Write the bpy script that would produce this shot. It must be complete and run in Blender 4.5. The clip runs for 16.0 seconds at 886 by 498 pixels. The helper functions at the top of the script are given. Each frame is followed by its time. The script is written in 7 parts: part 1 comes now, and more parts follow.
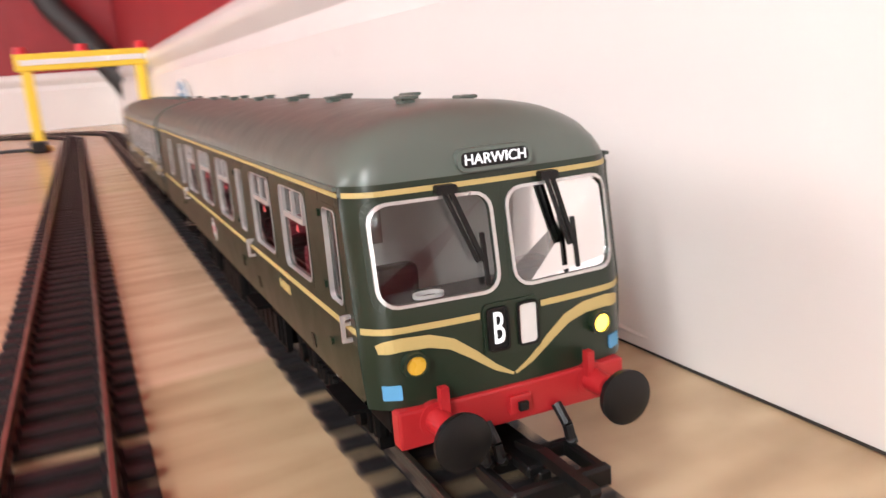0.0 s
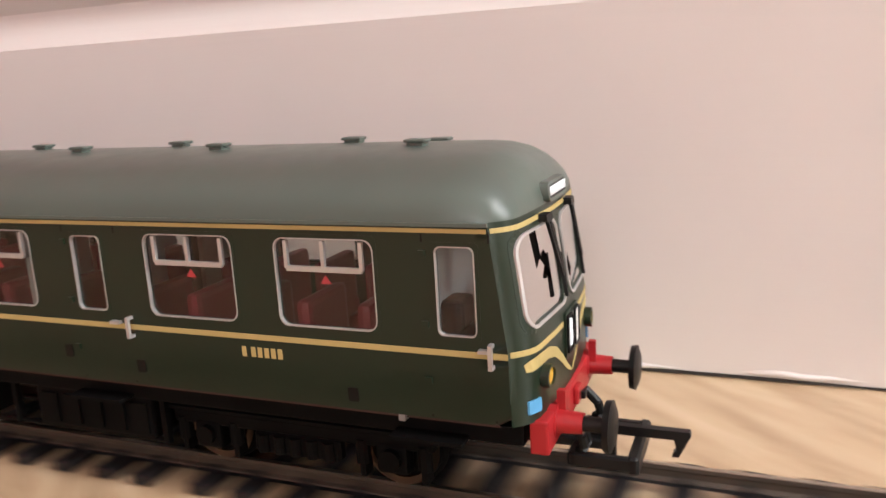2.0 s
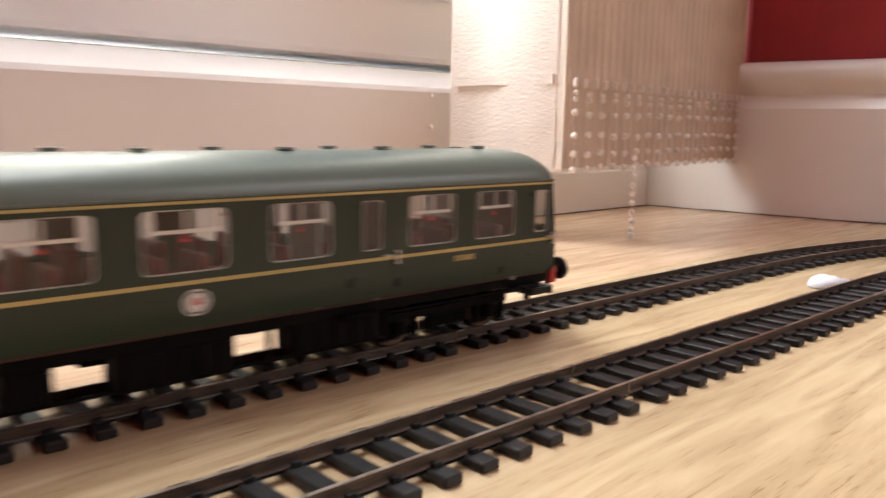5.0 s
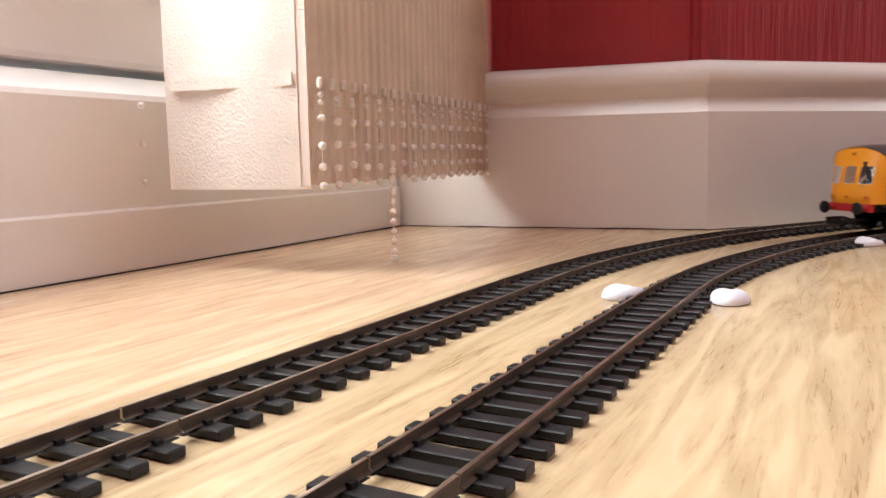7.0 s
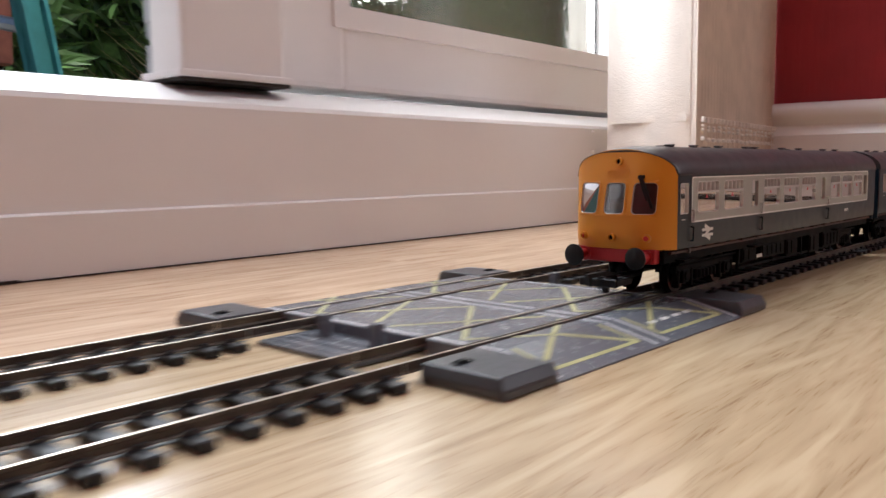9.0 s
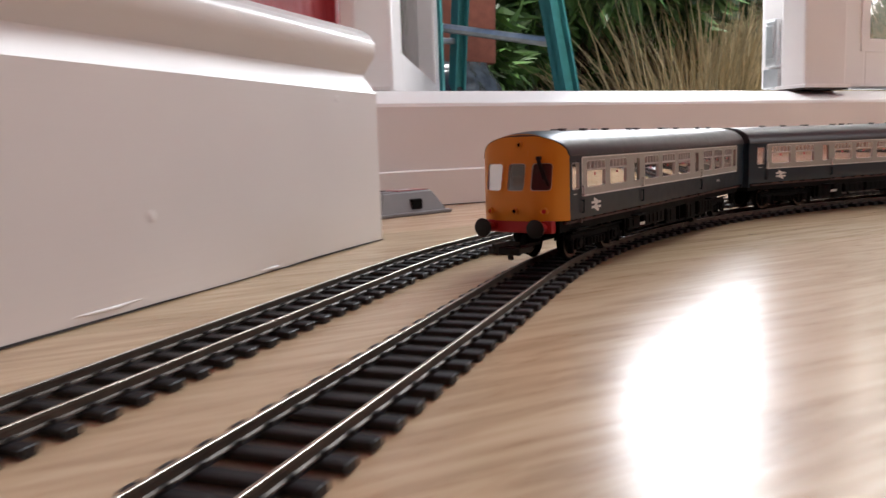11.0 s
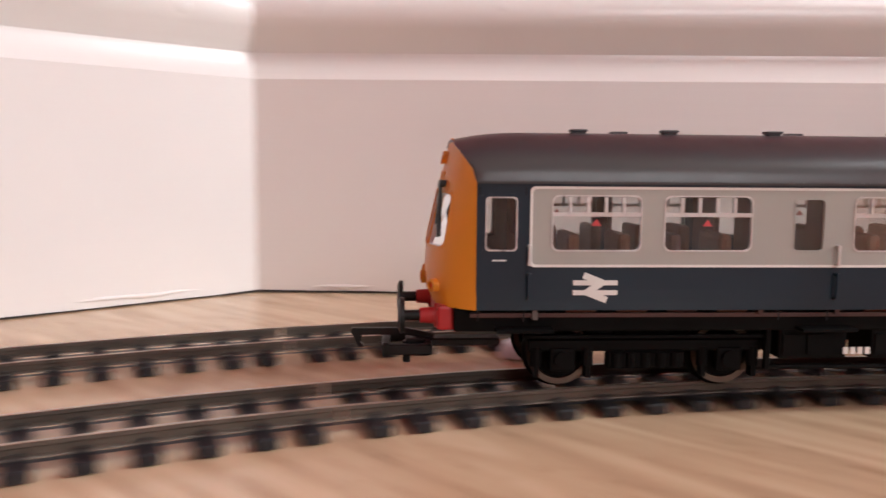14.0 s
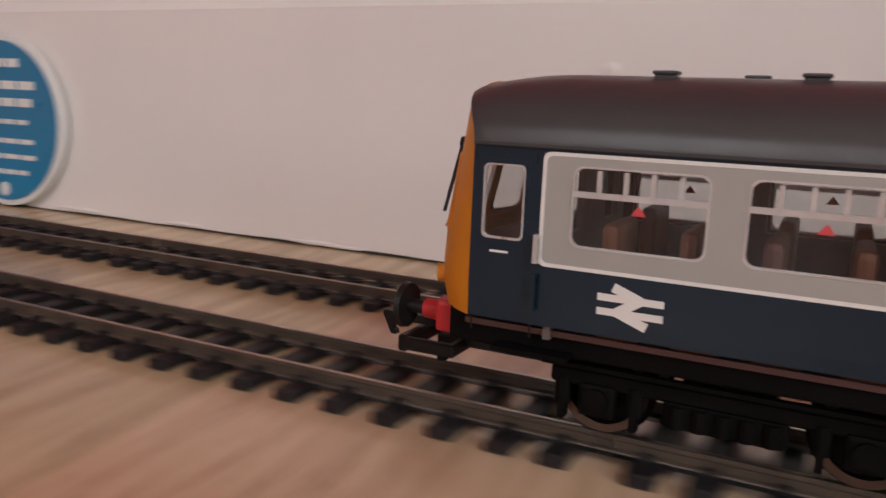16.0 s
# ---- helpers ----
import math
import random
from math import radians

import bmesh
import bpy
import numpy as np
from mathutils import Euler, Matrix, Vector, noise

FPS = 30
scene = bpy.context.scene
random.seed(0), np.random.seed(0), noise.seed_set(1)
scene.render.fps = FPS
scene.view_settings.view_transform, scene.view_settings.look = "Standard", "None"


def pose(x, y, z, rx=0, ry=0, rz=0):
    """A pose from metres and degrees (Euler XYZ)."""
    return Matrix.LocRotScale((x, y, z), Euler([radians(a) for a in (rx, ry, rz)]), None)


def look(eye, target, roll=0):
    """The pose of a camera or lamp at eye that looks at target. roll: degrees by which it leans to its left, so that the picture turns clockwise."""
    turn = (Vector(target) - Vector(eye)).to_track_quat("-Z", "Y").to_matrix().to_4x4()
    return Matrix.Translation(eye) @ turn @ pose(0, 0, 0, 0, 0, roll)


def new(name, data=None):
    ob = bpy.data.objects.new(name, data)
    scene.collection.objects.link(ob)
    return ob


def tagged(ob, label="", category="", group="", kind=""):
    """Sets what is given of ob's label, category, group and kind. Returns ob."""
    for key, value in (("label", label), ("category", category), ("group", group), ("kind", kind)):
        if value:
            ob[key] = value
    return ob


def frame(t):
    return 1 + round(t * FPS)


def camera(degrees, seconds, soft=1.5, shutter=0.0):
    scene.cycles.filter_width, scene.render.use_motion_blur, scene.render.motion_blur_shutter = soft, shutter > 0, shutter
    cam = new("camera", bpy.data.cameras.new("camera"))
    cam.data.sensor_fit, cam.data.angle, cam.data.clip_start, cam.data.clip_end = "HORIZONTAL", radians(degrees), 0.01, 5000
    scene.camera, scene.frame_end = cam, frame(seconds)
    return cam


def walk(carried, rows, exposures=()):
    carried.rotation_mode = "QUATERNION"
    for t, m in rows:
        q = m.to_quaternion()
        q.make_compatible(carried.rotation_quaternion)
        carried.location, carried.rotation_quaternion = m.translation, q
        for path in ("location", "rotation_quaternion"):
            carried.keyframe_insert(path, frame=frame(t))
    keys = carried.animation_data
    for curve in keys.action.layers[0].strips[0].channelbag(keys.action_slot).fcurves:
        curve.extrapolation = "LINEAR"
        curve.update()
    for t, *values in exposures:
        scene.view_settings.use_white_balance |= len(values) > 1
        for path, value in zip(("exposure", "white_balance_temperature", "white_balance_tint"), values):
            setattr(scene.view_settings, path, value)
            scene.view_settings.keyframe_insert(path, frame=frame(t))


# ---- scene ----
# ---- camera ----
cam = camera(58.0, 16.0, 1.5, 0.3)


def carried_pose(x, y, z, yaw, pitch, roll):
    return pose(x, y, z, 90 + pitch, 0, yaw) @ pose(0, 0, 0, 0, 0, roll)


PATH_ROWS = [
    (0.00, -0.0526, -0.1895, 0.0622, 108.57, -12.67, -4.54),
    (0.50, 0.1477, -0.1084, 0.0708, 87.72, -13.43, -2.13),
    (0.60, 0.1987, -0.1072, 0.0662, 85.13, -12.18, -1.82),
    (0.70, 0.2497, -0.1081, 0.0619, 80.97, -11.71, -1.67),
    (0.80, 0.2893, -0.1028, 0.0643, 73.55, -10.58, -1.11),
    (1.00, 0.3568, -0.1145, 0.0676, 63.18, -13.48, -1.12),
    (1.50, 0.5511, -0.1433, 0.0646, 43.84, -12.42, -2.15),
    (2.00, 0.7078, -0.1743, 0.0682, 22.40, -12.38, -3.18),
    (2.50, 0.8628, -0.2058, 0.0566, -2.51, -11.18, -2.91),
    (3.00, 0.9993, -0.2512, 0.0650, -20.58, -10.66, -2.97),
    (3.50, 1.1497, -0.3008, 0.0685, -37.66, -9.62, -3.65),
    (4.00, 1.2920, -0.4109, 0.0692, -56.52, -9.15, -3.82),
    (4.50, 1.4166, -0.5121, 0.0650, -70.77, -9.39, -0.87),
    (5.00, 1.5318, -0.5808, 0.0649, -86.11, -8.85, 1.02),
    (7.50, 1.6033, -0.5817, 0.0531, -104.61, -6.57, -1.13),
    (8.00, 1.5283, -0.5377, 0.0531, -99.10, -6.84, -2.41),
    (8.50, 1.4235, -0.4784, 0.0499, -94.34, -6.23, -2.17),
    (9.00, 1.2921, -0.3916, 0.0494, -90.56, -5.71, -0.71),
    (9.50, 1.1565, -0.2988, 0.0501, -88.96, -5.60, -2.29),
    (9.80, 1.0665, -0.2502, 0.0521, -85.65, -6.40, -1.36),
    (10.00, 1.0137, -0.2169, 0.0525, -82.09, -6.85, -2.51),
    (10.20, 0.9545, -0.1919, 0.0525, -78.39, -7.05, -2.79),
    (12.50, 0.3705, -0.2120, 0.0515, -47.96, -6.73, -0.44),
    (13.00, 0.2739, -0.2375, 0.0500, -31.37, -6.18, -0.30),
    (13.50, 0.1843, -0.2694, 0.0499, -14.04, -6.18, -0.02),
    (14.00, 0.0773, -0.3046, 0.0497, 1.02, -6.02, 0.51),
    (14.50, -0.0260, -0.3561, 0.0481, 21.08, -6.32, 0.45),
    (15.00, -0.1253, -0.4238, 0.0484, 40.40, -8.08, 0.89),
    (15.50, -0.2248, -0.5129, 0.0497, 56.25, -9.47, 1.29),
    (16.00, -0.3062, -0.5947, 0.0516, 68.32, -10.38, 2.34),
]
walk(cam, [(r[0], carried_pose(*r[1:])) for r in PATH_ROWS],
     exposures=[(0.0, 1.27, 6500, 10), (0.5, 1.02, 6500, 10), (1.0, 0.93, 6600, 10), (2.0, 0.72, 6600, 10), (3.0, 0.78, 6150, 10), (4.0, 0.02, 6500, 10), (4.5, -0.12, 6550, 10), (5.0, 0.06, 6500, 10), (7.5, 0.17, 6400, 10), (8.0, 0.01, 6200, 10), (8.5, -0.15, 6100, 10), (9.0, -0.37, 6050, 10), (10.2, -0.30, 6150, 10), (12.5, -0.04, 6700, 10), (13.5, 0.43, 7100, 10), (14.0, 0.74, 6350, 10), (14.5, 0.54, 6200, 10), (15.0, 0.18, 6200, 10), (15.5, 0.07, 6250, 10), (16.0, 0.12, 6500, 10)])

# ---- plan (metres) ----
MM = 0.001
RAIL_Z = 0.0052         # rail top above the floor
SPACING = 0.05842       # between the two tracks
WIDEN = 0.0045          # the outer track swings out by this much at the crossing
WIDEN_AT, WIDEN_REACH = 1.83, 0.50
HALF_GAUGE = 0.0084
TRACK = dict(x=-0.12962, y=-0.19691, heading=41.983,
             bends=[(0.52309, 41.765, 0.7900), (0.54302, 43.308, 0.70863), (0.57085, 80.0, 3.0)])
D1 = Vector((-0.73522, -0.67783))     # along the first wall, away from the corner
N1 = Vector((-0.67783, 0.73522))      # out of the room through it
TH3 = radians(41.823)
D3 = Vector((math.cos(TH3), -math.sin(TH3)))   # along the door wall
N3 = Vector((math.sin(TH3), math.cos(TH3)))
C3 = 0.9533
SKIRT = 0.020           # skirting depth


def door_pt(u, back, z):
    p = N3 * (C3 + back) + D3 * u
    return Vector((p.x, p.y, z))


def v2(x, y):
    return Vector((x, y))


P_FAR = D1 * 2.05
P_COR = v2(0, 0)
P_OUT = v2(1.1328, 0)
P_REC = door_pt(0.868, 0, 0).xy
P_Q = door_pt(2.124, 0, 0).xy
P_K = v2(2.09, -0.895)
P_K2 = P_K + v2(0.03, -1.0) * 2.3
P_BACK = P_FAR - N1 * 3.2

# ---- world, sun, large lights ----
world = bpy.data.worlds.new("World")
scene.world = world
world.use_nodes = True
wn = world.node_tree.nodes
sky = wn.new("ShaderNodeTexSky")
sky.sky_type = "NISHITA"
sky.sun_disc = False
sky.sun_elevation = radians(70)
sky.sun_rotation = radians(223)
world.node_tree.links.new(sky.outputs[0], wn["Background"].inputs[0])
wn["Background"].inputs[1].default_value = 0.15


def lamp(name, kind, energy, colour, m, **kw):
    d = bpy.data.lights.new(name, kind)
    d.energy, d.color = energy, colour
    for k, v in kw.items():
        if k == "size":
            d.size = v
        elif k == "size_y":
            d.shape, d.size_y = "RECTANGLE", v
        elif k == "angle":
            d.angle = v
    ob = new(name, d)
    ob.matrix_world = m
    return ob


lamp("sun", "SUN", 4.6, (1, 0.97, 0.90), look((0, 0, 5), (N3.x * 0.28, N3.y * 0.28, 4.2)), angle=radians(10))
# daylight in the garden door
lamp("door_daylight", "AREA", 35, (0.97, 0.985, 1.0), look(door_pt(1.58, -0.03, 1.08), door_pt(1.36, -1.6, 0.55)), size=0.46, size_y=1.8)
# added fill lamp, set at an unseen, made-up window in the opposite wall
mid_back = P_BACK.lerp(P_K2, 0.5)
lamp("back_fill", "AREA", 22, (1.0, 0.95, 0.90), look((mid_back.x + 0.02, mid_back.y + 0.12, 1.5), (0.9, -0.6, 0.3)), size=1.5, size_y=1.1)

# ---- materials ----


def material(name, base, rough=0.5, metal=0.0, var=0.12, scale=40.0, bump=0.05, bump_scale=200.0, coat=0.0, island=0.0, spec=0.5, obj=0.0, upright=1.0):
    """A painted or moulded surface with two scales of variation and fine relief."""
    m = bpy.data.materials.new(name)
    m.use_nodes = True
    nt = m.node_tree
    n, lk = nt.nodes, nt.links
    b = n["Principled BSDF"]
    b.inputs["Roughness"].default_value = rough
    b.inputs["Metallic"].default_value = metal
    b.inputs["Coat Weight"].default_value = coat
    b.inputs["Specular IOR Level"].default_value = spec
    tc = n.new("ShaderNodeTexCoord")
    n1 = n.new("ShaderNodeTexNoise")
    n1.inputs["Scale"].default_value = scale
    n1.inputs["Detail"].default_value = 6
    n2 = n.new("ShaderNodeTexNoise")
    n2.inputs["Scale"].default_value = bump_scale
    n2.inputs["Detail"].default_value = 3
    lk.new(tc.outputs["Object"], n1.inputs["Vector"])
    st = n.new("ShaderNodeMapping")
    st.inputs["Scale"].default_value = (1, 1, upright)
    lk.new(tc.outputs["Object"], st.inputs["Vector"])
    lk.new(st.outputs[0], n2.inputs["Vector"])
    ramp = n.new("ShaderNodeMapRange")
    ramp.inputs["From Min"].default_value, ramp.inputs["From Max"].default_value = 0.3, 0.7
    ramp.inputs["To Min"].default_value, ramp.inputs["To Max"].default_value = 1 - var, 1 + var
    lk.new(n1.outputs["Fac"], ramp.inputs["Value"])
    fac = ramp.outputs[0]
    if island or obj:
        g = n.new("ShaderNodeNewGeometry") if island else n.new("ShaderNodeObjectInfo")
        r2 = n.new("ShaderNodeMapRange")
        k = island or obj
        r2.inputs["To Min"].default_value, r2.inputs["To Max"].default_value = 1 - k, 1 + k
        lk.new(g.outputs["Random Per Island" if island else "Random"], r2.inputs["Value"])
        mu = n.new("ShaderNodeMath")
        mu.operation = "MULTIPLY"
        lk.new(fac, mu.inputs[0])
        lk.new(r2.outputs[0], mu.inputs[1])
        fac = mu.outputs[0]
    mix = n.new("ShaderNodeVectorMath")
    mix.operation = "SCALE"
    mix.inputs[0].default_value = base[:3]
    lk.new(fac, mix.inputs["Scale"])
    lk.new(mix.outputs[0], b.inputs["Base Color"])
    rr = n.new("ShaderNodeMapRange")
    rr.inputs["To Min"].default_value, rr.inputs["To Max"].default_value = max(rough - 0.08, 0.02), min(rough + 0.1, 1)
    lk.new(n2.outputs["Fac"], rr.inputs["Value"])
    lk.new(rr.outputs[0], b.inputs["Roughness"])
    if bump:
        bp = n.new("ShaderNodeBump")
        bp.inputs["Strength"].default_value = bump
        bp.inputs["Distance"].default_value = 0.002
        lk.new(n2.outputs["Fac"], bp.inputs["Height"])
        lk.new(bp.outputs[0], b.inputs["Normal"])
    return m


def glow(name, colour, strength):
    m = bpy.data.materials.new(name)
    m.use_nodes = True
    b = m.node_tree.nodes["Principled BSDF"]
    b.inputs["Base Color"].default_value = (*colour, 1)
    b.inputs["Emission Color"].default_value = (*colour, 1)
    b.inputs["Emission Strength"].default_value = strength
    return m


def glass(name, tint=(0.9, 0.93, 0.92), rough=0.02, ior=1.5):
    m = bpy.data.materials.new(name)
    m.use_nodes = True
    n, lk = m.node_tree.nodes, m.node_tree.links
    out = n["Material Output"]
    n.remove(n["Principled BSDF"])
    tr = n.new("ShaderNodeBsdfTransparent")
    tr.inputs[0].default_value = (*tint, 1)
    gl = n.new("ShaderNodeBsdfGlossy")
    gl.inputs["Roughness"].default_value = rough
    fr = n.new("ShaderNodeFresnel")
    fr.inputs[0].default_value = ior
    mx = n.new("ShaderNodeMixShader")
    lk.new(fr.outputs[0], mx.inputs[0])
    lk.new(tr.outputs[0], mx.inputs[1])
    lk.new(gl.outputs[0], mx.inputs[2])
    lk.new(mx.outputs[0], out.inputs[0])
    return m


def obscured_glass(name):
    """Rippled glass that scatters the view through it."""
    m = bpy.data.materials.new(name)
    m.use_nodes = True
    n, lk = m.node_tree.nodes, m.node_tree.links
    b = n["Principled BSDF"]
    b.inputs["Base Color"].default_value = (0.60, 0.57, 0.49, 1)
    b.inputs["Transmission Weight"].default_value = 1.0
    b.inputs["Roughness"].default_value = 0.07
    tc = n.new("ShaderNodeTexCoord")
    no = n.new("ShaderNodeTexNoise")
    no.inputs["Scale"].default_value = 90
    bp = n.new("ShaderNodeBump")
    bp.inputs["Strength"].default_value = 0.35
    bp.inputs["Distance"].default_value = 0.002
    lk.new(tc.outputs["Object"], no.inputs["Vector"])
    lk.new(no.outputs["Fac"], bp.inputs["Height"])
    lk.new(bp.outputs[0], b.inputs["Normal"])
    return m


def wood_floor(name):
    """Oak laminate: grain drawn out along the plank, a tone for each plank."""
    m = bpy.data.materials.new(name)
    m.use_nodes = True
    n, lk = m.node_tree.nodes, m.node_tree.links
    b = n["Principled BSDF"]
    tc = n.new("ShaderNodeTexCoord")
    oi = n.new("ShaderNodeObjectInfo")
    mp = n.new("ShaderNodeMapping")
    mp.inputs["Scale"].default_value = (13, 120, 6)
    lk.new(tc.outputs["Object"], mp.inputs["Vector"])
    add = n.new("ShaderNodeVectorMath")
    sc = n.new("ShaderNodeVectorMath")
    sc.operation = "SCALE"
    sc.inputs[0].default_value = (37, 91, 13)
    lk.new(oi.outputs["Random"], sc.inputs["Scale"])
    lk.new(mp.outputs[0], add.inputs[0])
    lk.new(sc.outputs[0], add.inputs[1])
    n1 = n.new("ShaderNodeTexNoise")
    n1.inputs["Scale"].default_value = 1.0
    n1.inputs["Detail"].default_value = 7
    n1.inputs["Distortion"].default_value = 1.4
    lk.new(add.outputs[0], n1.inputs["Vector"])
    n2 = n.new("ShaderNodeTexNoise")
    n2.inputs["Scale"].default_value = 7
    n2.inputs["Detail"].default_value = 4
    lk.new(add.outputs[0], n2.inputs["Vector"])
    cr = n.new("ShaderNodeValToRGB")
    e = cr.color_ramp.elements
    e[0].position, e[0].color = 0.33, (0.49, 0.35, 0.21, 1)
    e[1].position, e[1].color = 0.66, (0.675, 0.515, 0.33, 1)
    k = e.new(0.5)
    k.color = (0.59, 0.435, 0.268, 1)
    lk.new(n1.outputs["Fac"], cr.inputs[0])
    # open pores: short dark strokes along the grain, in drifts
    pm = n.new("ShaderNodeMapping")
    pm.inputs["Scale"].default_value = (95, 1300, 20)
    lk.new(tc.outputs["Object"], pm.inputs["Vector"])
    pa = n.new("ShaderNodeVectorMath")
    lk.new(pm.outputs[0], pa.inputs[0])
    lk.new(sc.outputs[0], pa.inputs[1])
    n3 = n.new("ShaderNodeTexNoise")
    n3.inputs["Scale"].default_value = 1.0
    n3.inputs["Detail"].default_value = 2
    n3.inputs["Distortion"].default_value = 0.6
    lk.new(pa.outputs[0], n3.inputs["Vector"])
    pr = n.new("ShaderNodeMapRange")
    pr.inputs["From Min"].default_value, pr.inputs["From Max"].default_value = 0.56, 0.72
    lk.new(n3.outputs["Fac"], pr.inputs["Value"])
    dr = n.new("ShaderNodeMapRange")
    dr.inputs["From Min"].default_value, dr.inputs["From Max"].default_value = 0.62, 0.38
    lk.new(n1.outputs["Fac"], dr.inputs["Value"])
    pk = n.new("ShaderNodeMath")
    pk.operation = "MULTIPLY"
    lk.new(pr.outputs[0], pk.inputs[0])
    lk.new(dr.outputs[0], pk.inputs[1])
    pore = n.new("ShaderNodeMix")
    pore.data_type = "RGBA"
    pore.blend_type = "MULTIPLY"
    pore.inputs["B"].default_value = (0.70, 0.60, 0.51, 1)
    lk.new(pk.outputs[0], pore.inputs["Factor"])
    lk.new(cr.outputs[0], pore.inputs["A"])
    hs = n.new("ShaderNodeHueSaturation")
    hu = n.new("ShaderNodeMapRange")
    hu.inputs["To Min"].default_value, hu.inputs["To Max"].default_value = 0.506, 0.486
    lk.new(oi.outputs["Random"], hu.inputs["Value"])
    lk.new(hu.outputs[0], hs.inputs["Hue"])
    mr = n.new("ShaderNodeMapRange")
    mr.inputs["To Min"].default_value, mr.inputs["To Max"].default_value = 0.9, 1.1
    lk.new(oi.outputs["Random"], mr.inputs["Value"])
    lk.new(mr.outputs[0], hs.inputs["Value"])
    lk.new(pore.outputs["Result"], hs.inputs["Color"])
    lk.new(hs.outputs[0], b.inputs["Base Color"])
    r2 = n.new("ShaderNodeMapRange")
    r2.inputs["To Min"].default_value, r2.inputs["To Max"].default_value = 0.17, 0.30
    lk.new(n2.outputs["Fac"], r2.inputs["Value"])
    lk.new(r2.outputs[0], b.inputs["Roughness"])
    bp = n.new("ShaderNodeBump")
    bp.inputs["Strength"].default_value = 0.12
    bp.inputs["Distance"].default_value = 0.001
    lk.new(n1.outputs["Fac"], bp.inputs["Height"])
    lk.new(bp.outputs[0], b.inputs["Normal"])
    return m


M_FLOOR = wood_floor("oak_laminate")


def brushed_gloss(name, base, rough):
    """Thick brushed gloss paint: long brush marks, sags, and dried pimples here and there."""
    m = material(name, base, rough, var=0.03, scale=9, bump=0, bump_scale=9)
    n, lk = m.node_tree.nodes, m.node_tree.links
    b = n["Principled BSDF"]
    lk.remove(b.inputs["Roughness"].links[0])
    tc = n.new("ShaderNodeTexCoord")
    ln = n.new("ShaderNodeMapping")
    ln.inputs["Scale"].default_value = (14, 14, 330)
    lk.new(tc.outputs["Object"], ln.inputs["Vector"])
    brush = n.new("ShaderNodeTexNoise")
    brush.inputs["Scale"].default_value = 1.0
    brush.inputs["Detail"].default_value = 4
    lk.new(ln.outputs[0], brush.inputs["Vector"])
    sag = n.new("ShaderNodeTexNoise")
    sag.inputs["Scale"].default_value = 24
    sag.inputs["Detail"].default_value = 0
    lk.new(tc.outputs["Object"], sag.inputs["Vector"])
    vo = n.new("ShaderNodeTexVoronoi")
    vo.inputs["Scale"].default_value = 26
    lk.new(tc.outputs["Object"], vo.inputs["Vector"])
    pim = n.new("ShaderNodeMapRange")
    pim.interpolation_type = "SMOOTHSTEP"
    pim.inputs["From Min"].default_value, pim.inputs["From Max"].default_value = 0.075, 0.015
    lk.new(vo.outputs["Distance"], pim.inputs["Value"])
    h = None
    for src, amt in ((brush, 0.09), (sag, 0.16)):
        k = n.new("ShaderNodeMath")
        k.operation = "MULTIPLY_ADD"
        k.inputs[1].default_value = amt
        lk.new(src.outputs["Fac"], k.inputs[0])
        if h is None:
            k.inputs[2].default_value = 0.0
        else:
            lk.new(h, k.inputs[2])
        h = k.outputs[0]
    k = n.new("ShaderNodeMath")
    k.operation = "MULTIPLY_ADD"
    k.inputs[1].default_value = 0.5
    lk.new(pim.outputs[0], k.inputs[0])
    lk.new(h, k.inputs[2])
    bp = n.new("ShaderNodeBump")
    bp.inputs["Strength"].default_value = 0.55
    bp.inputs["Distance"].default_value = 0.0016
    lk.new(k.outputs[0], bp.inputs["Height"])
    lk.new(bp.outputs[0], b.inputs["Normal"])
    return m


M_GLOSSWHITE = brushed_gloss("gloss_white_paint", (0.80, 0.77, 0.74), 0.27)
M_UPVC = material("white_upvc", (0.80, 0.77, 0.75), 0.38, var=0.03, scale=6, bump=0.03)
M_REDWALL = material("red_wall_paint", (0.30, 0.016, 0.022), 0.5, var=0.1, scale=25, bump=0.9, bump_scale=150, upright=0.07)
M_CEIL = material("white_ceiling_paint", (0.78, 0.76, 0.72), 0.85, var=0.03)
# dark joints, cracks and subfloor; also the painted shadow under the door post
M_GAPSHADE = material("dark_gap_and_shade", (0.03, 0.025, 0.02), 0.9)
M_SLEEPER = material("black_sleeper_plastic", (0.011, 0.0105, 0.012), 0.45, var=0.25, obj=0.2, spec=0.35)
M_RAIL = material("nickel_silver_rail", (0.48, 0.43, 0.36), 0.32, metal=1.0, var=0.25, scale=120)
M_RAILSIDE = material("tarnished_rail_side", (0.085, 0.068, 0.052), 0.45, metal=0.35, var=0.3, scale=150)
M_GREEN = material("dark_green_paint", (0.011, 0.024, 0.0125), 0.34, var=0.08, bump=0.02)
M_ROOFGREEN = material("grey_green_roof_paint", (0.105, 0.135, 0.115), 0.33, var=0.05, bump=0.02)
M_CREAM = material("straw_yellow_lining", (0.52, 0.41, 0.16), 0.5, var=0.06)
M_RED = material("red_bufferbeam_paint", (0.42, 0.018, 0.022), 0.4, var=0.08)
M_BLACK = material("black_plastic", (0.006, 0.006, 0.006), 0.42, var=0.3, spec=0.3)
M_FRAME = material("black_underframe_plastic", (0.0028, 0.0026, 0.0026), 0.65, var=0.35, scale=120, spec=0.10)
M_SILVER = material("silver_window_paint", (0.62, 0.62, 0.61), 0.3, metal=0.6, var=0.06)
M_STEEL = material("bright_wheel_metal", (0.10, 0.075, 0.06), 0.42, metal=1.0, var=0.3)
M_BLUECAR = material("rail_blue_paint", (0.007, 0.0195, 0.033), 0.32, var=0.06, bump=0.02, spec=0.35)
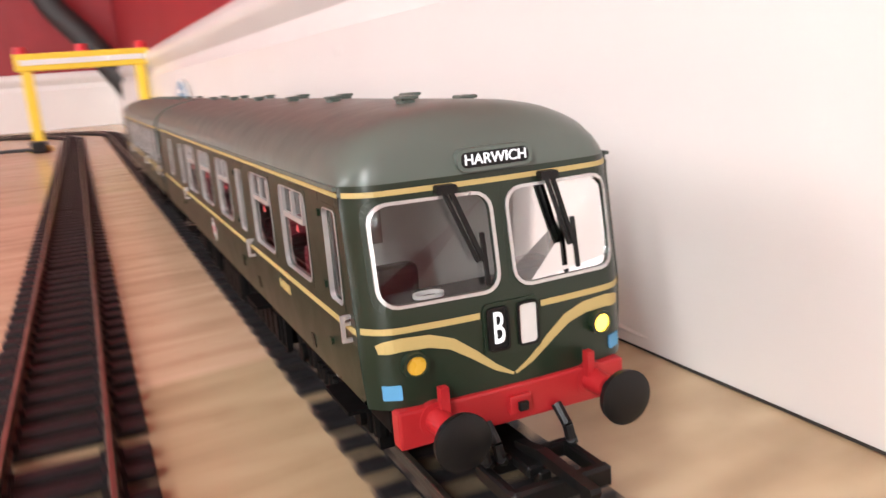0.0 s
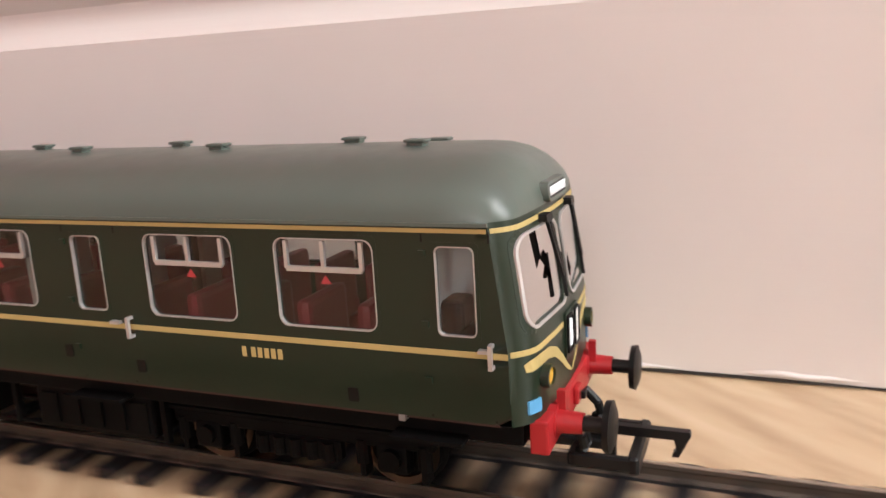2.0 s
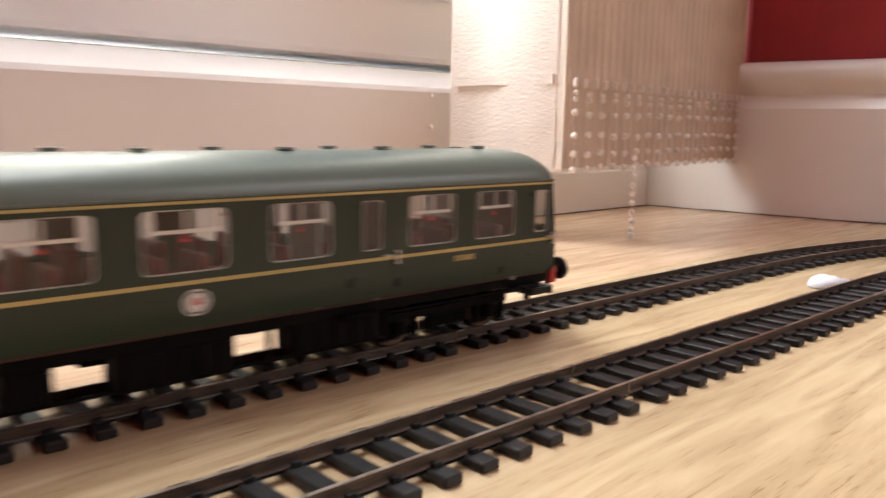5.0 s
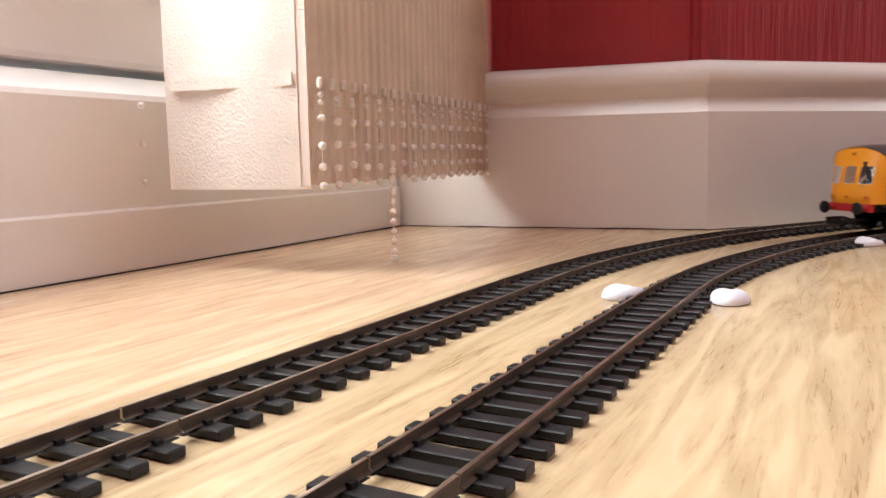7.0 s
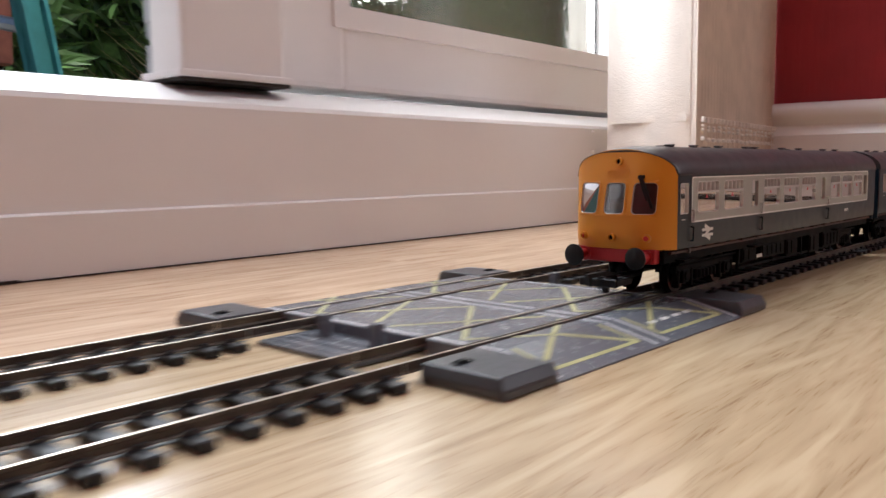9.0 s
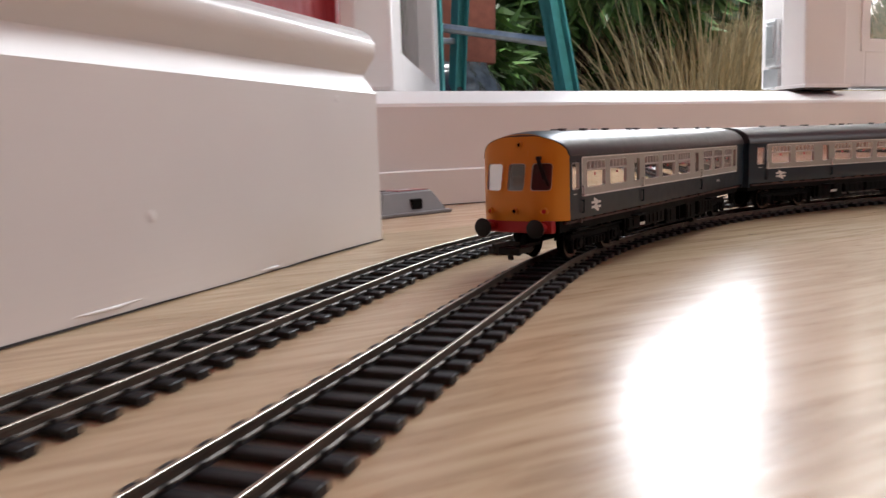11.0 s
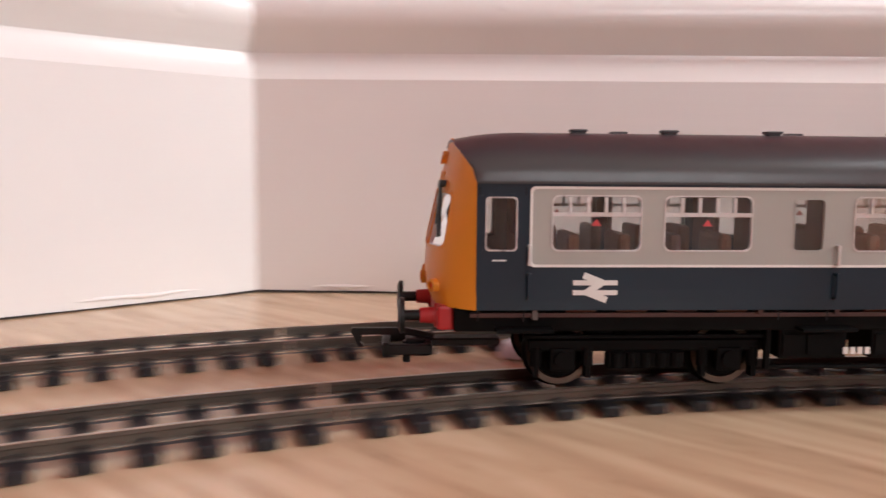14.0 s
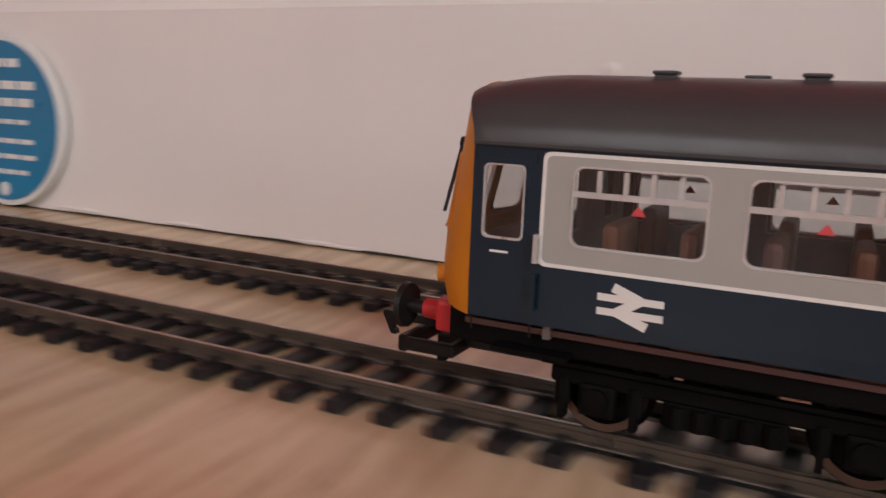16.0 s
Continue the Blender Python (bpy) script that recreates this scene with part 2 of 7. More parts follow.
M_GREYPANEL = material("pale_grey_panel_paint", (0.36, 0.36, 0.33), 0.42, var=0.04, bump=0.03)
M_WHITELINE = material("white_lining", (0.75, 0.75, 0.72), 0.45, var=0.03)
M_YELLOW = material("warning_yellow_paint", (0.70, 0.27, 0.012), 0.42, var=0.05, bump=0.02)
M_DARKROOF = material("dark_grey_roof_paint", (0.046, 0.046, 0.048), 0.32, var=0.06, bump=0.02)
M_SEATRED = material("maroon_seat_plastic", (0.22, 0.02, 0.03), 0.5, var=0.1)
M_SEATBLUE = material("blue_seat_plastic", (0.03, 0.04, 0.16), 0.5, var=0.1)
M_SEATBROWN = material("brown_seat_plastic", (0.13, 0.045, 0.02), 0.5, var=0.1)
M_INTERIOR = material("pale_interior_plastic", (0.36, 0.35, 0.33), 0.6, var=0.05)
M_INTDARK = material("brown_interior_plastic", (0.07, 0.03, 0.025), 0.6, var=0.1)
M_CABWALL = material("dull_cab_plastic", (0.13, 0.105, 0.095), 0.6, var=0.1)
M_GLASS = glass("clear_window_plastic", (0.80, 0.82, 0.82), ior=1.75)
M_PANE = obscured_glass("door_glass")
M_LAMPON = glow("warm_headlight", (1.0, 0.62, 0.06), 2.2)
M_LAMPDIM = material("amber_lens", (0.75, 0.45, 0.05), 0.25)
M_CODE = glow("lit_blind", (0.85, 0.88, 0.9), 0.3)
M_SKYBLUE = material("pale_blue_square", (0.10, 0.36, 0.62), 0.5, var=0.04)
M_RED_TRI = material("pink_red_label", (0.55, 0.06, 0.07), 0.5)
M_DECK = material("dark_grey_crossing_plastic", (0.135, 0.147, 0.168), 0.24, var=0.10, bump=0.04, bump_scale=500)
M_BLOCK = material("charcoal_crossing_plastic", (0.045, 0.047, 0.054), 0.34, var=0.10, bump=0.04, bump_scale=500)
M_HATCH = material("yellow_hatch_print", (0.42, 0.40, 0.17), 0.42, var=0.15, scale=90)
M_PALEPRINT = material("pale_grey_print", (0.40, 0.40, 0.42), 0.42, var=0.15, scale=90)
M_TAG = material("white_tag_plastic", (0.72, 0.72, 0.78), 0.45, var=0.05, bump=0.1, bump_scale=300)
M_BAIT = material("grey_bait_plastic", (0.20, 0.195, 0.20), 0.4, var=0.08)
M_BAITLID = material("red_printed_label", (0.36, 0.06, 0.06), 0.45, var=0.2, scale=60)
M_FABRIC = material("cream_blind_fabric", (0.80, 0.74, 0.68), 0.9, var=0.05, bump=0.3, bump_scale=700, spec=0.1)
M_RIBBED = material("beige_ribbed_fabric", (0.66, 0.55, 0.45), 0.9, var=0.08, bump=0.3, bump_scale=700, spec=0.1)
M_BEAD = material("pearl_bead", (0.86, 0.82, 0.77), 0.22, var=0.05)
M_GANTRY = material("yellow_toy_plastic", (0.86, 0.62, 0.05), 0.4, var=0.05)
M_TOYRED = material("red_toy_plastic", (0.62, 0.02, 0.03), 0.4)
M_CABLE = material("black_cable_rubber", (0.02, 0.02, 0.02), 0.5)
M_PLAQUE = material("blue_plaque_enamel", (0.02, 0.20, 0.38), 0.3, var=0.1, scale=12)
M_TEAL = material("teal_fibreglass", (0.05, 0.24, 0.23), 0.5, var=0.12)
M_ALU = material("aluminium", (0.5, 0.5, 0.5), 0.4, metal=0.9, var=0.15)
M_LEAF = material("green_leaf", (0.115, 0.215, 0.06), 0.38, var=0.3, island=0.6)
M_DRY = material("dry_grass", (0.58, 0.46, 0.26), 0.8, var=0.2, island=0.3)
M_TERRA = material("terracotta_red_paint", (0.40, 0.13, 0.08), 0.7, var=0.15)
M_PATIO = material("grey_patio_stone", (0.26, 0.25, 0.23), 0.85, var=0.25, scale=8, bump=0.4, bump_scale=80)
M_TWIG = material("brown_bark", (0.10, 0.07, 0.045), 0.9, var=0.3)
M_BAG = material("black_plastic_sack", (0.04, 0.045, 0.05), 0.2, var=0.4, bump=0.8, bump_scale=25)
M_FENCE = material("green_stained_fence", (0.07, 0.11, 0.065), 0.8, var=0.25, scale=15, obj=0.2)

# ---- mesh helpers ----


def part(name, bm, mat, parent=None, label=""):
    me = bpy.data.meshes.new(name)
    bm.normal_update()
    bm.to_mesh(me)
    bm.free()
    for mm in (mat if isinstance(mat, (list, tuple)) else [mat]):
        me.materials.append(mm)
    ob = new(name, me)
    if parent is not None:
        ob.parent = parent
    if label:
        ob["label"] = label
    return ob


def share(name, src, parent, m):
    """Another piece on the same mesh, at its own place."""
    ob = new(name, src.data)
    ob.parent = parent
    ob.matrix_basis = m
    return ob


def smooth(ob, angle=35):
    me = ob.data
    for p in me.polygons:
        p.use_smooth = True
    b2 = bmesh.new()
    b2.from_mesh(me)
    for e in b2.edges:
        if len(e.link_faces) == 2 and e.calc_face_angle(0) > radians(angle):
            e.smooth = False
    b2.to_mesh(me)
    b2.free()
    return ob


def box(bm, x0, x1, y0, y1, z0, z1, bevel=0.0, mi=0, seg=2):
    r = bmesh.ops.create_cube(bm, size=1)
    vs = r["verts"]
    for v in vs:
        v.co = Vector(((x0 + x1) / 2 + v.co.x * (x1 - x0), (y0 + y1) / 2 + v.co.y * (y1 - y0), (z0 + z1) / 2 + v.co.z * (z1 - z0)))
    fs = {f for v in vs for f in v.link_faces}
    for f in fs:
        f.material_index = mi
    if bevel:
        es = {e for v in vs for e in v.link_edges}
        bmesh.ops.bevel(bm, geom=list(es), offset=bevel, segments=seg, affect="EDGES", profile=0.6)


def cyl(bm, p0, p1, r0, r1=None, n=16, mi=0):
    r1 = r0 if r1 is None else r1
    p0, p1 = Vector(p0), Vector(p1)
    d = (p1 - p0).normalized()
    a = d.orthogonal().normalized()
    b = d.cross(a)
    A = [bm.verts.new(p0 + (a * math.cos(t) + b * math.sin(t)) * r0) for t in [2 * math.pi * i / n for i in range(n)]]
    B = [bm.verts.new(p1 + (a * math.cos(t) + b * math.sin(t)) * r1) for t in [2 * math.pi * i / n for i in range(n)]]
    fs = [bm.faces.new((A[i], A[(i + 1) % n], B[(i + 1) % n], B[i])) for i in range(n)]
    fs += [bm.faces.new(A[::-1]), bm.faces.new(B)]
    for f in fs:
        f.material_index = mi


def rrect(cx, cz, w, h, r, n=4):
    r = max(min(r, w / 2 - 1e-6, h / 2 - 1e-6), 1e-7)
    pts = []
    for qx, qz, a0 in ((1, 1, 0), (-1, 1, 90), (-1, -1, 180), (1, -1, 270)):
        for i in range(n + 1):
            a = radians(a0 + 90 * i / n)
            pts.append((cx + qx * (w / 2 - r) + r * math.cos(a), cz + qz * (h / 2 - r) + r * math.sin(a)))
    return pts


def plate(bm, S, loop, d0, d1, inner=None, mi=0):
    """A slab (or a ring, with an inner loop) laid on the surface S(a, b, height)."""
    n = len(loop)
    O0 = [bm.verts.new(S(a, b, d0)) for a, b in loop]
    O1 = [bm.verts.new(S(a, b, d1)) for a, b in loop]
    fs = [bm.faces.new((O0[i], O0[(i + 1) % n], O1[(i + 1) % n], O1[i])) for i in range(n)]
    if inner is None:
        fs.append(bm.faces.new(O1))
    else:
        I0 = [bm.verts.new(S(a, b, d0)) for a, b in inner]
        I1 = [bm.verts.new(S(a, b, d1)) for a, b in inner]
        fs += [bm.faces.new((O1[i], O1[(i + 1) % n], I1[(i + 1) % n], I1[i])) for i in range(n)]
        fs += [bm.faces.new((I1[i], I1[(i + 1) % n], I0[(i + 1) % n], I0[i])) for i in range(n)]
    for f in fs:
        f.material_index = mi


def strip(bm, S, pts, width, d0, d1):
    """A raised line of constant or varying width along points of the surface."""
    ws = width if isinstance(width, (list, tuple)) else [width] * len(pts)
    P = []
    for i, (a, b) in enumerate(pts):
        a0, b0 = pts[max(i - 1, 0)]
        a1, b1 = pts[min(i + 1, len(pts) - 1)]
        t = Vector((a1 - a0, b1 - b0)).normalized()
        nx, nz = -t.y * ws[i] / 2, t.x * ws[i] / 2
        P.append([bm.verts.new(S(a + k * nx, b + k * nz, d)) for k, d in ((-1, d0), (-1, d1), (1, d1), (1, d0))])
    for q0, q1 in zip(P, P[1:]):
        for j in range(3):
            bm.faces.new((q0[j], q0[j + 1], q1[j + 1], q1[j]))
    bm.faces.new(P[0])
    bm.faces.new(P[-1][::-1])


def text_part(name, body, size, mat, parent, m, depth=0.00015):
    c = bpy.data.curves.new(name, "FONT")
    c.body, c.size, c.align_x, c.align_y, c.extrude = body, size, "CENTER", "CENTER", depth
    tmp = bpy.data.objects.new(name + "_curve", c)
    scene.collection.objects.link(tmp)
    me = bpy.data.meshes.new_from_object(tmp.evaluated_get(bpy.context.evaluated_depsgraph_get()))
    bpy.data.objects.remove(tmp)
    bpy.data.curves.remove(c)
    me.materials.clear()
    me.materials.append(mat)
    ob = new(name, me)
    ob.parent = parent
    ob.matrix_basis = m
    return ob


def wall_prism(bm, a, b, out, z0, z1, t=0.1):
    a, b = Vector(a), Vector(b)
    q = [a, b, b + out * t, a + out * t]
    lo = [bm.verts.new((p.x, p.y, z0)) for p in q]
    hi = [bm.verts.new((p.x, p.y, z1)) for p in q]
    bm.faces.new(lo)
    bm.faces.new(hi[::-1])
    for i in range(4):
        bm.faces.new((lo[i], lo[(i + 1) % 4], hi[(i + 1) % 4], hi[i]))
    bmesh.ops.recalc_face_normals(bm, faces=bm.faces[:])

# ---- tracks: path arithmetic ----


def segments(off):
    h = radians(TRACK["heading"])
    p = v2(TRACK["x"], TRACK["y"]) + v2(math.sin(h), -math.cos(h)) * off
    out = [("s", p - v2(math.cos(h), math.sin(h)) * 3.0, h, 3.0, 0)]
    for R, a, m in TRACK["bends"]:
        r, a = R - off, radians(a)
        out.append(("a", p, h, a, r))
        c = p + v2(math.sin(h), -math.cos(h)) * r
        h -= a
        p = c + v2(-math.sin(h), math.cos(h)) * r
        out.append(("s", p, h, m, 0))
        p = p + v2(math.cos(h), math.sin(h)) * m
    return out


def on_track(s, off):
    """Place and heading on a track, s metres past the start of the first bend; the outer one bulges at the crossing."""
    p, h = on_line(s, off)
    k = (s - WIDEN_AT) / WIDEN_REACH
    if off > 0.001 or abs(k) >= 1:
        return p, h
    w = WIDEN * math.cos(k * math.pi / 2) ** 2
    return p + v2(-math.sin(h), math.cos(h)) * w, h - WIDEN * math.pi / (2 * WIDEN_REACH) * math.sin(k * math.pi)


def on_line(s, off):
    S = segments(off)
    s += 3.0
    for i, (k, p, h, l, r) in enumerate(S):
        ln = l if k == "s" else l * r
        if s <= ln or i == len(S) - 1:
            if k == "s":
                return p + v2(math.cos(h), math.sin(h)) * s, h
            c = p + v2(math.sin(h), -math.cos(h)) * r
            g = h - s / r
            return c + v2(-math.sin(g), math.cos(g)) * r, g
        s -= ln


def car_pose(s, off, sign):
    a, _ = on_track(s - sign * 0.042, off)
    b, _ = on_track(s - sign * 0.194, off)
    d = (a - b).normalized()
    o = a + d * 0.042
    return Matrix.LocRotScale((o.x, o.y, RAIL_Z), Euler((0, 0, math.atan2(d.y, d.x))), None)


GREEN_S = [(0.0, -0.0239), (0.25, 0.0902), (0.5, 0.2043), (0.6, 0.2504), (0.7, 0.2955), (0.8, 0.3404), (1.0, 0.427), (1.25, 0.5319), (1.5, 0.637), (1.75, 0.7406), (2.0, 0.8442), (2.25, 0.9482), (2.5, 1.0523), (2.75, 1.1587), (3.0, 1.2657), (3.25, 1.3761), (3.5, 1.4874), (3.75, 1.5963), (4.0, 1.7046), (4.25, 1.8112), (4.5, 1.9178), (4.75, 2.0295), (5.0, 2.1411), (5.25, 2.2491), (5.5, 2.3906), (5.75, 2.5316), (6.0, 2.6731), (6.25, 2.8146), (6.5, 2.9561), (6.75, 3.0976), (7.0, 3.2376), (7.25, 3.3776), (7.5, 3.5176), (7.75, 3.6576), (8.0, 3.7976), (8.25, 3.9376), (8.5, 4.0776), (8.75, 4.2176), (9.0, 4.3576), (9.25, 4.4976), (9.5, 4.6376), (9.75, 4.7776), (10.0, 4.9176), (10.25, 5.0576), (10.5, 5.1976), (10.75, 5.3376), (11.0, 5.4001), (11.25, 5.4626), (11.5, 5.5251), (11.75, 5.5876), (16.0, 5.5876)]
BLUE_S = [(0.0, 4.6761), (0.25, 4.5966), (0.5, 4.5171), (0.75, 4.4376), (1.0, 4.3581), (1.25, 4.2786), (1.5, 4.1991), (1.75, 4.1196), (2.0, 4.0401), (2.25, 3.9606), (2.5, 3.8811), (2.75, 3.8016), (3.0, 3.7221), (3.25, 3.6426), (3.5, 3.5631), (3.75, 3.4836), (4.0, 3.4041), (4.25, 3.3246), (4.5, 3.2451), (4.75, 3.1656), (5.0, 3.0861), (5.25, 3.0066), (5.5, 2.9271), (5.75, 2.8466), (6.0, 2.7666), (6.25, 2.6861), (6.5, 2.6061), (6.75, 2.5256), (7.0, 2.4451), (7.25, 2.3651), (7.5, 2.2851), (7.75, 2.204), (8.0, 2.1233), (8.25, 2.0448), (8.5, 1.9663), (8.75, 1.8794), (9.0, 1.7924), (9.25, 1.712), (9.5, 1.6316), (9.65, 1.5815), (9.8, 1.5313), (10.0, 1.4647), (10.2, 1.4008), (10.46, 1.317), (10.71, 1.2339), (10.97, 1.1507), (11.22, 1.0685), (11.48, 0.9858), (11.73, 0.9031), (11.99, 0.8204), (12.24, 0.7377), (12.5, 0.6551), (12.75, 0.5808), (13.0, 0.5065), (13.25, 0.4318), (13.5, 0.3571), (13.75, 0.2744), (14.0, 0.1916), (14.25, 0.117), (14.5, 0.0418), (14.75, -0.0395), (15.0, -0.1208), (15.25, -0.203), (15.5, -0.2852), (15.75, -0.3674), (16.0, -0.4497)]
CAR_PITCH = 0.2445

# ---- structure ----
H_ROOM = 2.4


ROOM = (P_FAR, P_COR, P_OUT, P_REC, P_Q, P_K, P_K2, P_BACK)


def in_room(p, slack=0.0):
    hit = False
    for a, b in zip(ROOM, ROOM[1:] + ROOM[:1]):
        if (a.y > p.y) != (b.y > p.y) and p.x < a.x + (p.y - a.y) * (b.x - a.x) / (b.y - a.y):
            hit = not hit
    return hit


def room_slab(bm, z0, z1):
    """A slab over the room's own outline, reaching a hand into the walls."""
    mid = sum(ROOM, v2(0, 0)) / len(ROOM)
    q = [p + (p - mid).normalized() * 0.05 for p in ROOM]
    lo = [bm.verts.new((p.x, p.y, z0)) for p in q]
    hi = [bm.verts.new((p.x, p.y, z1)) for p in q]
    bm.faces.new(lo)
    bm.faces.new(hi[::-1])
    for i in range(len(q)):
        j = (i + 1) % len(q)
        bm.faces.new((lo[i], lo[j], hi[j], hi[i]))
    bmesh.ops.recalc_face_normals(bm, faces=bm.faces[:])


def trim_plank(ob, c, ux, uy):
    """Saw a plank off under the walls that it would reach through."""
    ends = [c + ux * (0.6 * i) + uy * (0.095 * j) for i in (-1, 1) for j in (-1, 1)]
    sides = [(P_FAR, P_COR), (P_REC, P_Q), (P_K2, P_BACK), (P_BACK, P_FAR)]
    if max(e.x for e in ends) < P_OUT.x:
        sides.append((P_COR, P_OUT))
    if max(e.y for e in ends) < P_K.y - 0.05:
        sides.append((P_K, P_K2))
    sides = [(a, v2(-(b - a).y, (b - a).x).normalized()) for a, b in sides]
    sides = [(a, out) for a, out in sides if max((e - a).dot(out) for e in ends) > 0.05]
    if not sides:
        return
    m = ob.matrix_basis.copy()
    bm = bmesh.new()
    bm.from_mesh(ob.data)
    bm.transform(m)
    for a, out in sides:
        p = a + out * 0.04
        bmesh.ops.bisect_plane(bm, geom=bm.verts[:] + bm.edges[:] + bm.faces[:], plane_co=(p.x, p.y, 0), plane_no=(out.x, out.y, 0), clear_outer=True)
        bmesh.ops.holes_fill(bm, edges=bm.edges[:], sides=0)
    if len(bm.faces) < 4:
        bm.free()
        return
    bm.transform(m.inverted())
    me = bpy.data.meshes.new("plank")
    bm.to_mesh(me)
    bm.free()
    me.materials.append(M_FLOOR)
    ob.data = me


def build_floor():
    floor = tagged(new("floor"), "oak laminate floor of wide planks", "floor", kind="structure")
    bm = bmesh.new()
    room_slab(bm, -0.03, -0.004)
    sub = part("subfloor", bm, M_GAPSHADE, floor)
    plank = None
    rng = random.Random(4)
    ang = radians(-42)
    ux, uy = v2(math.cos(ang), math.sin(ang)), v2(-math.sin(ang), math.cos(ang))
    ctr = v2(0.5, -1.05)
    n = 0
    for j in range(-17, 16):
        off = rng.uniform(0, 1.2)
        for i in range(-3, 4):
            c = ctr + ux * (i * 1.2 + off) + uy * (j * 0.19)
            if not any(in_room(c + ux * a + uy * b) for a in (-0.6, -0.4, -0.2, 0, 0.2, 0.4, 0.6) for b in (-0.095, 0, 0.095)):
                continue
            if plank is None:
                bm = bmesh.new()
                box(bm, -0.59995, 0.59995, -0.09496, 0.09496, -0.003, 0, 0.00012, seg=1)
                plank = part("plank", bm, M_FLOOR, floor)
                plank.matrix_basis = pose(c.x, c.y, 0, 0, 0, -42)
                laid = [(plank, c)]
            else:
                laid.append((share("plank", plank, floor, pose(c.x, c.y, 0, 0, 0, -42)), c))
    for ob, c in laid:
        trim_plank(ob, c, ux, uy)


SKIRT_PROFILE = [(0.0, 0.0005), (0.020, 0.0005), (0.020, 0.0798), (0.0145, 0.0882), (0.0143, 0.0900), (0.0166, 0.0940), (0.0192, 0.0980), (0.0206, 0.1015),
                 (0.0205, 0.106), (0.0185, 0.1105), (0.0145, 0.1135), (0.010, 0.1148), (0.0, 0.1150)]


def build_skirting(name, pts, label):
    """A moulded skirting board mitred along a line of corners; its front face runs along the points."""
    bm = bmesh.new()
    P = [Vector(p) for p in pts]
    rings = []
    for i, p in enumerate(P):
        d0 = (p - P[i - 1]).normalized() if i else (P[1] - p).normalized()
        d1 = (P[i + 1] - p).normalized() if i < len(P) - 1 else d0
        n0, n1 = v2(-d0.y, d0.x), v2(-d1.y, d1.x)      # outward, to the left of the way
        m = (n0 + n1).normalized()
        m /= max(m.dot(n0), 0.2)
        rings.append([bm.verts.new((*(p + m * (0.020 - d)), z * 1.018)) for d, z in SKIRT_PROFILE])
    for r0, r1 in zip(rings, rings[1:]):
        for j in range(len(SKIRT_PROFILE) - 1):
            bm.faces.new((r0[j], r1[j], r1[j + 1], r0[j + 1]))
    bm.faces.new(rings[0])
    bm.faces.new(rings[-1][::-1])
    bmesh.ops.recalc_face_normals(bm, faces=bm.faces[:])
    ob = part(name, bm, M_GLOSSWHITE)
    smooth(ob, 30)
    return tagged(ob, label, "skirting board", kind="structure")


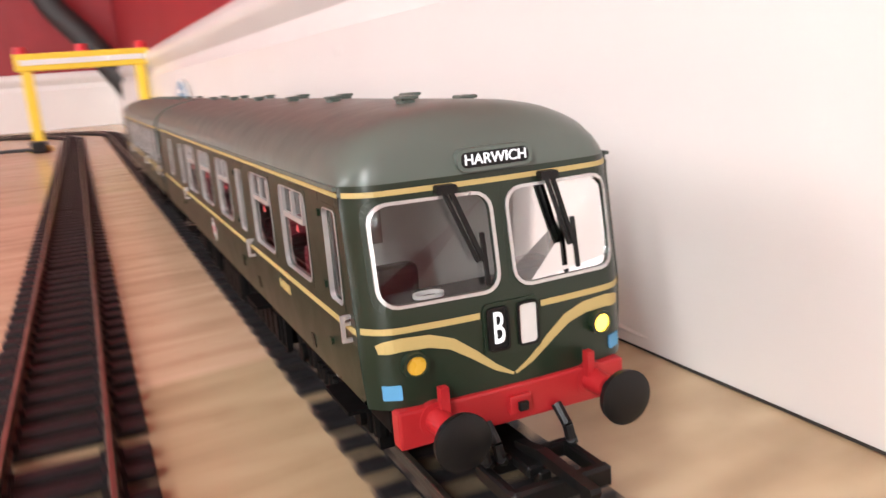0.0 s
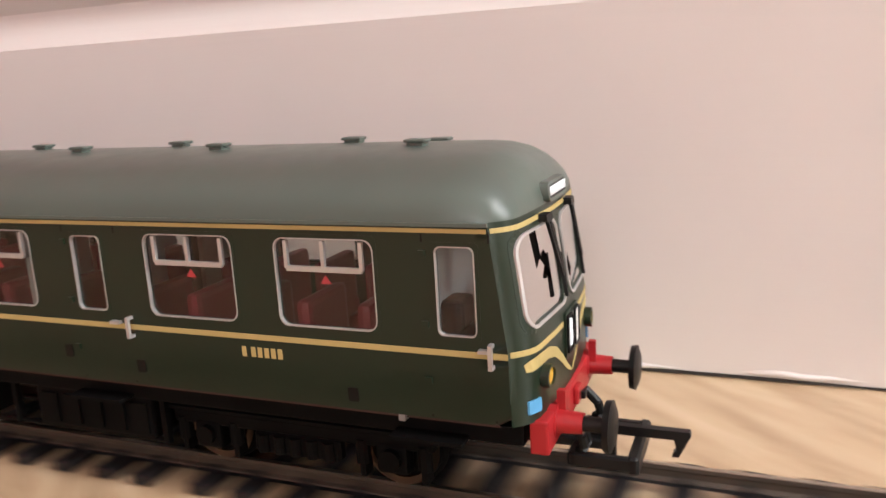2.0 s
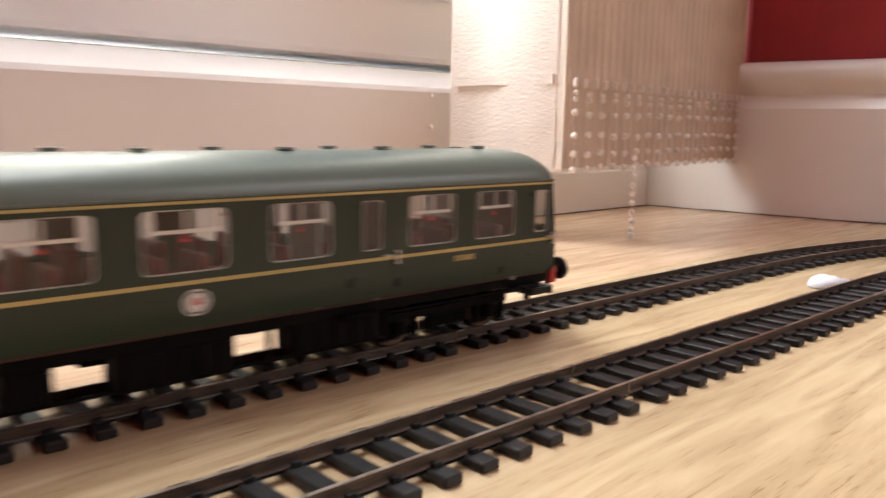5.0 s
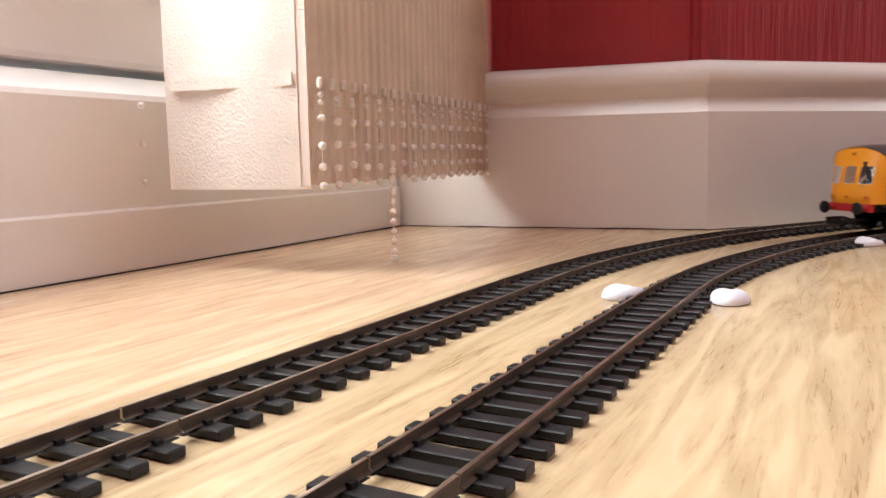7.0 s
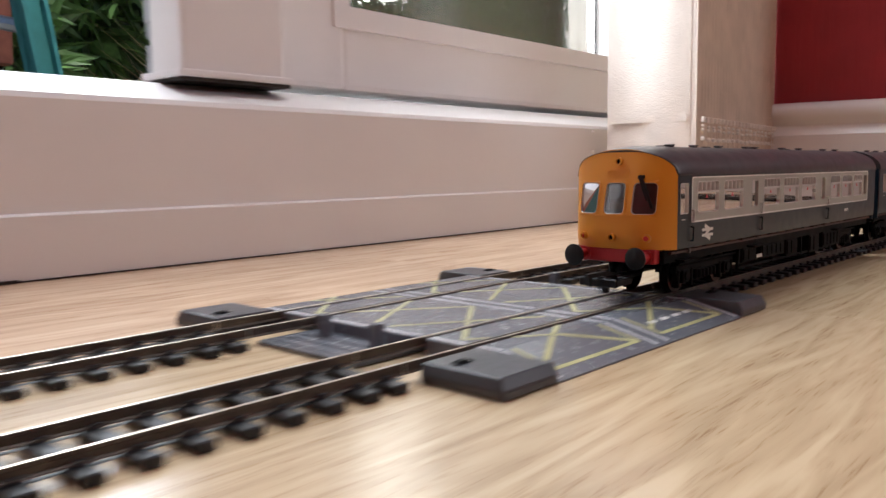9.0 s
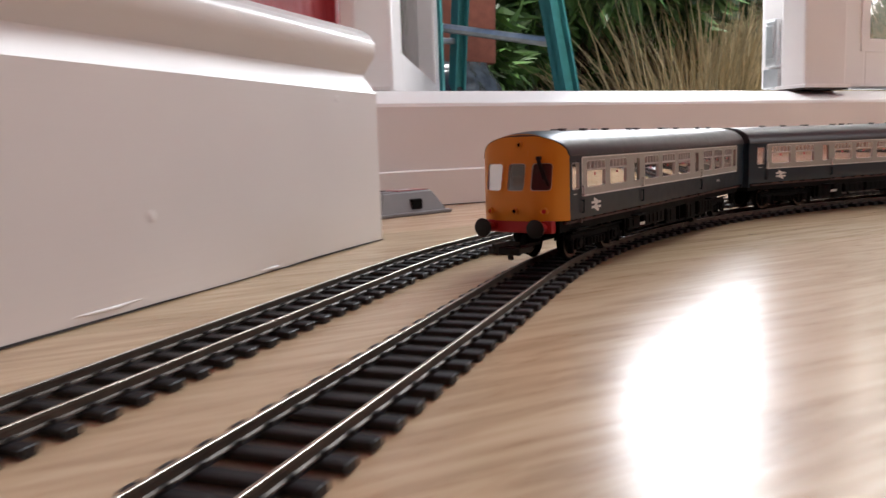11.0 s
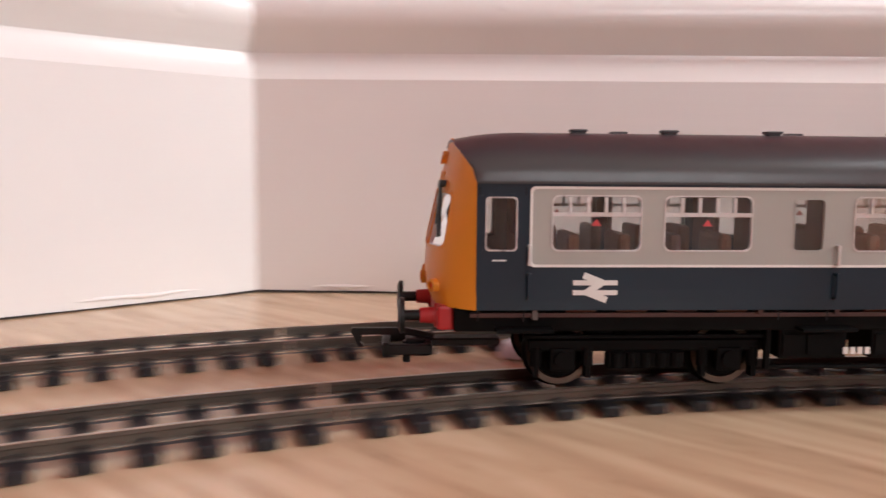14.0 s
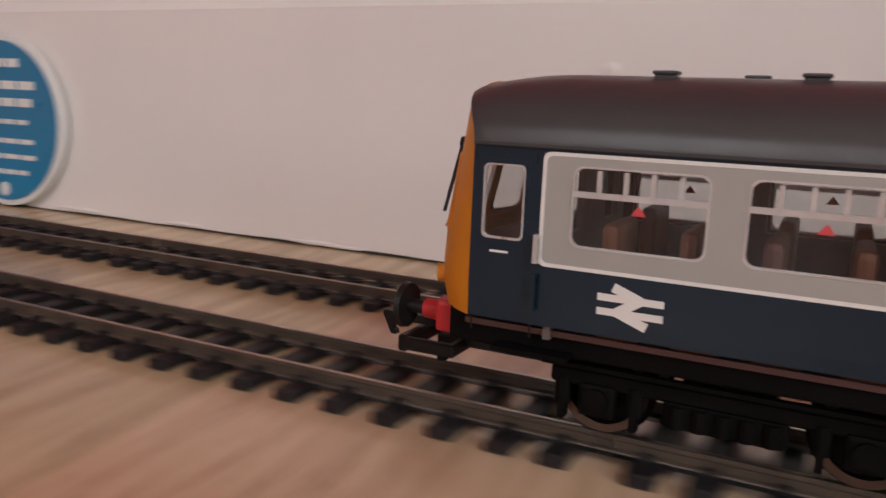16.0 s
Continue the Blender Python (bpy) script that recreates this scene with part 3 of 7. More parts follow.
def build_walls():
    def wall(name, a, b, mat, label, z0=0.0, z1=H_ROOM):
        a, b = Vector(a), Vector(b)
        d = (b - a).normalized()
        out = v2(-d.y, d.x)
        bm = bmesh.new()
        wall_prism(bm, a + out * SKIRT, b + out * SKIRT, out, z0, z1)
        return tagged(part(name, bm, mat), label, "wall", kind="structure")
    wall("wall_west", P_FAR, P_COR, M_REDWALL, "dark red painted wall above white skirting")
    wall("wall_north", P_COR, P_OUT, M_REDWALL, "dark red textured wall beside the garden door")
    wall("wall_reveal_1", P_OUT, P_REC, M_REDWALL, "red reveal of the garden door")
    wall("wall_reveal_2", P_Q, P_K, M_REDWALL, "red reveal of the garden door")
    wall("wall_east", P_K, P_K2, M_REDWALL, "dark red painted wall above white skirting")
    far = (P_FAR - P_BACK).normalized() * 0.13
    wall("wall_far", P_BACK - far, P_FAR + far, M_REDWALL, "red wall at the far end of the room")
    # unseen back wall behind the camera; window opening added for the fill lamp
    d = (P_BACK - P_K2).normalized()
    L = (P_BACK - P_K2).length
    a, b = P_K2 + d * (L / 2 - 0.85), P_K2 + d * (L / 2 + 0.85)
    wall("wall_south_1", P_K2, a, M_REDWALL, "red wall beside an added, unseen window opening")
    wall("wall_south_2", b, P_BACK, M_REDWALL, "red wall beside an added, unseen window opening")
    wall("wall_south_3", a, b, M_REDWALL, "red wall under an added, unseen window opening", 0, 0.9)
    wall("wall_south_4", a, b, M_REDWALL, "red wall over an added, unseen window opening", 2.1, H_ROOM)
    wall("wall_door_head", P_REC, P_Q, M_REDWALL, "red wall over the garden door", 2.12, H_ROOM)
    build_skirting("baseboard_1", [P_FAR, P_COR, P_OUT, P_REC + N3 * 0.02], "gloss white moulded skirting board along two bay walls")
    build_skirting("baseboard_2", [P_Q + N3 * 0.02, P_K, P_K2], "gloss white moulded skirting board under a red wall")
    build_skirting("baseboard_3", [P_BACK, P_FAR], "white moulded skirting board at the far wall")
    for nm, pts in (("floor_joint_1", (P_FAR, P_COR, P_OUT, P_REC)), ("floor_joint_2", (P_Q, P_K, P_K2))):
        bm = bmesh.new()
        rng = random.Random(3)
        for a, b in zip(pts, pts[1:]):
            d = (b - a).normalized()
            inn = v2(d.y, -d.x)
            n = max(int((b - a).length / 0.02), 2)
            q = [(a.lerp(b, i / n), rng.uniform(0.0003, 0.0008), rng.uniform(0.0002, 0.0008)) for i in range(n + 1)]
            for (p0, w0, h0), (p1, w1, h1) in zip(q, q[1:]):
                lo = [bm.verts.new((*(p + inn * w), 0.0003)) for p, w in ((p0, w0), (p1, w1))]
                hi = [bm.verts.new((*(p + inn * 0.0003), 0.0004 + h)) for p, h in ((p1, h1), (p0, h0))]
                bm.faces.new(lo + hi)
        tagged(part(nm, bm, M_GAPSHADE), "dark uneven joint between skirting and floor", "joint", kind="structure")
    # crusts of old paint and filler along the foot of the boards
    rng = random.Random(12)
    for nm, a, b in (("paint_crust_1", P_COR, P_OUT), ("paint_crust_2", P_COR, P_COR + D1 * 1.3)):
        bm = bmesh.new()
        d = (b - a).normalized()
        inn = v2(d.y, -d.x) if nm.endswith("1") else v2(-d.y, d.x)
        u = 0.02
        while u < (b - a).length - 0.05:
            ln = rng.uniform(0.008, 0.05)
            h0 = rng.uniform(0.0008, 0.0034)
            rings = []
            for i in range(9):
                t = i / 8
                w = math.sin(math.pi * t) ** 0.7 * rng.uniform(0.7, 1.2) + 0.02
                c = a + d * (u + ln * t)
                zc = h0 + rng.uniform(-0.0003, 0.0003)
                rings.append([bm.verts.new((*(c + inn * (q * 0.0009 * w - 0.0002)), zc + e * 0.0009 * w)) for q, e in ((0, 1), (0.8, 0.6), (1, 0), (0.8, -0.6), (0, -1))])
            for r0, r1 in zip(rings, rings[1:]):
                for j in range(4):
                    bm.faces.new((r0[j], r1[j], r1[j + 1], r0[j + 1]))
            u += ln + rng.choice((0.01, 0.03, 0.07, 0.12))
        bmesh.ops.recalc_face_normals(bm, faces=bm.faces[:])
        tagged(smooth(part(nm, bm, M_GLOSSWHITE), 60), "crust of old white paint along the skirting's foot", "paint crust", kind="structure")
    bm = bmesh.new()
    room_slab(bm, H_ROOM, H_ROOM + 0.1)
    tagged(part("ceiling", bm, M_CEIL), "plain white ceiling", "ceiling", kind="structure")


def door_box(bm, u0, u1, b0, b1, z0, z1, bevel=0.0, mi=0):
    """A box in the door wall's own axes (along, outwards, up); the part is turned into place by DOOR_M."""
    box(bm, u0, u1, b0, b1, z0, z1, bevel, mi)


DOOR_M = Matrix.Translation(door_pt(0.093, 0, 0)) @ Euler((0, 0, -TH3)).to_matrix().to_4x4() @ Matrix.Diagonal((1, 1, 1.031, 1))


def build_door():
    """uPVC garden doors: a threshold box, one leaf shut, one leaf open outwards."""
    root = tagged(new("threshold_1"), "white uPVC threshold under the garden doors", "door threshold", kind="structure")
    root.matrix_basis = DOOR_M
    u0, u1 = 0.775, 2.031
    bm = bmesh.new()
    # lower board, upper board set back a little, and the sloping sill
    prof = [(0.0, 0.0004), (0.0, 0.0292), (0.0012, 0.0304), (0.0022, 0.0304), (0.0026, 0.082), (0.004, 0.0848), (0.008, 0.0862), (0.040, 0.0965), (0.044, 0.0975), (0.16, 0.0975), (0.16, 0.0004)]
    A = [bm.verts.new((u0, b, z)) for b, z in prof]
    B = [bm.verts.new((u1, b, z)) for b, z in prof]
    for i in range(len(prof)):
        j = (i + 1) % len(prof)
        bm.faces.new((A[i], A[j], B[j], B[i]))
    bm.faces.new(A)
    bm.faces.new(B[::-1])
    bmesh.ops.recalc_face_normals(bm, faces=bm.faces[:])
    smooth(part("threshold_board", bm, M_UPVC, root), 20)
    bm = bmesh.new()
    box(bm, u0, u1, -0.0006, 0.0004, 0.0002, 0.0008)
    part("floor_joint", bm, M_GAPSHADE, root, "dark dirty joint at the floor")
    # cracked filler at the foot of the board
    bm = bmesh.new()
    rng = random.Random(8)
    for k in range(9):
        u = 1.17 + k * 0.012 + rng.uniform(-0.004, 0.004)
        box(bm, u, u + rng.uniform(0.006, 0.016), -0.0013, -0.0006, 0.0002, rng.uniform(0.0012, 0.0022))
    part("filler_crack", bm, M_GAPSHADE, root, "dark cracks in the old filler")
    # frame
    fr = tagged(new("door_frame_1"), "white uPVC frame of the garden doors", "door frame", kind="structure")
    fr.matrix_basis = DOOR_M
    bm = bmesh.new()
    door_box(bm, u0, u0 + 0.055, 0.045, 0.115, 0.0975, 2.1, 0.004)
    part("jamb", bm, M_UPVC, fr)
    bm = bmesh.new()
    door_box(bm, u1 - 0.055, u1, 0.045, 0.115, 0.0975, 2.1, 0.004)
    part("jamb", bm, M_UPVC, fr)
    bm = bmesh.new()
    door_box(bm, u0, u1, 0.045, 0.115, 2.04, 2.1, 0.004)
    part("head", bm, M_UPVC, fr)
    bm = bmesh.new()
    door_box(bm, u0 - 0.075, u0 + 0.045, 0.0008, 0.0445, 0.0308, 2.1, 0.002)
    part("outer_jamb", bm, M_UPVC, fr)
    # shut leaf
    leaf = tagged(new("door_1"), "shut white uPVC garden door leaf with patterned glass", "door", kind="structure")
    leaf.matrix_basis = DOOR_M
    a, b = 1.405, 1.957
    bm = bmesh.new()
    door_box(bm, a, 1.522, 0.05, 0.11, 0.103, 2.035, 0.004)
    part("stile", bm, M_UPVC, leaf)
    bm = bmesh.new()
    door_box(bm, 1.90, b, 0.05, 0.11, 0.103, 2.035, 0.004)
    part("stile", bm, M_UPVC, leaf)
    bm = bmesh.new()
    door_box(bm, 1.522, 1.90, 0.052, 0.108, 0.103, 0.160, 0.004)
    part("bottom_rail", bm, M_UPVC, leaf)
    bm = bmesh.new()
    door_box(bm, 1.522, 1.90, 0.052, 0.108, 1.93, 2.035, 0.004)
    part("top_rail", bm, M_UPVC, leaf)
    bm = bmesh.new()
    S = lambda x, z, d: Vector((x, 0.052 - d, z))
    plate(bm, S, rrect(1.711, 1.045, 0.40, 1.80, 0.001), 0, 0.004, rrect(1.711, 1.045, 0.37, 1.77, 0.001))
    part("glazing_bead", bm, M_UPVC, leaf)
    bm = bmesh.new()
    plate(bm, S, rrect(1.711, 1.045, 0.376, 1.776, 0.001), -0.016, -0.0155, rrect(1.711, 1.045, 0.37, 1.77, 0.001))
    part("rubber_seal", bm, M_BLACK, leaf)
    bm = bmesh.new()
    door_box(bm, 1.522, 1.90, 0.078, 0.084, 0.158, 1.932)
    pane = part("pane", bm, M_PANE, leaf)
    pane.visible_shadow = False
    # meeting post with its cover strip
    bm = bmesh.new()
    door_box(bm, 1.376, 1.447, 0.022, 0.056, 0.1005, 2.03, 0.003)
    part("cover_post", bm, M_UPVC, leaf)
    bm = bmesh.new()
    door_box(bm, 1.372, 1.451, 0.018, 0.060, 0.0995, 0.1035, 0.001)
    part("post_foot", bm, M_UPVC, leaf)
    # dark slab painted in as the shadow under the post foot
    bm = bmesh.new()
    door_box(bm, 1.374, 1.449, 0.020, 0.058, 0.0975, 0.0997)
    part("painted_foot_shadow", bm, M_GAPSHADE, leaf)
    # latch keep on the edge of the post
    bm = bmesh.new()
    door_box(bm, 1.3945, 1.4047, 0.078, 0.096, 0.128, 0.184, 0.004)
    door_box(bm, 1.3925, 1.3950, 0.082, 0.092, 0.138, 0.176, 0.001)
    door_box(bm, 1.3975, 1.4047, 0.078, 0.100, 0.104, 0.126, 0.001)
    part("latch_keep", bm, M_ALU, leaf, "worn brass-grey latch keep")
    # open leaf, swung out about its hinge
    op = tagged(new("door_2"), "white uPVC garden door leaf standing open outwards", "door", kind="structure")
    h = door_pt(0.95, 0.085, 0)
    e = v2(1.978, 0.315)
    ang = math.degrees(math.atan2(e.y - h.y, e.x - h.x))
    op.matrix_basis = pose(h.x, h.y, 0, 0, 0, ang)
    w = (e - h.xy).length
    for nm, x0, x1, z0, z1 in (("stile", 0, 0.075, 0.103, 2.03), ("stile", w - 0.075, w, 0.103, 2.03), ("bottom_rail", 0.075, w - 0.075, 0.103, 0.146), ("top_rail", 0.075, w - 0.075, 1.94, 2.03)):
        bm = bmesh.new()
        box(bm, x0, x1, -0.03, 0.03, z0, z1, 0.004)
        part(nm, bm, M_UPVC, op)
    bm = bmesh.new()
    box(bm, 0.075, w - 0.075, -0.004, 0.004, 0.142, 1.945)
    pane = part("pane", bm, M_PANE, op)
    pane.visible_shadow = False
    bm = bmesh.new()
    box(bm, w - 0.0005, w + 0.004, -0.016, 0.016, 0.11, 2.02)
    part("lock_strip", bm, M_BLACK, op)


build_floor()
build_walls()
build_door()

# ---- model trains (built in millimetres above the rail, nose at x = 0, facing +x) ----
HW = 18.9
LIFT = 0.0
SOLE_TOP = [15.2]
CANT = 41.2
TOP = 51.3
SILL = 14.6
CAR_LEN = 236.0


def side_map(sign):
    """Surface of a car's side: along (back from the nose), up, outwards. sign +1: the left-hand side."""
    lift, hw = LIFT, HW

    def S(u, z, d):
        k = min(max((22.0 - z) / 8.0, 0.0), 1.0)
        if lift and u < -6.5:
            u = u * 0.93 + 0.56 if u > -110 else -101.74 + (u + 110) * 1.0656
        return Vector((u * MM, sign * (hw - 0.7 * k * k + d) * MM, (z + lift) * MM))
    return S


NOSE_EDGE = -3.9
NOSE_RAKE = 0.13


def green_nose(v, z, d):
    u = -0.0042 * v * v - 2.3 * (max(0.0, abs(v) - 14.6) / 3.9) ** 2.2 - max(0.0, z - 25.0) * NOSE_RAKE + d
    return Vector((u * MM, -v * 1.026 * MM, (z + LIFT) * MM))


def yellow_nose(v, z, d):
    uf = 1.9 - max(0.0, z - 21.0) * 0.05 - max(0.0, z - 28.0) * 0.18 - max(0.0, 20.5 - z) * 0.35
    k = min(abs(v) / HW, 1.0) ** 4.2
    u = uf - (uf + 7.0) * k + d * (1 - k)
    s = 1 if v >= 0 else -1
    vv = v + s * d * k
    return Vector((u * MM, -vv * MM, z * MM))


def panel(bm, S, cols, rows, holes, mi=0, fz=None):
    """A sheet in cells, with the hole cells left open."""
    V = {}
    for i, a in enumerate(cols):
        for j, b in enumerate(rows):
            V[i, j] = bm.verts.new(S(a, fz(a, b) if fz else b, 0))
    for i in range(len(cols) - 1):
        for j in range(len(rows) - 1):
            ca, cb = (cols[i] + cols[i + 1]) / 2, (rows[j] + rows[j + 1]) / 2
            if any(h[0] < ca < h[1] and h[2] < cb < h[3] for h in holes):
                continue
            f = bm.faces.new((V[i, j], V[i + 1, j], V[i + 1, j + 1], V[i, j + 1]))
            f.material_index = mi


def cuts(lo, hi, holes, k):
    s = {lo, hi}
    for h in holes:
        s |= {h[k], h[k + 1]}
    return sorted(s)


def roof_mesh(front_drop, length, shift=0.0):
    """A lofted roof; front_drop: how the dome falls towards the nose."""
    bm = bmesh.new()
    us = [-length, -length + 0.6] + [-length + 10 + i * (length - 34) / 8 for i in range(9)] + [-20, -17, -14, -11, -8.5, -6.5, -5.0, -4.0, -3.2]
    us = us[:11] + [u + shift for u in us[11:]]
    rings = []
    for u in us:
        drop, wid = front_drop(u)
        ring = []
        for i in range(21):
            a = math.pi * i / 20
            y = math.cos(a)
            z = math.sin(a)
            yy = (HW + 0.35) * wid * (abs(y) ** 0.9) * (1 if y >= 0 else -1)
            zz = CANT + (TOP - CANT) * (z ** 0.92 if z > 0 else 0) * drop
            if 0 < shift < 1.5:
                k = min(max((u + 18.0) / 12.0, 0.0), 1.0)
                u_here = u + k * (green_nose(yy / 1.026, 42, 0).x - green_nose(0, 42, 0).x) / MM
                ring.append(bm.verts.new((u_here * MM, yy * MM, (zz + LIFT) * MM)))
                continue
            ux = min(u, yellow_nose(yy / 1.02, 46, 0).x / MM - 0.15) if shift == 0.0 and u > -8 else u
            ring.append(bm.verts.new((ux * MM, yy * MM, (zz + LIFT) * MM)))
        rings.append(ring)
    for r0, r1 in zip(rings, rings[1:]):
        for i in range(20):
            bm.faces.new((r0[i], r0[i + 1], r1[i + 1], r1[i]))
    bm.faces.new(rings[0])
    if 0 < shift < 1.5:
        foot = [bm.verts.new((v.co.x, v.co.y, (CANT + LIFT) * MM)) for v in rings[-1]]
        for i in range(20):
            bm.faces.new((rings[-1][i], rings[-1][i + 1], foot[i + 1], foot[i]))
    else:
        bm.faces.new(rings[-1][::-1])
    bmesh.ops.recalc_face_normals(bm, faces=bm.faces[:])
    return bm


def green_drop(u):
    if u < -14.5:
        return 1.0, 1.0
    k = (u + 14.5) / 12.2
    return max(1 - min(k, 1.0) ** 2.9 * 0.97, 0.0) ** 0.5, 1.0 - 0.035 * k ** 4


def blue_drop(u):
    if u < -17:
        return 1.0, 1.0
    k = (u + 17) / 13.8
    return 1.0 - 0.16 * k * k, 1.0 - 0.01 * k


def vent(root, x, y):
    bm = bmesh.new()
    box(bm, (x - 1.5) * MM, (x + 1.5) * MM, (y - 1.0) * MM, (y + 1.0) * MM, -1.2 * MM, 0.7 * MM, 0.0003, seg=1)
    box(bm, (x - 1.8) * MM, (x + 1.8) * MM, (y - 1.3) * MM, (y + 1.3) * MM, 0.45 * MM, 1.0 * MM, 0.0003)
    return bm


def wheel_set(parent, x):
    """Two wheels on an axle, resting on the rails."""
    for sy in (-1, 1):
        bm = bmesh.new()
        r = 6.6
        y0, y1 = sy * 7.2, sy * 9.6
        n = 28
        prof = [(r + 0.7, 7.0), (r + 0.7, 7.7), (r, 8.1), (r - 0.1, 9.7), (r - 1.3, 9.7), (r - 1.5, 9.0), (1.6, 9.0), (1.4, 9.9), (0.02, 9.9)]
        rings = [[bm.verts.new((x * MM + math.cos(2 * math.pi * i / n) * a * MM, sy * b * MM, (r + math.sin(2 * math.pi * i / n) * a) * MM)) for i in range(n)] for a, b in prof]
        for r0, r1 in zip(rings, rings[1:]):
            for i in range(n):
                f = bm.faces.new((r0[i], r0[(i + 1) % n], r1[(i + 1) % n], r1[i]))
        for f in bm.faces:
            f.material_index = 1 if 9.2 * MM < abs(f.calc_center_median().y) and (f.calc_center_median() - Vector((x * MM, f.calc_center_median().y, r * MM))).length > 5.0 * MM else 0
        bmesh.ops.recalc_face_normals(bm, faces=bm.faces[:])
        smooth(part("wheel", bm, [M_FRAME, M_STEEL], parent, "black wheel with a bright metal tyre"), 30)


def bogie(root, x, mat):
    """A four-wheeled bogie with side frames, springs and axle boxes."""
    bm = bmesh.new()
    for sy in (-1, 1):
        y0, y1 = sorted((sy * 11.0, sy * 13.2))
        box(bm, (x - 24) * MM, (x + 24) * MM, y0 * MM, y1 * MM, 7.6 * MM, 10.2 * MM, 0.0004, seg=1)
        box(bm, (x - 8) * MM, (x + 8) * MM, y0 * MM, y1 * MM, 4.0 * MM, 7.8 * MM, 0.0005, seg=1)
        for k in (-17, 17):
            box(bm, (x + k - 2.6) * MM, (x + k + 2.6) * MM, (y0 - 0.2) * MM, (y1 + 0.6) * MM, 3.6 * MM, 8.4 * MM, 0.0006)
            cyl(bm, ((x + k) * MM, sy * 12 * MM, 6.2 * MM), ((x + k) * MM, sy * 14.4 * MM, 6.2 * MM), 1.7 * MM)
            for q in (-5.2, 5.2):
                cyl(bm, ((x + k + q) * MM, sy * 12.4 * MM, 4.6 * MM), ((x + k + q) * MM, sy * 12.4 * MM, 8.6 * MM), 1.2 * MM, n=10)
                box(bm, (x + k + q - 0.5) * MM, (x + k + q + 0.5) * MM, (y0 + 0.2) * MM, (y1 + 0.3) * MM, 2.4 * MM, 5.0 * MM)
        for q in (-6, -3, 0, 3, 6):
            cyl(bm, ((x + q) * MM, sy * 13.0 * MM, 4.4 * MM), ((x + q) * MM, sy * 13.0 * MM, 7.4 * MM), 1.1 * MM, n=10)
        box(bm, (x - 25) * MM, (x + 25) * MM, sy * 13.4 * MM if sy > 0 else -14.6 * MM, sy * 14.6 * MM if sy > 0 else -13.4 * MM, 10.6 * MM, 11.2 * MM)
    box(bm, (x - 6) * MM, (x + 6) * MM, -11 * MM, 11 * MM, 6 * MM, 12.8 * MM, 0.0006)
    b = part("bogie", bm, mat, root, "black plastic bogie with springs and axle boxes")
    for k in (-17, 17):
        wheel_set(b, x + k)
    return b


def underframe(root, seed, gaps):
    """Solebar, tanks and boxes under the floor."""
    rng = random.Random(seed)
    bm = bmesh.new()
    box(bm, (-CAR_LEN + 3) * MM, -3 * MM, -16.4 * MM, 16.4 * MM, 12.4 * MM, SOLE_TOP[0] * MM, 0.0004)
    part("chassis", bm, M_FRAME, root)
    u = -68.0
    while u > -168:
        w = rng.choice((9, 14, 20, 26))
        if rng.random() < gaps:
            u -= 7
            continue
        for sy in (-1, 1):
            bm = bmesh.new()
            y0, y1 = sorted((sy * 7.5, sy * 16.0))
            lo = rng.choice((4.0, 5.0, 6.5))
            box(bm, (u - w) * MM, u * MM, y0 * MM, y1 * MM, lo * MM, 13 * MM, 0.0007)
            for q in range(int(w // 5)):
                x = u - 2.5 - q * 5
                yy = sy * 16.1
                box(bm, (x - 1.8) * MM, (x + 1.8) * MM, (yy - 0.3) * MM, (yy + 0.3) * MM, (lo + 1.2) * MM, 11.6 * MM)
            part("equipment_box", bm, M_FRAME, root)
        u -= w + rng.choice((2, 5, 8))
    bm = bmesh.new()
    for sy in (-1, 1):
        for x in (-66, -100, -135, -168):
            box(bm, (x - 0.5) * MM, (x + 0.5) * MM, sy * 15 * MM - 0.0006, sy * 15 * MM + 0.0006, 4.4 * MM, 13 * MM)
        cyl(bm, (-168 * MM, sy * 15 * MM, 4.8 * MM), (-66 * MM, sy * 15 * MM, 4.8 * MM), 0.5 * MM, n=6)
    part("truss", bm, M_FRAME, root)
    for sy in (-1, 1):
        for x in (-14, -74, -176):
            bm = bmesh.new()
            y0, y1 = sorted((sy * 16, sy * 19.6))
            box(bm, (x - 8) * MM, (x + 3) * MM, y0 * MM, y1 * MM, 12.7 * MM, 13.3 * MM)
            part("footboard", bm, M_FRAME, root)


def interior(root, seat_mats, length, part_mat, walls, doors):
    bm = bmesh.new()
    box(bm, (-length + 2) * MM, -6 * MM, -17.4 * MM, 17.4 * MM, 15.4 * MM, 16.2 * MM)
    part("cabin_floor", bm, M_INTDARK, root)
    k = 0
    for u in range(-26, -int(length) + 40, -10):
        if any(a < u < b for a, b in doors):
            continue
        for y in (-11, 11):
            bm = bmesh.new()
            box(bm, (u - 5) * MM, (u + 1.5) * MM, (y - 6) * MM, (y + 6) * MM, 16 * MM, 22.5 * MM, 0.001)
            box(bm, (u - 1.2) * MM, (u + 1.2) * MM, (y - 6) * MM, (y + 6) * MM, 20 * MM, 31.6 * MM, 0.0011)
            part("seat", bm, seat_mats[k % len(seat_mats)], root)
            k += 1
    for u in walls:
        for y0, y1 in ((-18, -5), (5, 18)):
            bm = bmesh.new()
            box(bm, (u - 0.5) * MM, (u + 0.5) * MM, y0 * MM, y1 * MM, 16 * MM, 41 * MM)
            part("partition", bm, part_mat, root)


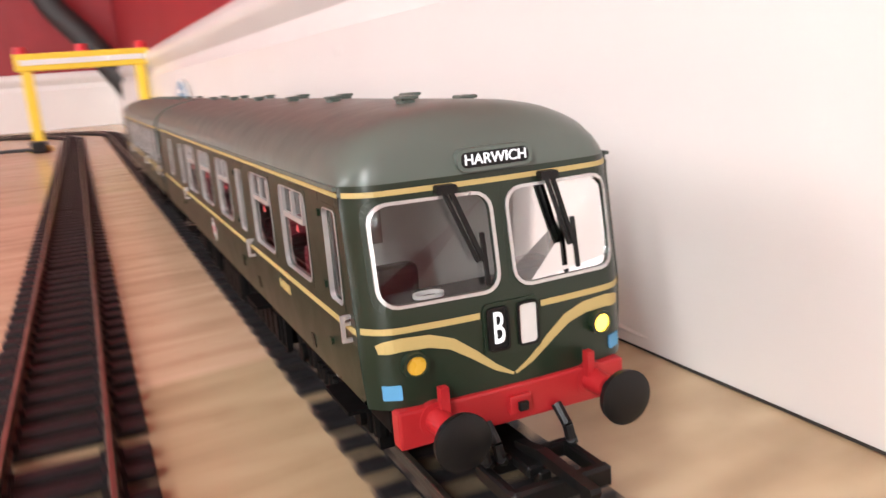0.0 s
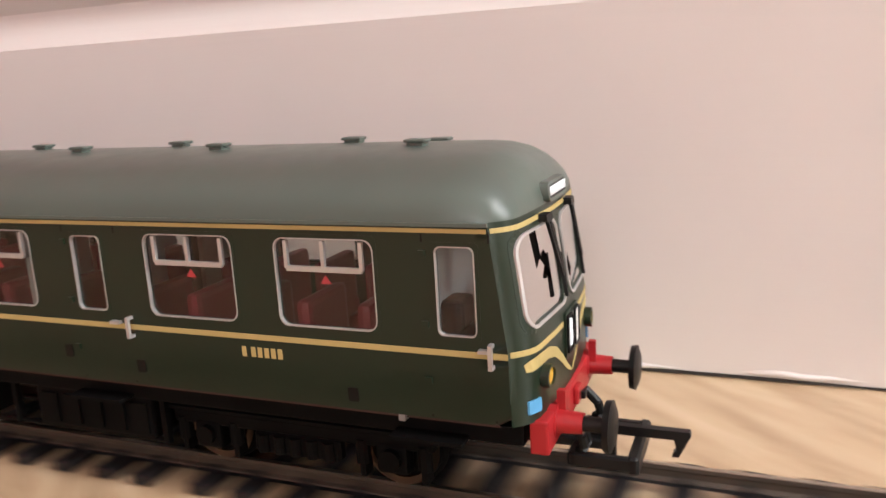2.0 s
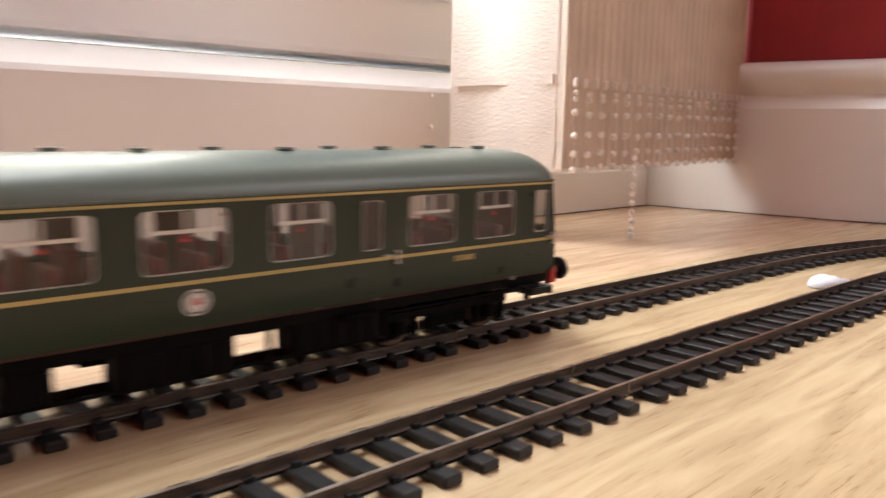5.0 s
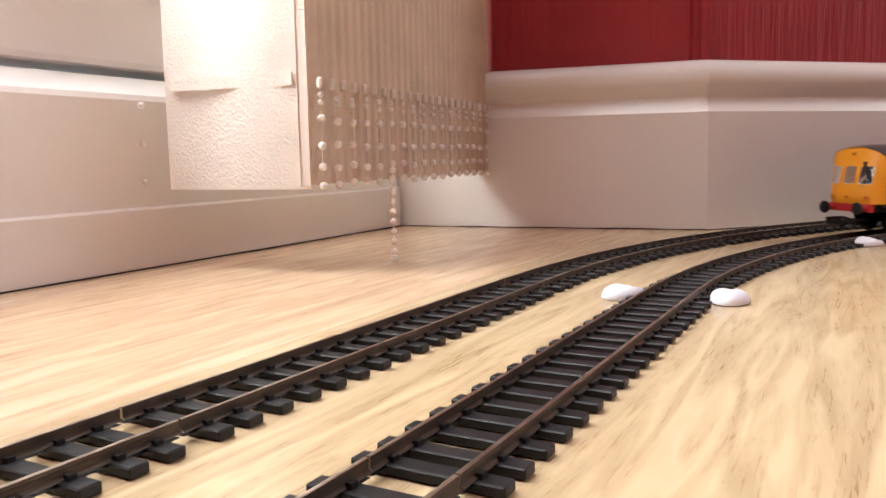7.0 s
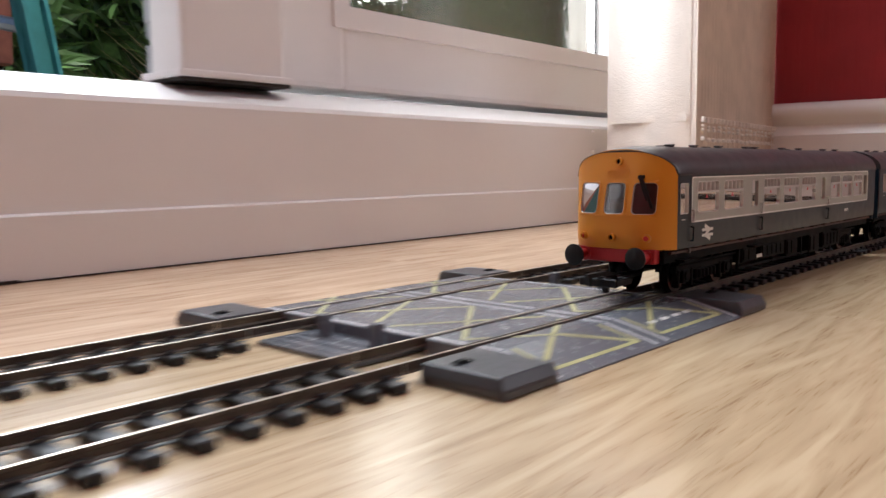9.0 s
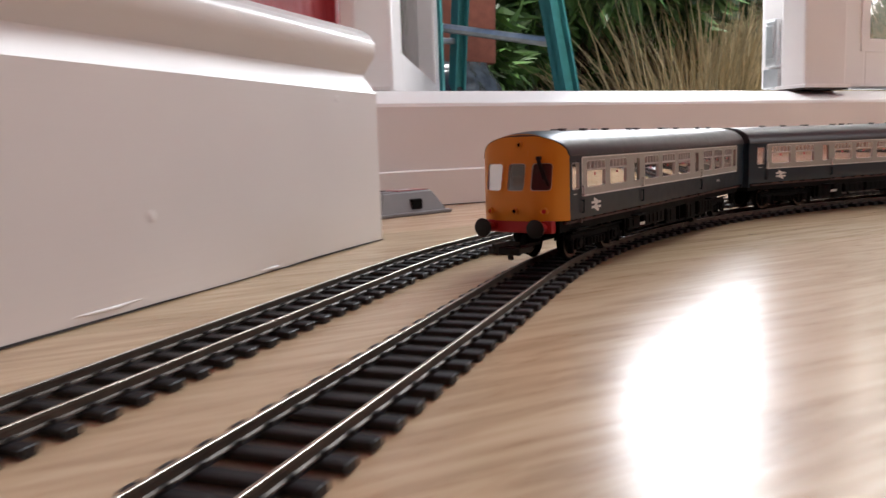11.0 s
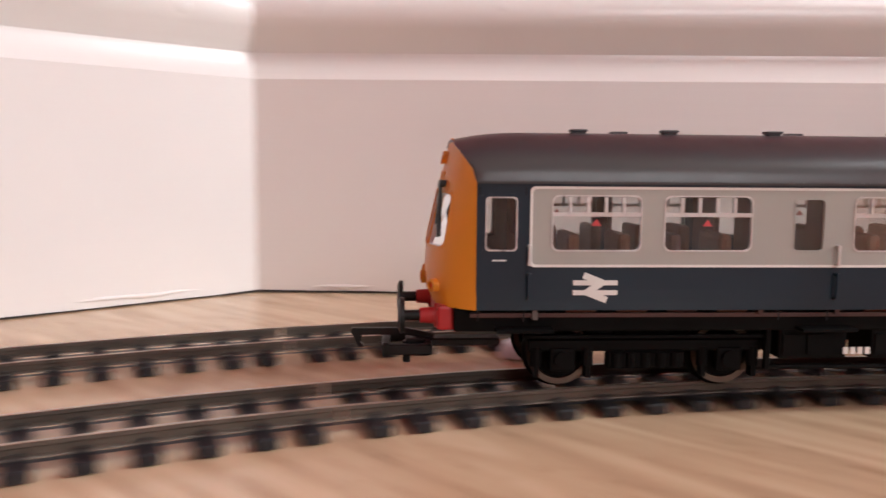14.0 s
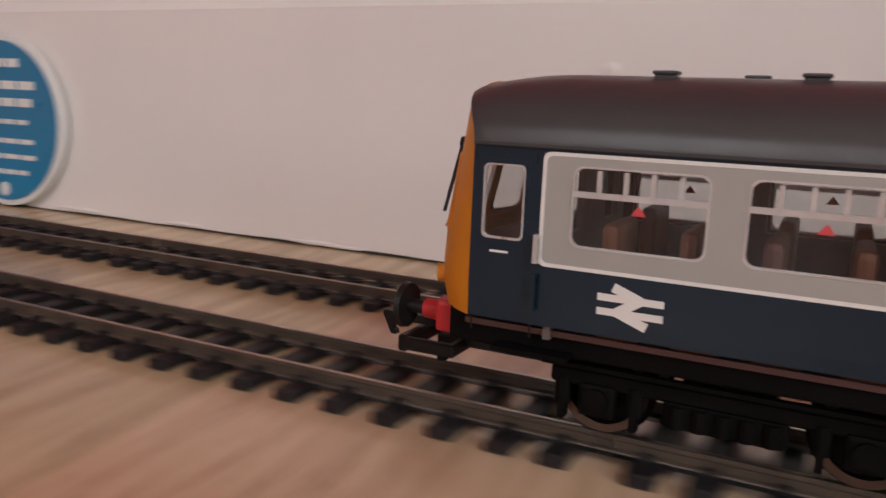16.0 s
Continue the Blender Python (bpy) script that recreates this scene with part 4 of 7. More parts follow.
def side_window(root, S, u0, u1, z0, z1, frame_mat, toplight, rad, face, label="", pink=True):
    """A side window: rounded surround, pane, and a sliding top light."""
    cu, cz, w, h = (u0 + u1) / 2, (z0 + z1) / 2, abs(u1 - u0), z1 - z0
    bm = bmesh.new()
    plate(bm, S, rrect(cu, cz, w + 1.2, h + 1.2, rad * 0.5), -0.9, 0.05, rrect(cu, cz, w - 0.1, h - 0.1, rad))
    win = part("window", bm, face, root)
    rim = 0.2 if face is M_GREEN else 0.4
    bm = bmesh.new()
    plate(bm, S, rrect(cu, cz, w + 0.08, h + 0.08, rad), -0.5, 0.16, rrect(cu, cz, w - rim, h - rim, rad))
    part("window_frame", bm, frame_mat, win)
    bm = bmesh.new()
    plate(bm, S, rrect(cu, cz, w, h, rad), -0.55, -0.5)
    p = part("pane", bm, M_GLASS, win)
    p.visible_shadow = False
    if toplight:
        zt = z1 - h * 0.34
        bm = bmesh.new()
        a, b = cu - w * 0.38, cu + w * 0.38
        strip(bm, S, [(u0 if toplight == 2 else a, zt), (u1 if toplight == 2 else b, zt)], 0.75, -0.45, 0.12)
        n = 3 if toplight == 1 else 4
        for i in range(n):
            x = a + (b - a) * i / (n - 1) if toplight == 1 else u0 + (u1 - u0) * (i + 1) / (n + 1)
            strip(bm, S, [(x, zt), (x, z1 - 0.4)], 0.6, -0.45, 0.12)
        part("toplight_frame", bm, M_SILVER, win, "silver sliding top light")
        if pink:
            bm = bmesh.new()
            plate(bm, S, [(cu - 1.0, zt - 2.2), (cu + 1.0, zt - 2.2), (cu, zt - 0.9)], -0.49, -0.42)
            part("sticker", bm, M_RED_TRI, win, "small pink-red triangle sticker")
    return win


def handrail(root, S, u, z0, z1, mat=None):
    bm = bmesh.new()
    for z in (z0, z1):
        strip(bm, S, [(u - 0.3, z), (u + 0.3, z)], 0.5, 0, 1.0)
    strip(bm, S, [(u, z0 - 0.2), (u, z1 + 0.2)], 0.55, 0.8, 1.3)
    part("handrail", bm, mat or M_SILVER, root)


def door_lines(root, S, u0, u1):
    bm = bmesh.new()
    for u in (u0, u1):
        strip(bm, S, [(u, SILL + 0.3), (u, CANT - 0.8)], 0.28, -0.05, 0.03)
    part("door_gap", bm, M_BLACK, root)
    if LIFT:
        for z in (20.5, 28.5, 38.2):
            bm = bmesh.new()
            strip(bm, S, [(u0 - 0.5, z), (u0 + 0.5, z)], 0.9, 0, 0.4)
            part("hinge", bm, M_GREEN, root)


def buffer(root, sy, red_len, z):
    bm = bmesh.new()
    y = sy * 11.5
    cyl(bm, (-1.0 * MM, y * MM, z * MM), (0.6 * MM, y * MM, z * MM), 2.4 * MM, 2.4 * MM, n=20)
    cyl(bm, (0.4 * MM, y * MM, z * MM), (red_len * MM, y * MM, z * MM), 1.7 * MM, 1.5 * MM, n=18)
    b = smooth(part("buffer", bm, M_RED, root, "red buffer housing with a black round head"))
    bm = bmesh.new()
    cyl(bm, (red_len * MM, y * MM, z * MM), ((red_len + 3.2) * MM, y * MM, z * MM), 1.1 * MM, n=14)
    cyl(bm, ((red_len + 3.0) * MM, y * MM, z * MM), ((red_len + 3.9) * MM, y * MM, z * MM), 3.5 * MM, 3.65 * MM, n=28)
    cyl(bm, ((red_len + 3.85) * MM, y * MM, z * MM), ((red_len + 4.35) * MM, y * MM, z * MM), 3.65 * MM, 2.5 * MM, n=28)
    smooth(part("buffer_head", bm, M_BLACK, b))


def coupling(root, z, hooked=True):
    """A tension-lock coupling: bar, open loop and hanging hook."""
    bm = bmesh.new()
    box(bm, -14 * MM, 6 * MM, -2.2 * MM, 2.2 * MM, (z - 1.4) * MM, (z + 0.2) * MM, 0.0003, seg=1)
    for y in (-7.0, 5.6):
        box(bm, 1 * MM, 10.5 * MM, y * MM, (y + 1.4) * MM, (z - 2.2) * MM, z * MM, 0.0003, seg=1)
    box(bm, 9.3 * MM, 11.0 * MM, -7.0 * MM, 7.0 * MM, (z - 2.6) * MM, (z + 0.3) * MM, 0.0004, seg=1)
    box(bm, 0.6 * MM, 2.0 * MM, -7.0 * MM, 7.0 * MM, (z - 2.2) * MM, z * MM, 0.0003, seg=1)
    box(bm, 5.0 * MM, 6.6 * MM, -0.9 * MM, 0.9 * MM, (z - 5.2) * MM, (z - 0.6) * MM, 0.0002, seg=1)
    part("coupling", bm, M_BLACK, root, "black tension-lock coupling")
    bm = bmesh.new()
    # arm, sloping beak and barb, cut from one plate
    beak = [(0.0, 1.0), (6.0, 2.2), (17.4, 2.2), (17.6, 1.6), (15.9, -1.9), (14.9, -1.9), (15.1, -1.2), (15.6, -0.9), (15.2, 0.8), (6.0, 0.7), (0.0, -0.2)]
    fl = [bm.verts.new((x * MM, -0.7 * MM, (z + q) * MM)) for x, q in beak]
    fr = [bm.verts.new((x * MM, 0.7 * MM, (z + q) * MM)) for x, q in beak]
    bm.faces.new(fl)
    bm.faces.new(fr[::-1])
    for i in range(len(beak)):
        j = (i + 1) % len(beak)
        bm.faces.new((fl[i], fr[i], fr[j], fl[j]))
    bmesh.ops.recalc_face_normals(bm, faces=bm.faces[:])
    part("coupling_hook", bm, M_BLACK, root)


def green_car(front):
    global CANT, TOP, HW, LIFT
    CANT, TOP, HW, LIFT = 42.0, 51.0, 19.4, 1.8
    SOLE_TOP[0] = 16.8
    root = new("model_railcar")
    tagged(root, "dark green diesel railcar model with grey roof and yellow lining" if front else "green trailing railcar model coupled behind the leading one", "model train", "green train")
    big = [(-41.7, -24.8), (-67.0, -49.6), (-110, -92.5), (-137, -119.5), (-163, -145.5)]
    small = [(-15.1, -9.2), (-82.8, -76.4), (-178, -172), (-206, -200)]
    Z0, Z1 = 26.8, 39.8
    holes = [(a, b, Z0, Z1) for a, b in big] + [(a, b, Z0 + 0.2, Z1 - 0.6) for a, b in small]
    bm = bmesh.new()
    rows = sorted({SILL, 17, 20, 22.5, Z0, Z0 + 0.2, Z1 - 0.6, Z1, CANT + 0.4})
    for sg in (1, -1):
        S0 = side_map(sg)
        S = lambda u, z, d, S0=S0: S0(NOSE_EDGE - max(0.0, z - 25.0) * NOSE_RAKE if u > -2 else u, z, d)
        cols = cuts(-CAR_LEN, -1.6, holes, 0)
        panel(bm, S, cols, sorted(set(rows) | {25.0}), holes, fz=None)
    # nose
    nh = [(-16.4, -1.1, 27.6, 40.0), (1.1, 16.4, 27.6, 40.0)]
    vs = [-18.5, -18.0, -17.3, -16.4, -15.4, -14.2, -12, -8, -4, -1.1, 1.1, 4, 8, 12, 14.2, 15.4, 16.4, 17.3, 18.0, 18.5]
    nr = [SILL, 18, 22, 25, 27.6, 31, 35, 40.0, CANT + 0.4]
    if front:
        panel(bm, green_nose, vs, nr, nh)
    else:
        box(bm, -3.2 * MM, -1.4 * MM, -18.4 * MM, 18.4 * MM, (SILL + LIFT) * MM, (CANT + LIFT) * MM)
    for k in range(len(nr) - 1):
        for sg in (1, -1):
            S0 = side_map(sg)
            S = lambda u, z, d, S0=S0: S0(NOSE_EDGE - max(0.0, z - 25.0) * NOSE_RAKE, z, d)
            a = [S(-1.6, nr[k], 0), S(-1.6, nr[k + 1], 0)]
            b = [green_nose(-sg * 18.5, nr[k + 1], 0), green_nose(-sg * 18.5, nr[k], 0)]
            bm.faces.new([bm.verts.new(p) for p in a + b])
    box(bm, -CAR_LEN * MM, (-CAR_LEN + 1.2) * MM, -18.4 * MM, 18.4 * MM, (SILL + LIFT) * MM, (CANT + 0.2 + LIFT) * MM)
    bmesh.ops.remove_doubles(bm, verts=bm.verts[:], dist=0.00002)
    smooth(part("body", bm, M_GREEN, root, "dark green painted body shell"), 42)
    ro = smooth(part("roof", roof_mesh(green_drop if front else (lambda u: (1.0, 1.0)), CAR_LEN, 0.9 if front else 1.6), M_ROOFGREEN, root, "grey-green domed roof"), 40)
    bm = bmesh.new()
    for sg in (1, -1):
        S = side_map(sg)
        strip(bm, S, [(-CAR_LEN, CANT + 0.15), (-7.0 if front else -5.4, CANT + 0.15)], 0.5, 0, 0.55)
    part("gutter", bm, M_ROOFGREEN, root)
    vb = vent(root, 0, 0)
    v0 = part("roof_vent", vb, M_ROOFGREEN, root)
    v0.matrix_basis = pose(-22 * MM, -3.2 * MM, (TOP - 0.1 + LIFT) * MM)
    for i, u in enumerate((-36, -58, -71, -88, -104, -124, -140, -160, -178, -198, -216)):
        share("roof_vent", v0, root, pose(u * MM, (-3.2 if i % 2 else 3.2) * MM, (TOP - 0.1 + LIFT) * MM))
    share("roof_vent", v0, root, pose(-22 * MM, 6.2 * MM, (TOP - 0.75 + LIFT) * MM))
    for sg in (1, -1):
        S = side_map(sg)
        bm = bmesh.new()
        strip(bm, S, [(-CAR_LEN + 1, 41.3), (-6.2 if front else -2, 41.3)], 0.6, -0.01, 0.07)
        part("lining", bm, M_CREAM, root, "straw-yellow line")
        bm = bmesh.new()
        strip(bm, S, [(-CAR_LEN + 1, 24.6), (NOSE_EDGE if front else -1.7, 24.6)], 0.85, -0.01, 0.07)
        part("lining", bm, M_CREAM, root, "straw-yellow line")
        for a, b in big:
            side_window(root, S, a, b, Z0, Z1, M_SILVER, 1, 1.6, M_GREEN)
        for a, b in small:
            side_window(root, S, a, b, Z0 + 0.2, Z1 - 0.6, M_SILVER, 0, 0.9, M_GREEN)
        for a, b in ((-17.0, -7.0), (-84.5, -73.0), (-180, -170)):
            door_lines(root, S, a, b)
        for u in (-6.0, -71.6, -168.5):
            handrail(root, S, u, 23.2, 26.2)
        for u in (-7.4, -74.2, -171):
            bm = bmesh.new()
            strip(bm, S, [(u - 1.6, 25.3), (u + 0.4, 25.3)], 0.5, 0, 0.8)
            part("door_handle", bm, M_SILVER, root)
        # running number: bars of its size
        bm = bmesh.new()
        for k in range(6):
            x = -49.2 + k * 1.25 + (0.5 if k else 0)
            strip(bm, S, [(x - 0.42, 22.2), (x + 0.42, 22.2)], 1.55, 0, 0.05)
        part("number_bars", bm, M_CREAM, root)
        bm = bmesh.new()
        plate(bm, S, rrect(-126.5, 20.2, 5.8, 5.8, 2.9, 6), 0, 0.06)
        part("roundel", bm, M_WHITELINE, root, "round cream crest with a red middle")
        bm = bmesh.new()
        plate(bm, S, rrect(-126.5, 20.2, 5.0, 5.0, 2.5, 6), 0, 0.10, rrect(-126.5, 20.2, 4.2, 4.2, 2.1, 6))
        part("crest_ring", bm, M_GREEN, root)
        bm = bmesh.new()
        plate(bm, S, [(-127.4, 19.4), (-126.6, 19.9), (-125.7, 19.3), (-125.9, 20.4), (-125.4, 21.2), (-126.4, 21.0), (-127.0, 21.5), (-127.1, 20.5)], 0, 0.10)
        part("crest", bm, M_RED_TRI, root)
        for u, z in ((-71, 18), (-87, 19.5), (-30, 17)):
            bm = bmesh.new()
            plate(bm, S, rrect(u, z, 1.8, 2.2, 0.3), 0, 0.12)
            part("hatch", bm, M_BLACK, root)
    interior(root, [M_SEATRED] if front else [M_SEATRED, M_SEATBLUE, M_SEATBLUE], CAR_LEN, M_INTERIOR, (-22, -71, -88, -167), ((-86, -70), (-182, -168)))
    underframe(root, 11 if front else 12, 0.22)
    bogie(root, -42, M_FRAME)
    bogie(root, -194, M_FRAME)
    if not front:
        for y in (-9, 9):
            for z in (18, 24, 30, 36):
                bm = bmesh.new()
                box(bm, -1.5 * MM, 0.2 * MM, (y - 3) * MM, (y + 3) * MM, (z - 0.4) * MM, (z + 0.4) * MM)
                part("end_step", bm, M_GREEN, root)
        coupling(root, 9.0)
        return root
    N = green_nose
    for s in (-1, 1):
        bm = bmesh.new()
        cv, w = s * 8.75, 15.3
        plate(bm, N, rrect(cv, 33.8, w + 1.6, 14.0, 2.0), -0.6, 0.03, rrect(cv, 33.8, w - 0.4, 12.0, 2.2))
        win = part("window", bm, M_GREEN, root)
        bm = bmesh.new()
        plate(bm, N, rrect(cv, 33.8, w + 0.45, 12.85, 2.4), -0.3, 0.28, rrect(cv, 33.8, w - 0.35, 12.05, 2.1))
        part("window_frame", bm, M_SILVER, win, "silver-white windscreen surround")
        bm = bmesh.new()
        plate(bm, N, rrect(cv, 33.8, w, 12.4, 2.2), -0.35, -0.3)
        p = part("pane", bm, M_GLASS, win)
        p.visible_shadow = False
        # wiper, folded arms from the top
        bm = bmesh.new()
        v0 = cv + (-2.2 if s > 0 else 1.2)
        strip(bm, N, [(v0, 41.0), (v0 + (-3.2 if s > 0 else -2.2), 31.8)], 0.55, 0.7, 1.2)
        strip(bm, N, [(v0 + 0.9, 41.0), (v0 + (-2.5 if s > 0 else -1.5), 31.8)], 0.45, 0.7, 1.2)
        strip(bm, N, [(v0 - 0.6 + (-2.9 if s > 0 else -1.9), 35.2), (v0 + (-3.6 if s > 0 else -2.6), 28.6)], 0.5, 0.5, 1.0)
        plate(bm, N, rrect(v0 + 0.4, 41.0, 2.6, 1.1, 0.3), 0.0, 1.3)
        part("wiper", bm, M_BLACK, root)
        # headlamp
        lv, lz = s * 13.2, 20.3
        bm = bmesh.new()
        plate(bm, N, rrect(lv, lz, 3.3, 3.3, 1.65, 6), 0, 1.2, rrect(lv, lz, 2.5, 2.5, 1.25, 6))
        hl = part("headlight", bm, M_GREEN, root)
        bm = bmesh.new()
        plate(bm, N, rrect(lv, lz, 2.6, 2.6, 1.3, 6), 0.0, 0.85)
        part("lens", bm, M_LAMPON if s < 0 else M_LAMPDIM, hl, "glowing yellow lens" if s < 0 else "amber lens")
        bm = bmesh.new()
        plate(bm, N, rrect(s * 16.0, 16.9, 2.1, 1.9, 0.1), 0, 0.32)
        part("blue_square", bm, M_SKYBLUE, root)
        # yellow lines and whiskers
        bm = bmesh.new()
        strip(bm, N, [(s * x, 24.75) for x in (4.3, 8, 12, 14.2, 15.4, 16.4, 17.3, 18.0, 18.5)], 0.8, -0.01, 0.08)
        part("lining", bm, M_CREAM, root, "straw-yellow line")
        bm = bmesh.new()
        wp = [(s * x, z) for x, z in ((17.2, 22.5), (16.4, 22.7), (15.4, 22.85), (14.5, 22.95), (11, 22.8), (8.2, 21.9), (5.4, 19.9), (2.6, 17.6), (0.15, 16.2))]
        strip(bm, N, wp, [1.1, 1.6, 1.7, 1.7, 1.65, 1.45, 1.15, 0.8, 0.35], -0.01, 0.08)
        part("whisker", bm, M_CREAM, root, "curved straw-yellow speed whisker")
        buffer(root, -s, 4.2, 14.6)
        bm = bmesh.new()
        strip(bm, N, [(s * 10.4, 13.4), (s * 10.4, 17.2)], 1.1, 0.9, 2.1)
        part("lamp_iron", bm, M_RED, root)
    bm = bmesh.new()
    strip(bm, N, [(v, 41.3) for v in vs], 0.65, -0.01, 0.08)
    part("lining", bm, M_CREAM, root, "straw-yellow line")
    # destination box
    bm = bmesh.new()
    plate(bm, N, rrect(0, 44.1, 9.6, 2.2, 0.8), -1.5, 0.9)
    db = part("destination_box", bm, M_BLACK, root, "black destination blind with white lettering")
    bm = bmesh.new()
    plate(bm, N, rrect(0, 44.1, 10.2, 2.8, 1.1), -1.5, 1.0, rrect(0, 44.1, 9.2, 1.9, 0.7))
    part("box_rim", bm, M_ROOFGREEN, db)
    p = N(0, 44.1, 1.0)
    text_part("lettering", "HARWICH", 1.85 * MM, M_CODE, db, Matrix.Translation(p) @ Euler((radians(90), 0, radians(90))).to_matrix().to_4x4(), 0.0001)
    # route box with two narrow panels in one frame
    bm = bmesh.new()
    plate(bm, N, rrect(0, 22.6, 8.0, 7.0, 0.8), 0, 0.35)
    cb = part("code_box", bm, M_GREEN, root, "dark green route box with two narrow panels")
    for cv, ch in ((2.1, "B"), (-2.1, "")):
        bm = bmesh.new()
        plate(bm, N, rrect(cv, 22.7, 3.0, 5.8, 0.6), 0.3, 0.65, rrect(cv, 22.7, 2.5, 5.3, 0.5))
        part("panel_rim", bm, M_BLACK, cb)
        bm = bmesh.new()
        plate(bm, N, rrect(cv, 22.7, 2.6, 5.4, 0.5), 0.2, 0.42)
        part("code_panel", bm, M_BLACK if ch else M_WHITELINE, cb, "black panel" if ch else "pale blank panel")
        if ch:
            text_part("lettering", ch, 6.0 * MM, M_CODE, cb, Matrix.Translation(N(cv, 22.7, 0.55)) @ Euler((radians(90), 0, radians(90))).to_matrix().to_4x4() @ Matrix.Diagonal((0.52, 1, 1, 1)), 0.0001)
    # buffer beam
    bm = bmesh.new()
    box(bm, -2.2 * MM, 0.5 * MM, -16.6 * MM, 16.6 * MM, 11.6 * MM, 16.6 * MM, 0.0004)
    bb = part("buffer_beam", bm, M_RED, root, "bright red buffer beam")
    bm = bmesh.new()
    box(bm, 0.45 * MM, 1.3 * MM, -1.6 * MM, 1.6 * MM, 12.8 * MM, 15.4 * MM, 0.0003)
    part("drawhook_plate", bm, M_RED, bb)
    bm = bmesh.new()
    box(bm, 1.5 * MM, 2.2 * MM, -0.7 * MM, 0.7 * MM, 13.5 * MM, 14.7 * MM, 0.0002)
    part("drawhook", bm, M_BLACK, bb)
    # hoses
    for y0 in (5.5, -5.0, -7.0):
        bm = bmesh.new()
        pts = [Vector((0.8, y0, 12.6)), Vector((2.8, y0 + 0.3, 10.4)), Vector((3.2, y0 + 0.5, 8.6)), Vector((2.2, y0 + 1.4, 7.6))]
        for a, b in zip(pts, pts[1:]):
            cyl(bm, a * MM, b * MM, 0.75 * MM, n=8)
        part("hose", bm, M_BLACK, root)
    coupling(root, 7.6)
    # cab desk, roundel on the desk, rear cab wall
    bm = bmesh.new()
    box(bm, -12 * MM, -2.6 * MM, -17.4 * MM, 17.4 * MM, 25.5 * MM, 28.2 * MM, 0.0006)
    part("cab_desk", bm, M_FRAME, root)
    bm = bmesh.new()
    plate(bm, lambda a, b, d: Vector((-5.2 * MM + b * MM * 0.9, -a * MM, (28.8 + d) * MM)), rrect(9.0, 0, 4.2, 3.0, 1.5, 5), 0, 0.5, rrect(9.0, 0, 3.2, 2.2, 1.1, 5))
    part("steering_wheel", bm, M_WHITELINE, root, "white cab handwheel")
    bm = bmesh.new()
    box(bm, -21 * MM, -20 * MM, -18 * MM, 18 * MM, 15 * MM, 41 * MM)
    part("cab_wall", bm, M_INTERIOR, root)
    bm = bmesh.new()
    box(bm, -20 * MM, -19.8 * MM, -12.6 * MM, -9.4 * MM, 33.5 * MM, 38.2 * MM)
    part("cab_notice", bm, M_INTDARK, root, "small maroon notice")
    bm = bmesh.new()
    box(bm, -15 * MM, -11 * MM, 7 * MM, 13 * MM, 18 * MM, 29.5 * MM, 0.001)
    part("cab_seat", bm, M_BLACK, root)
    bm = bmesh.new()
    box(bm, -16 * MM, -12.5 * MM, -13 * MM, -7 * MM, 18 * MM, 31.5 * MM, 0.001)
    part("cab_seat", bm, M_BLACK, root)
    return root


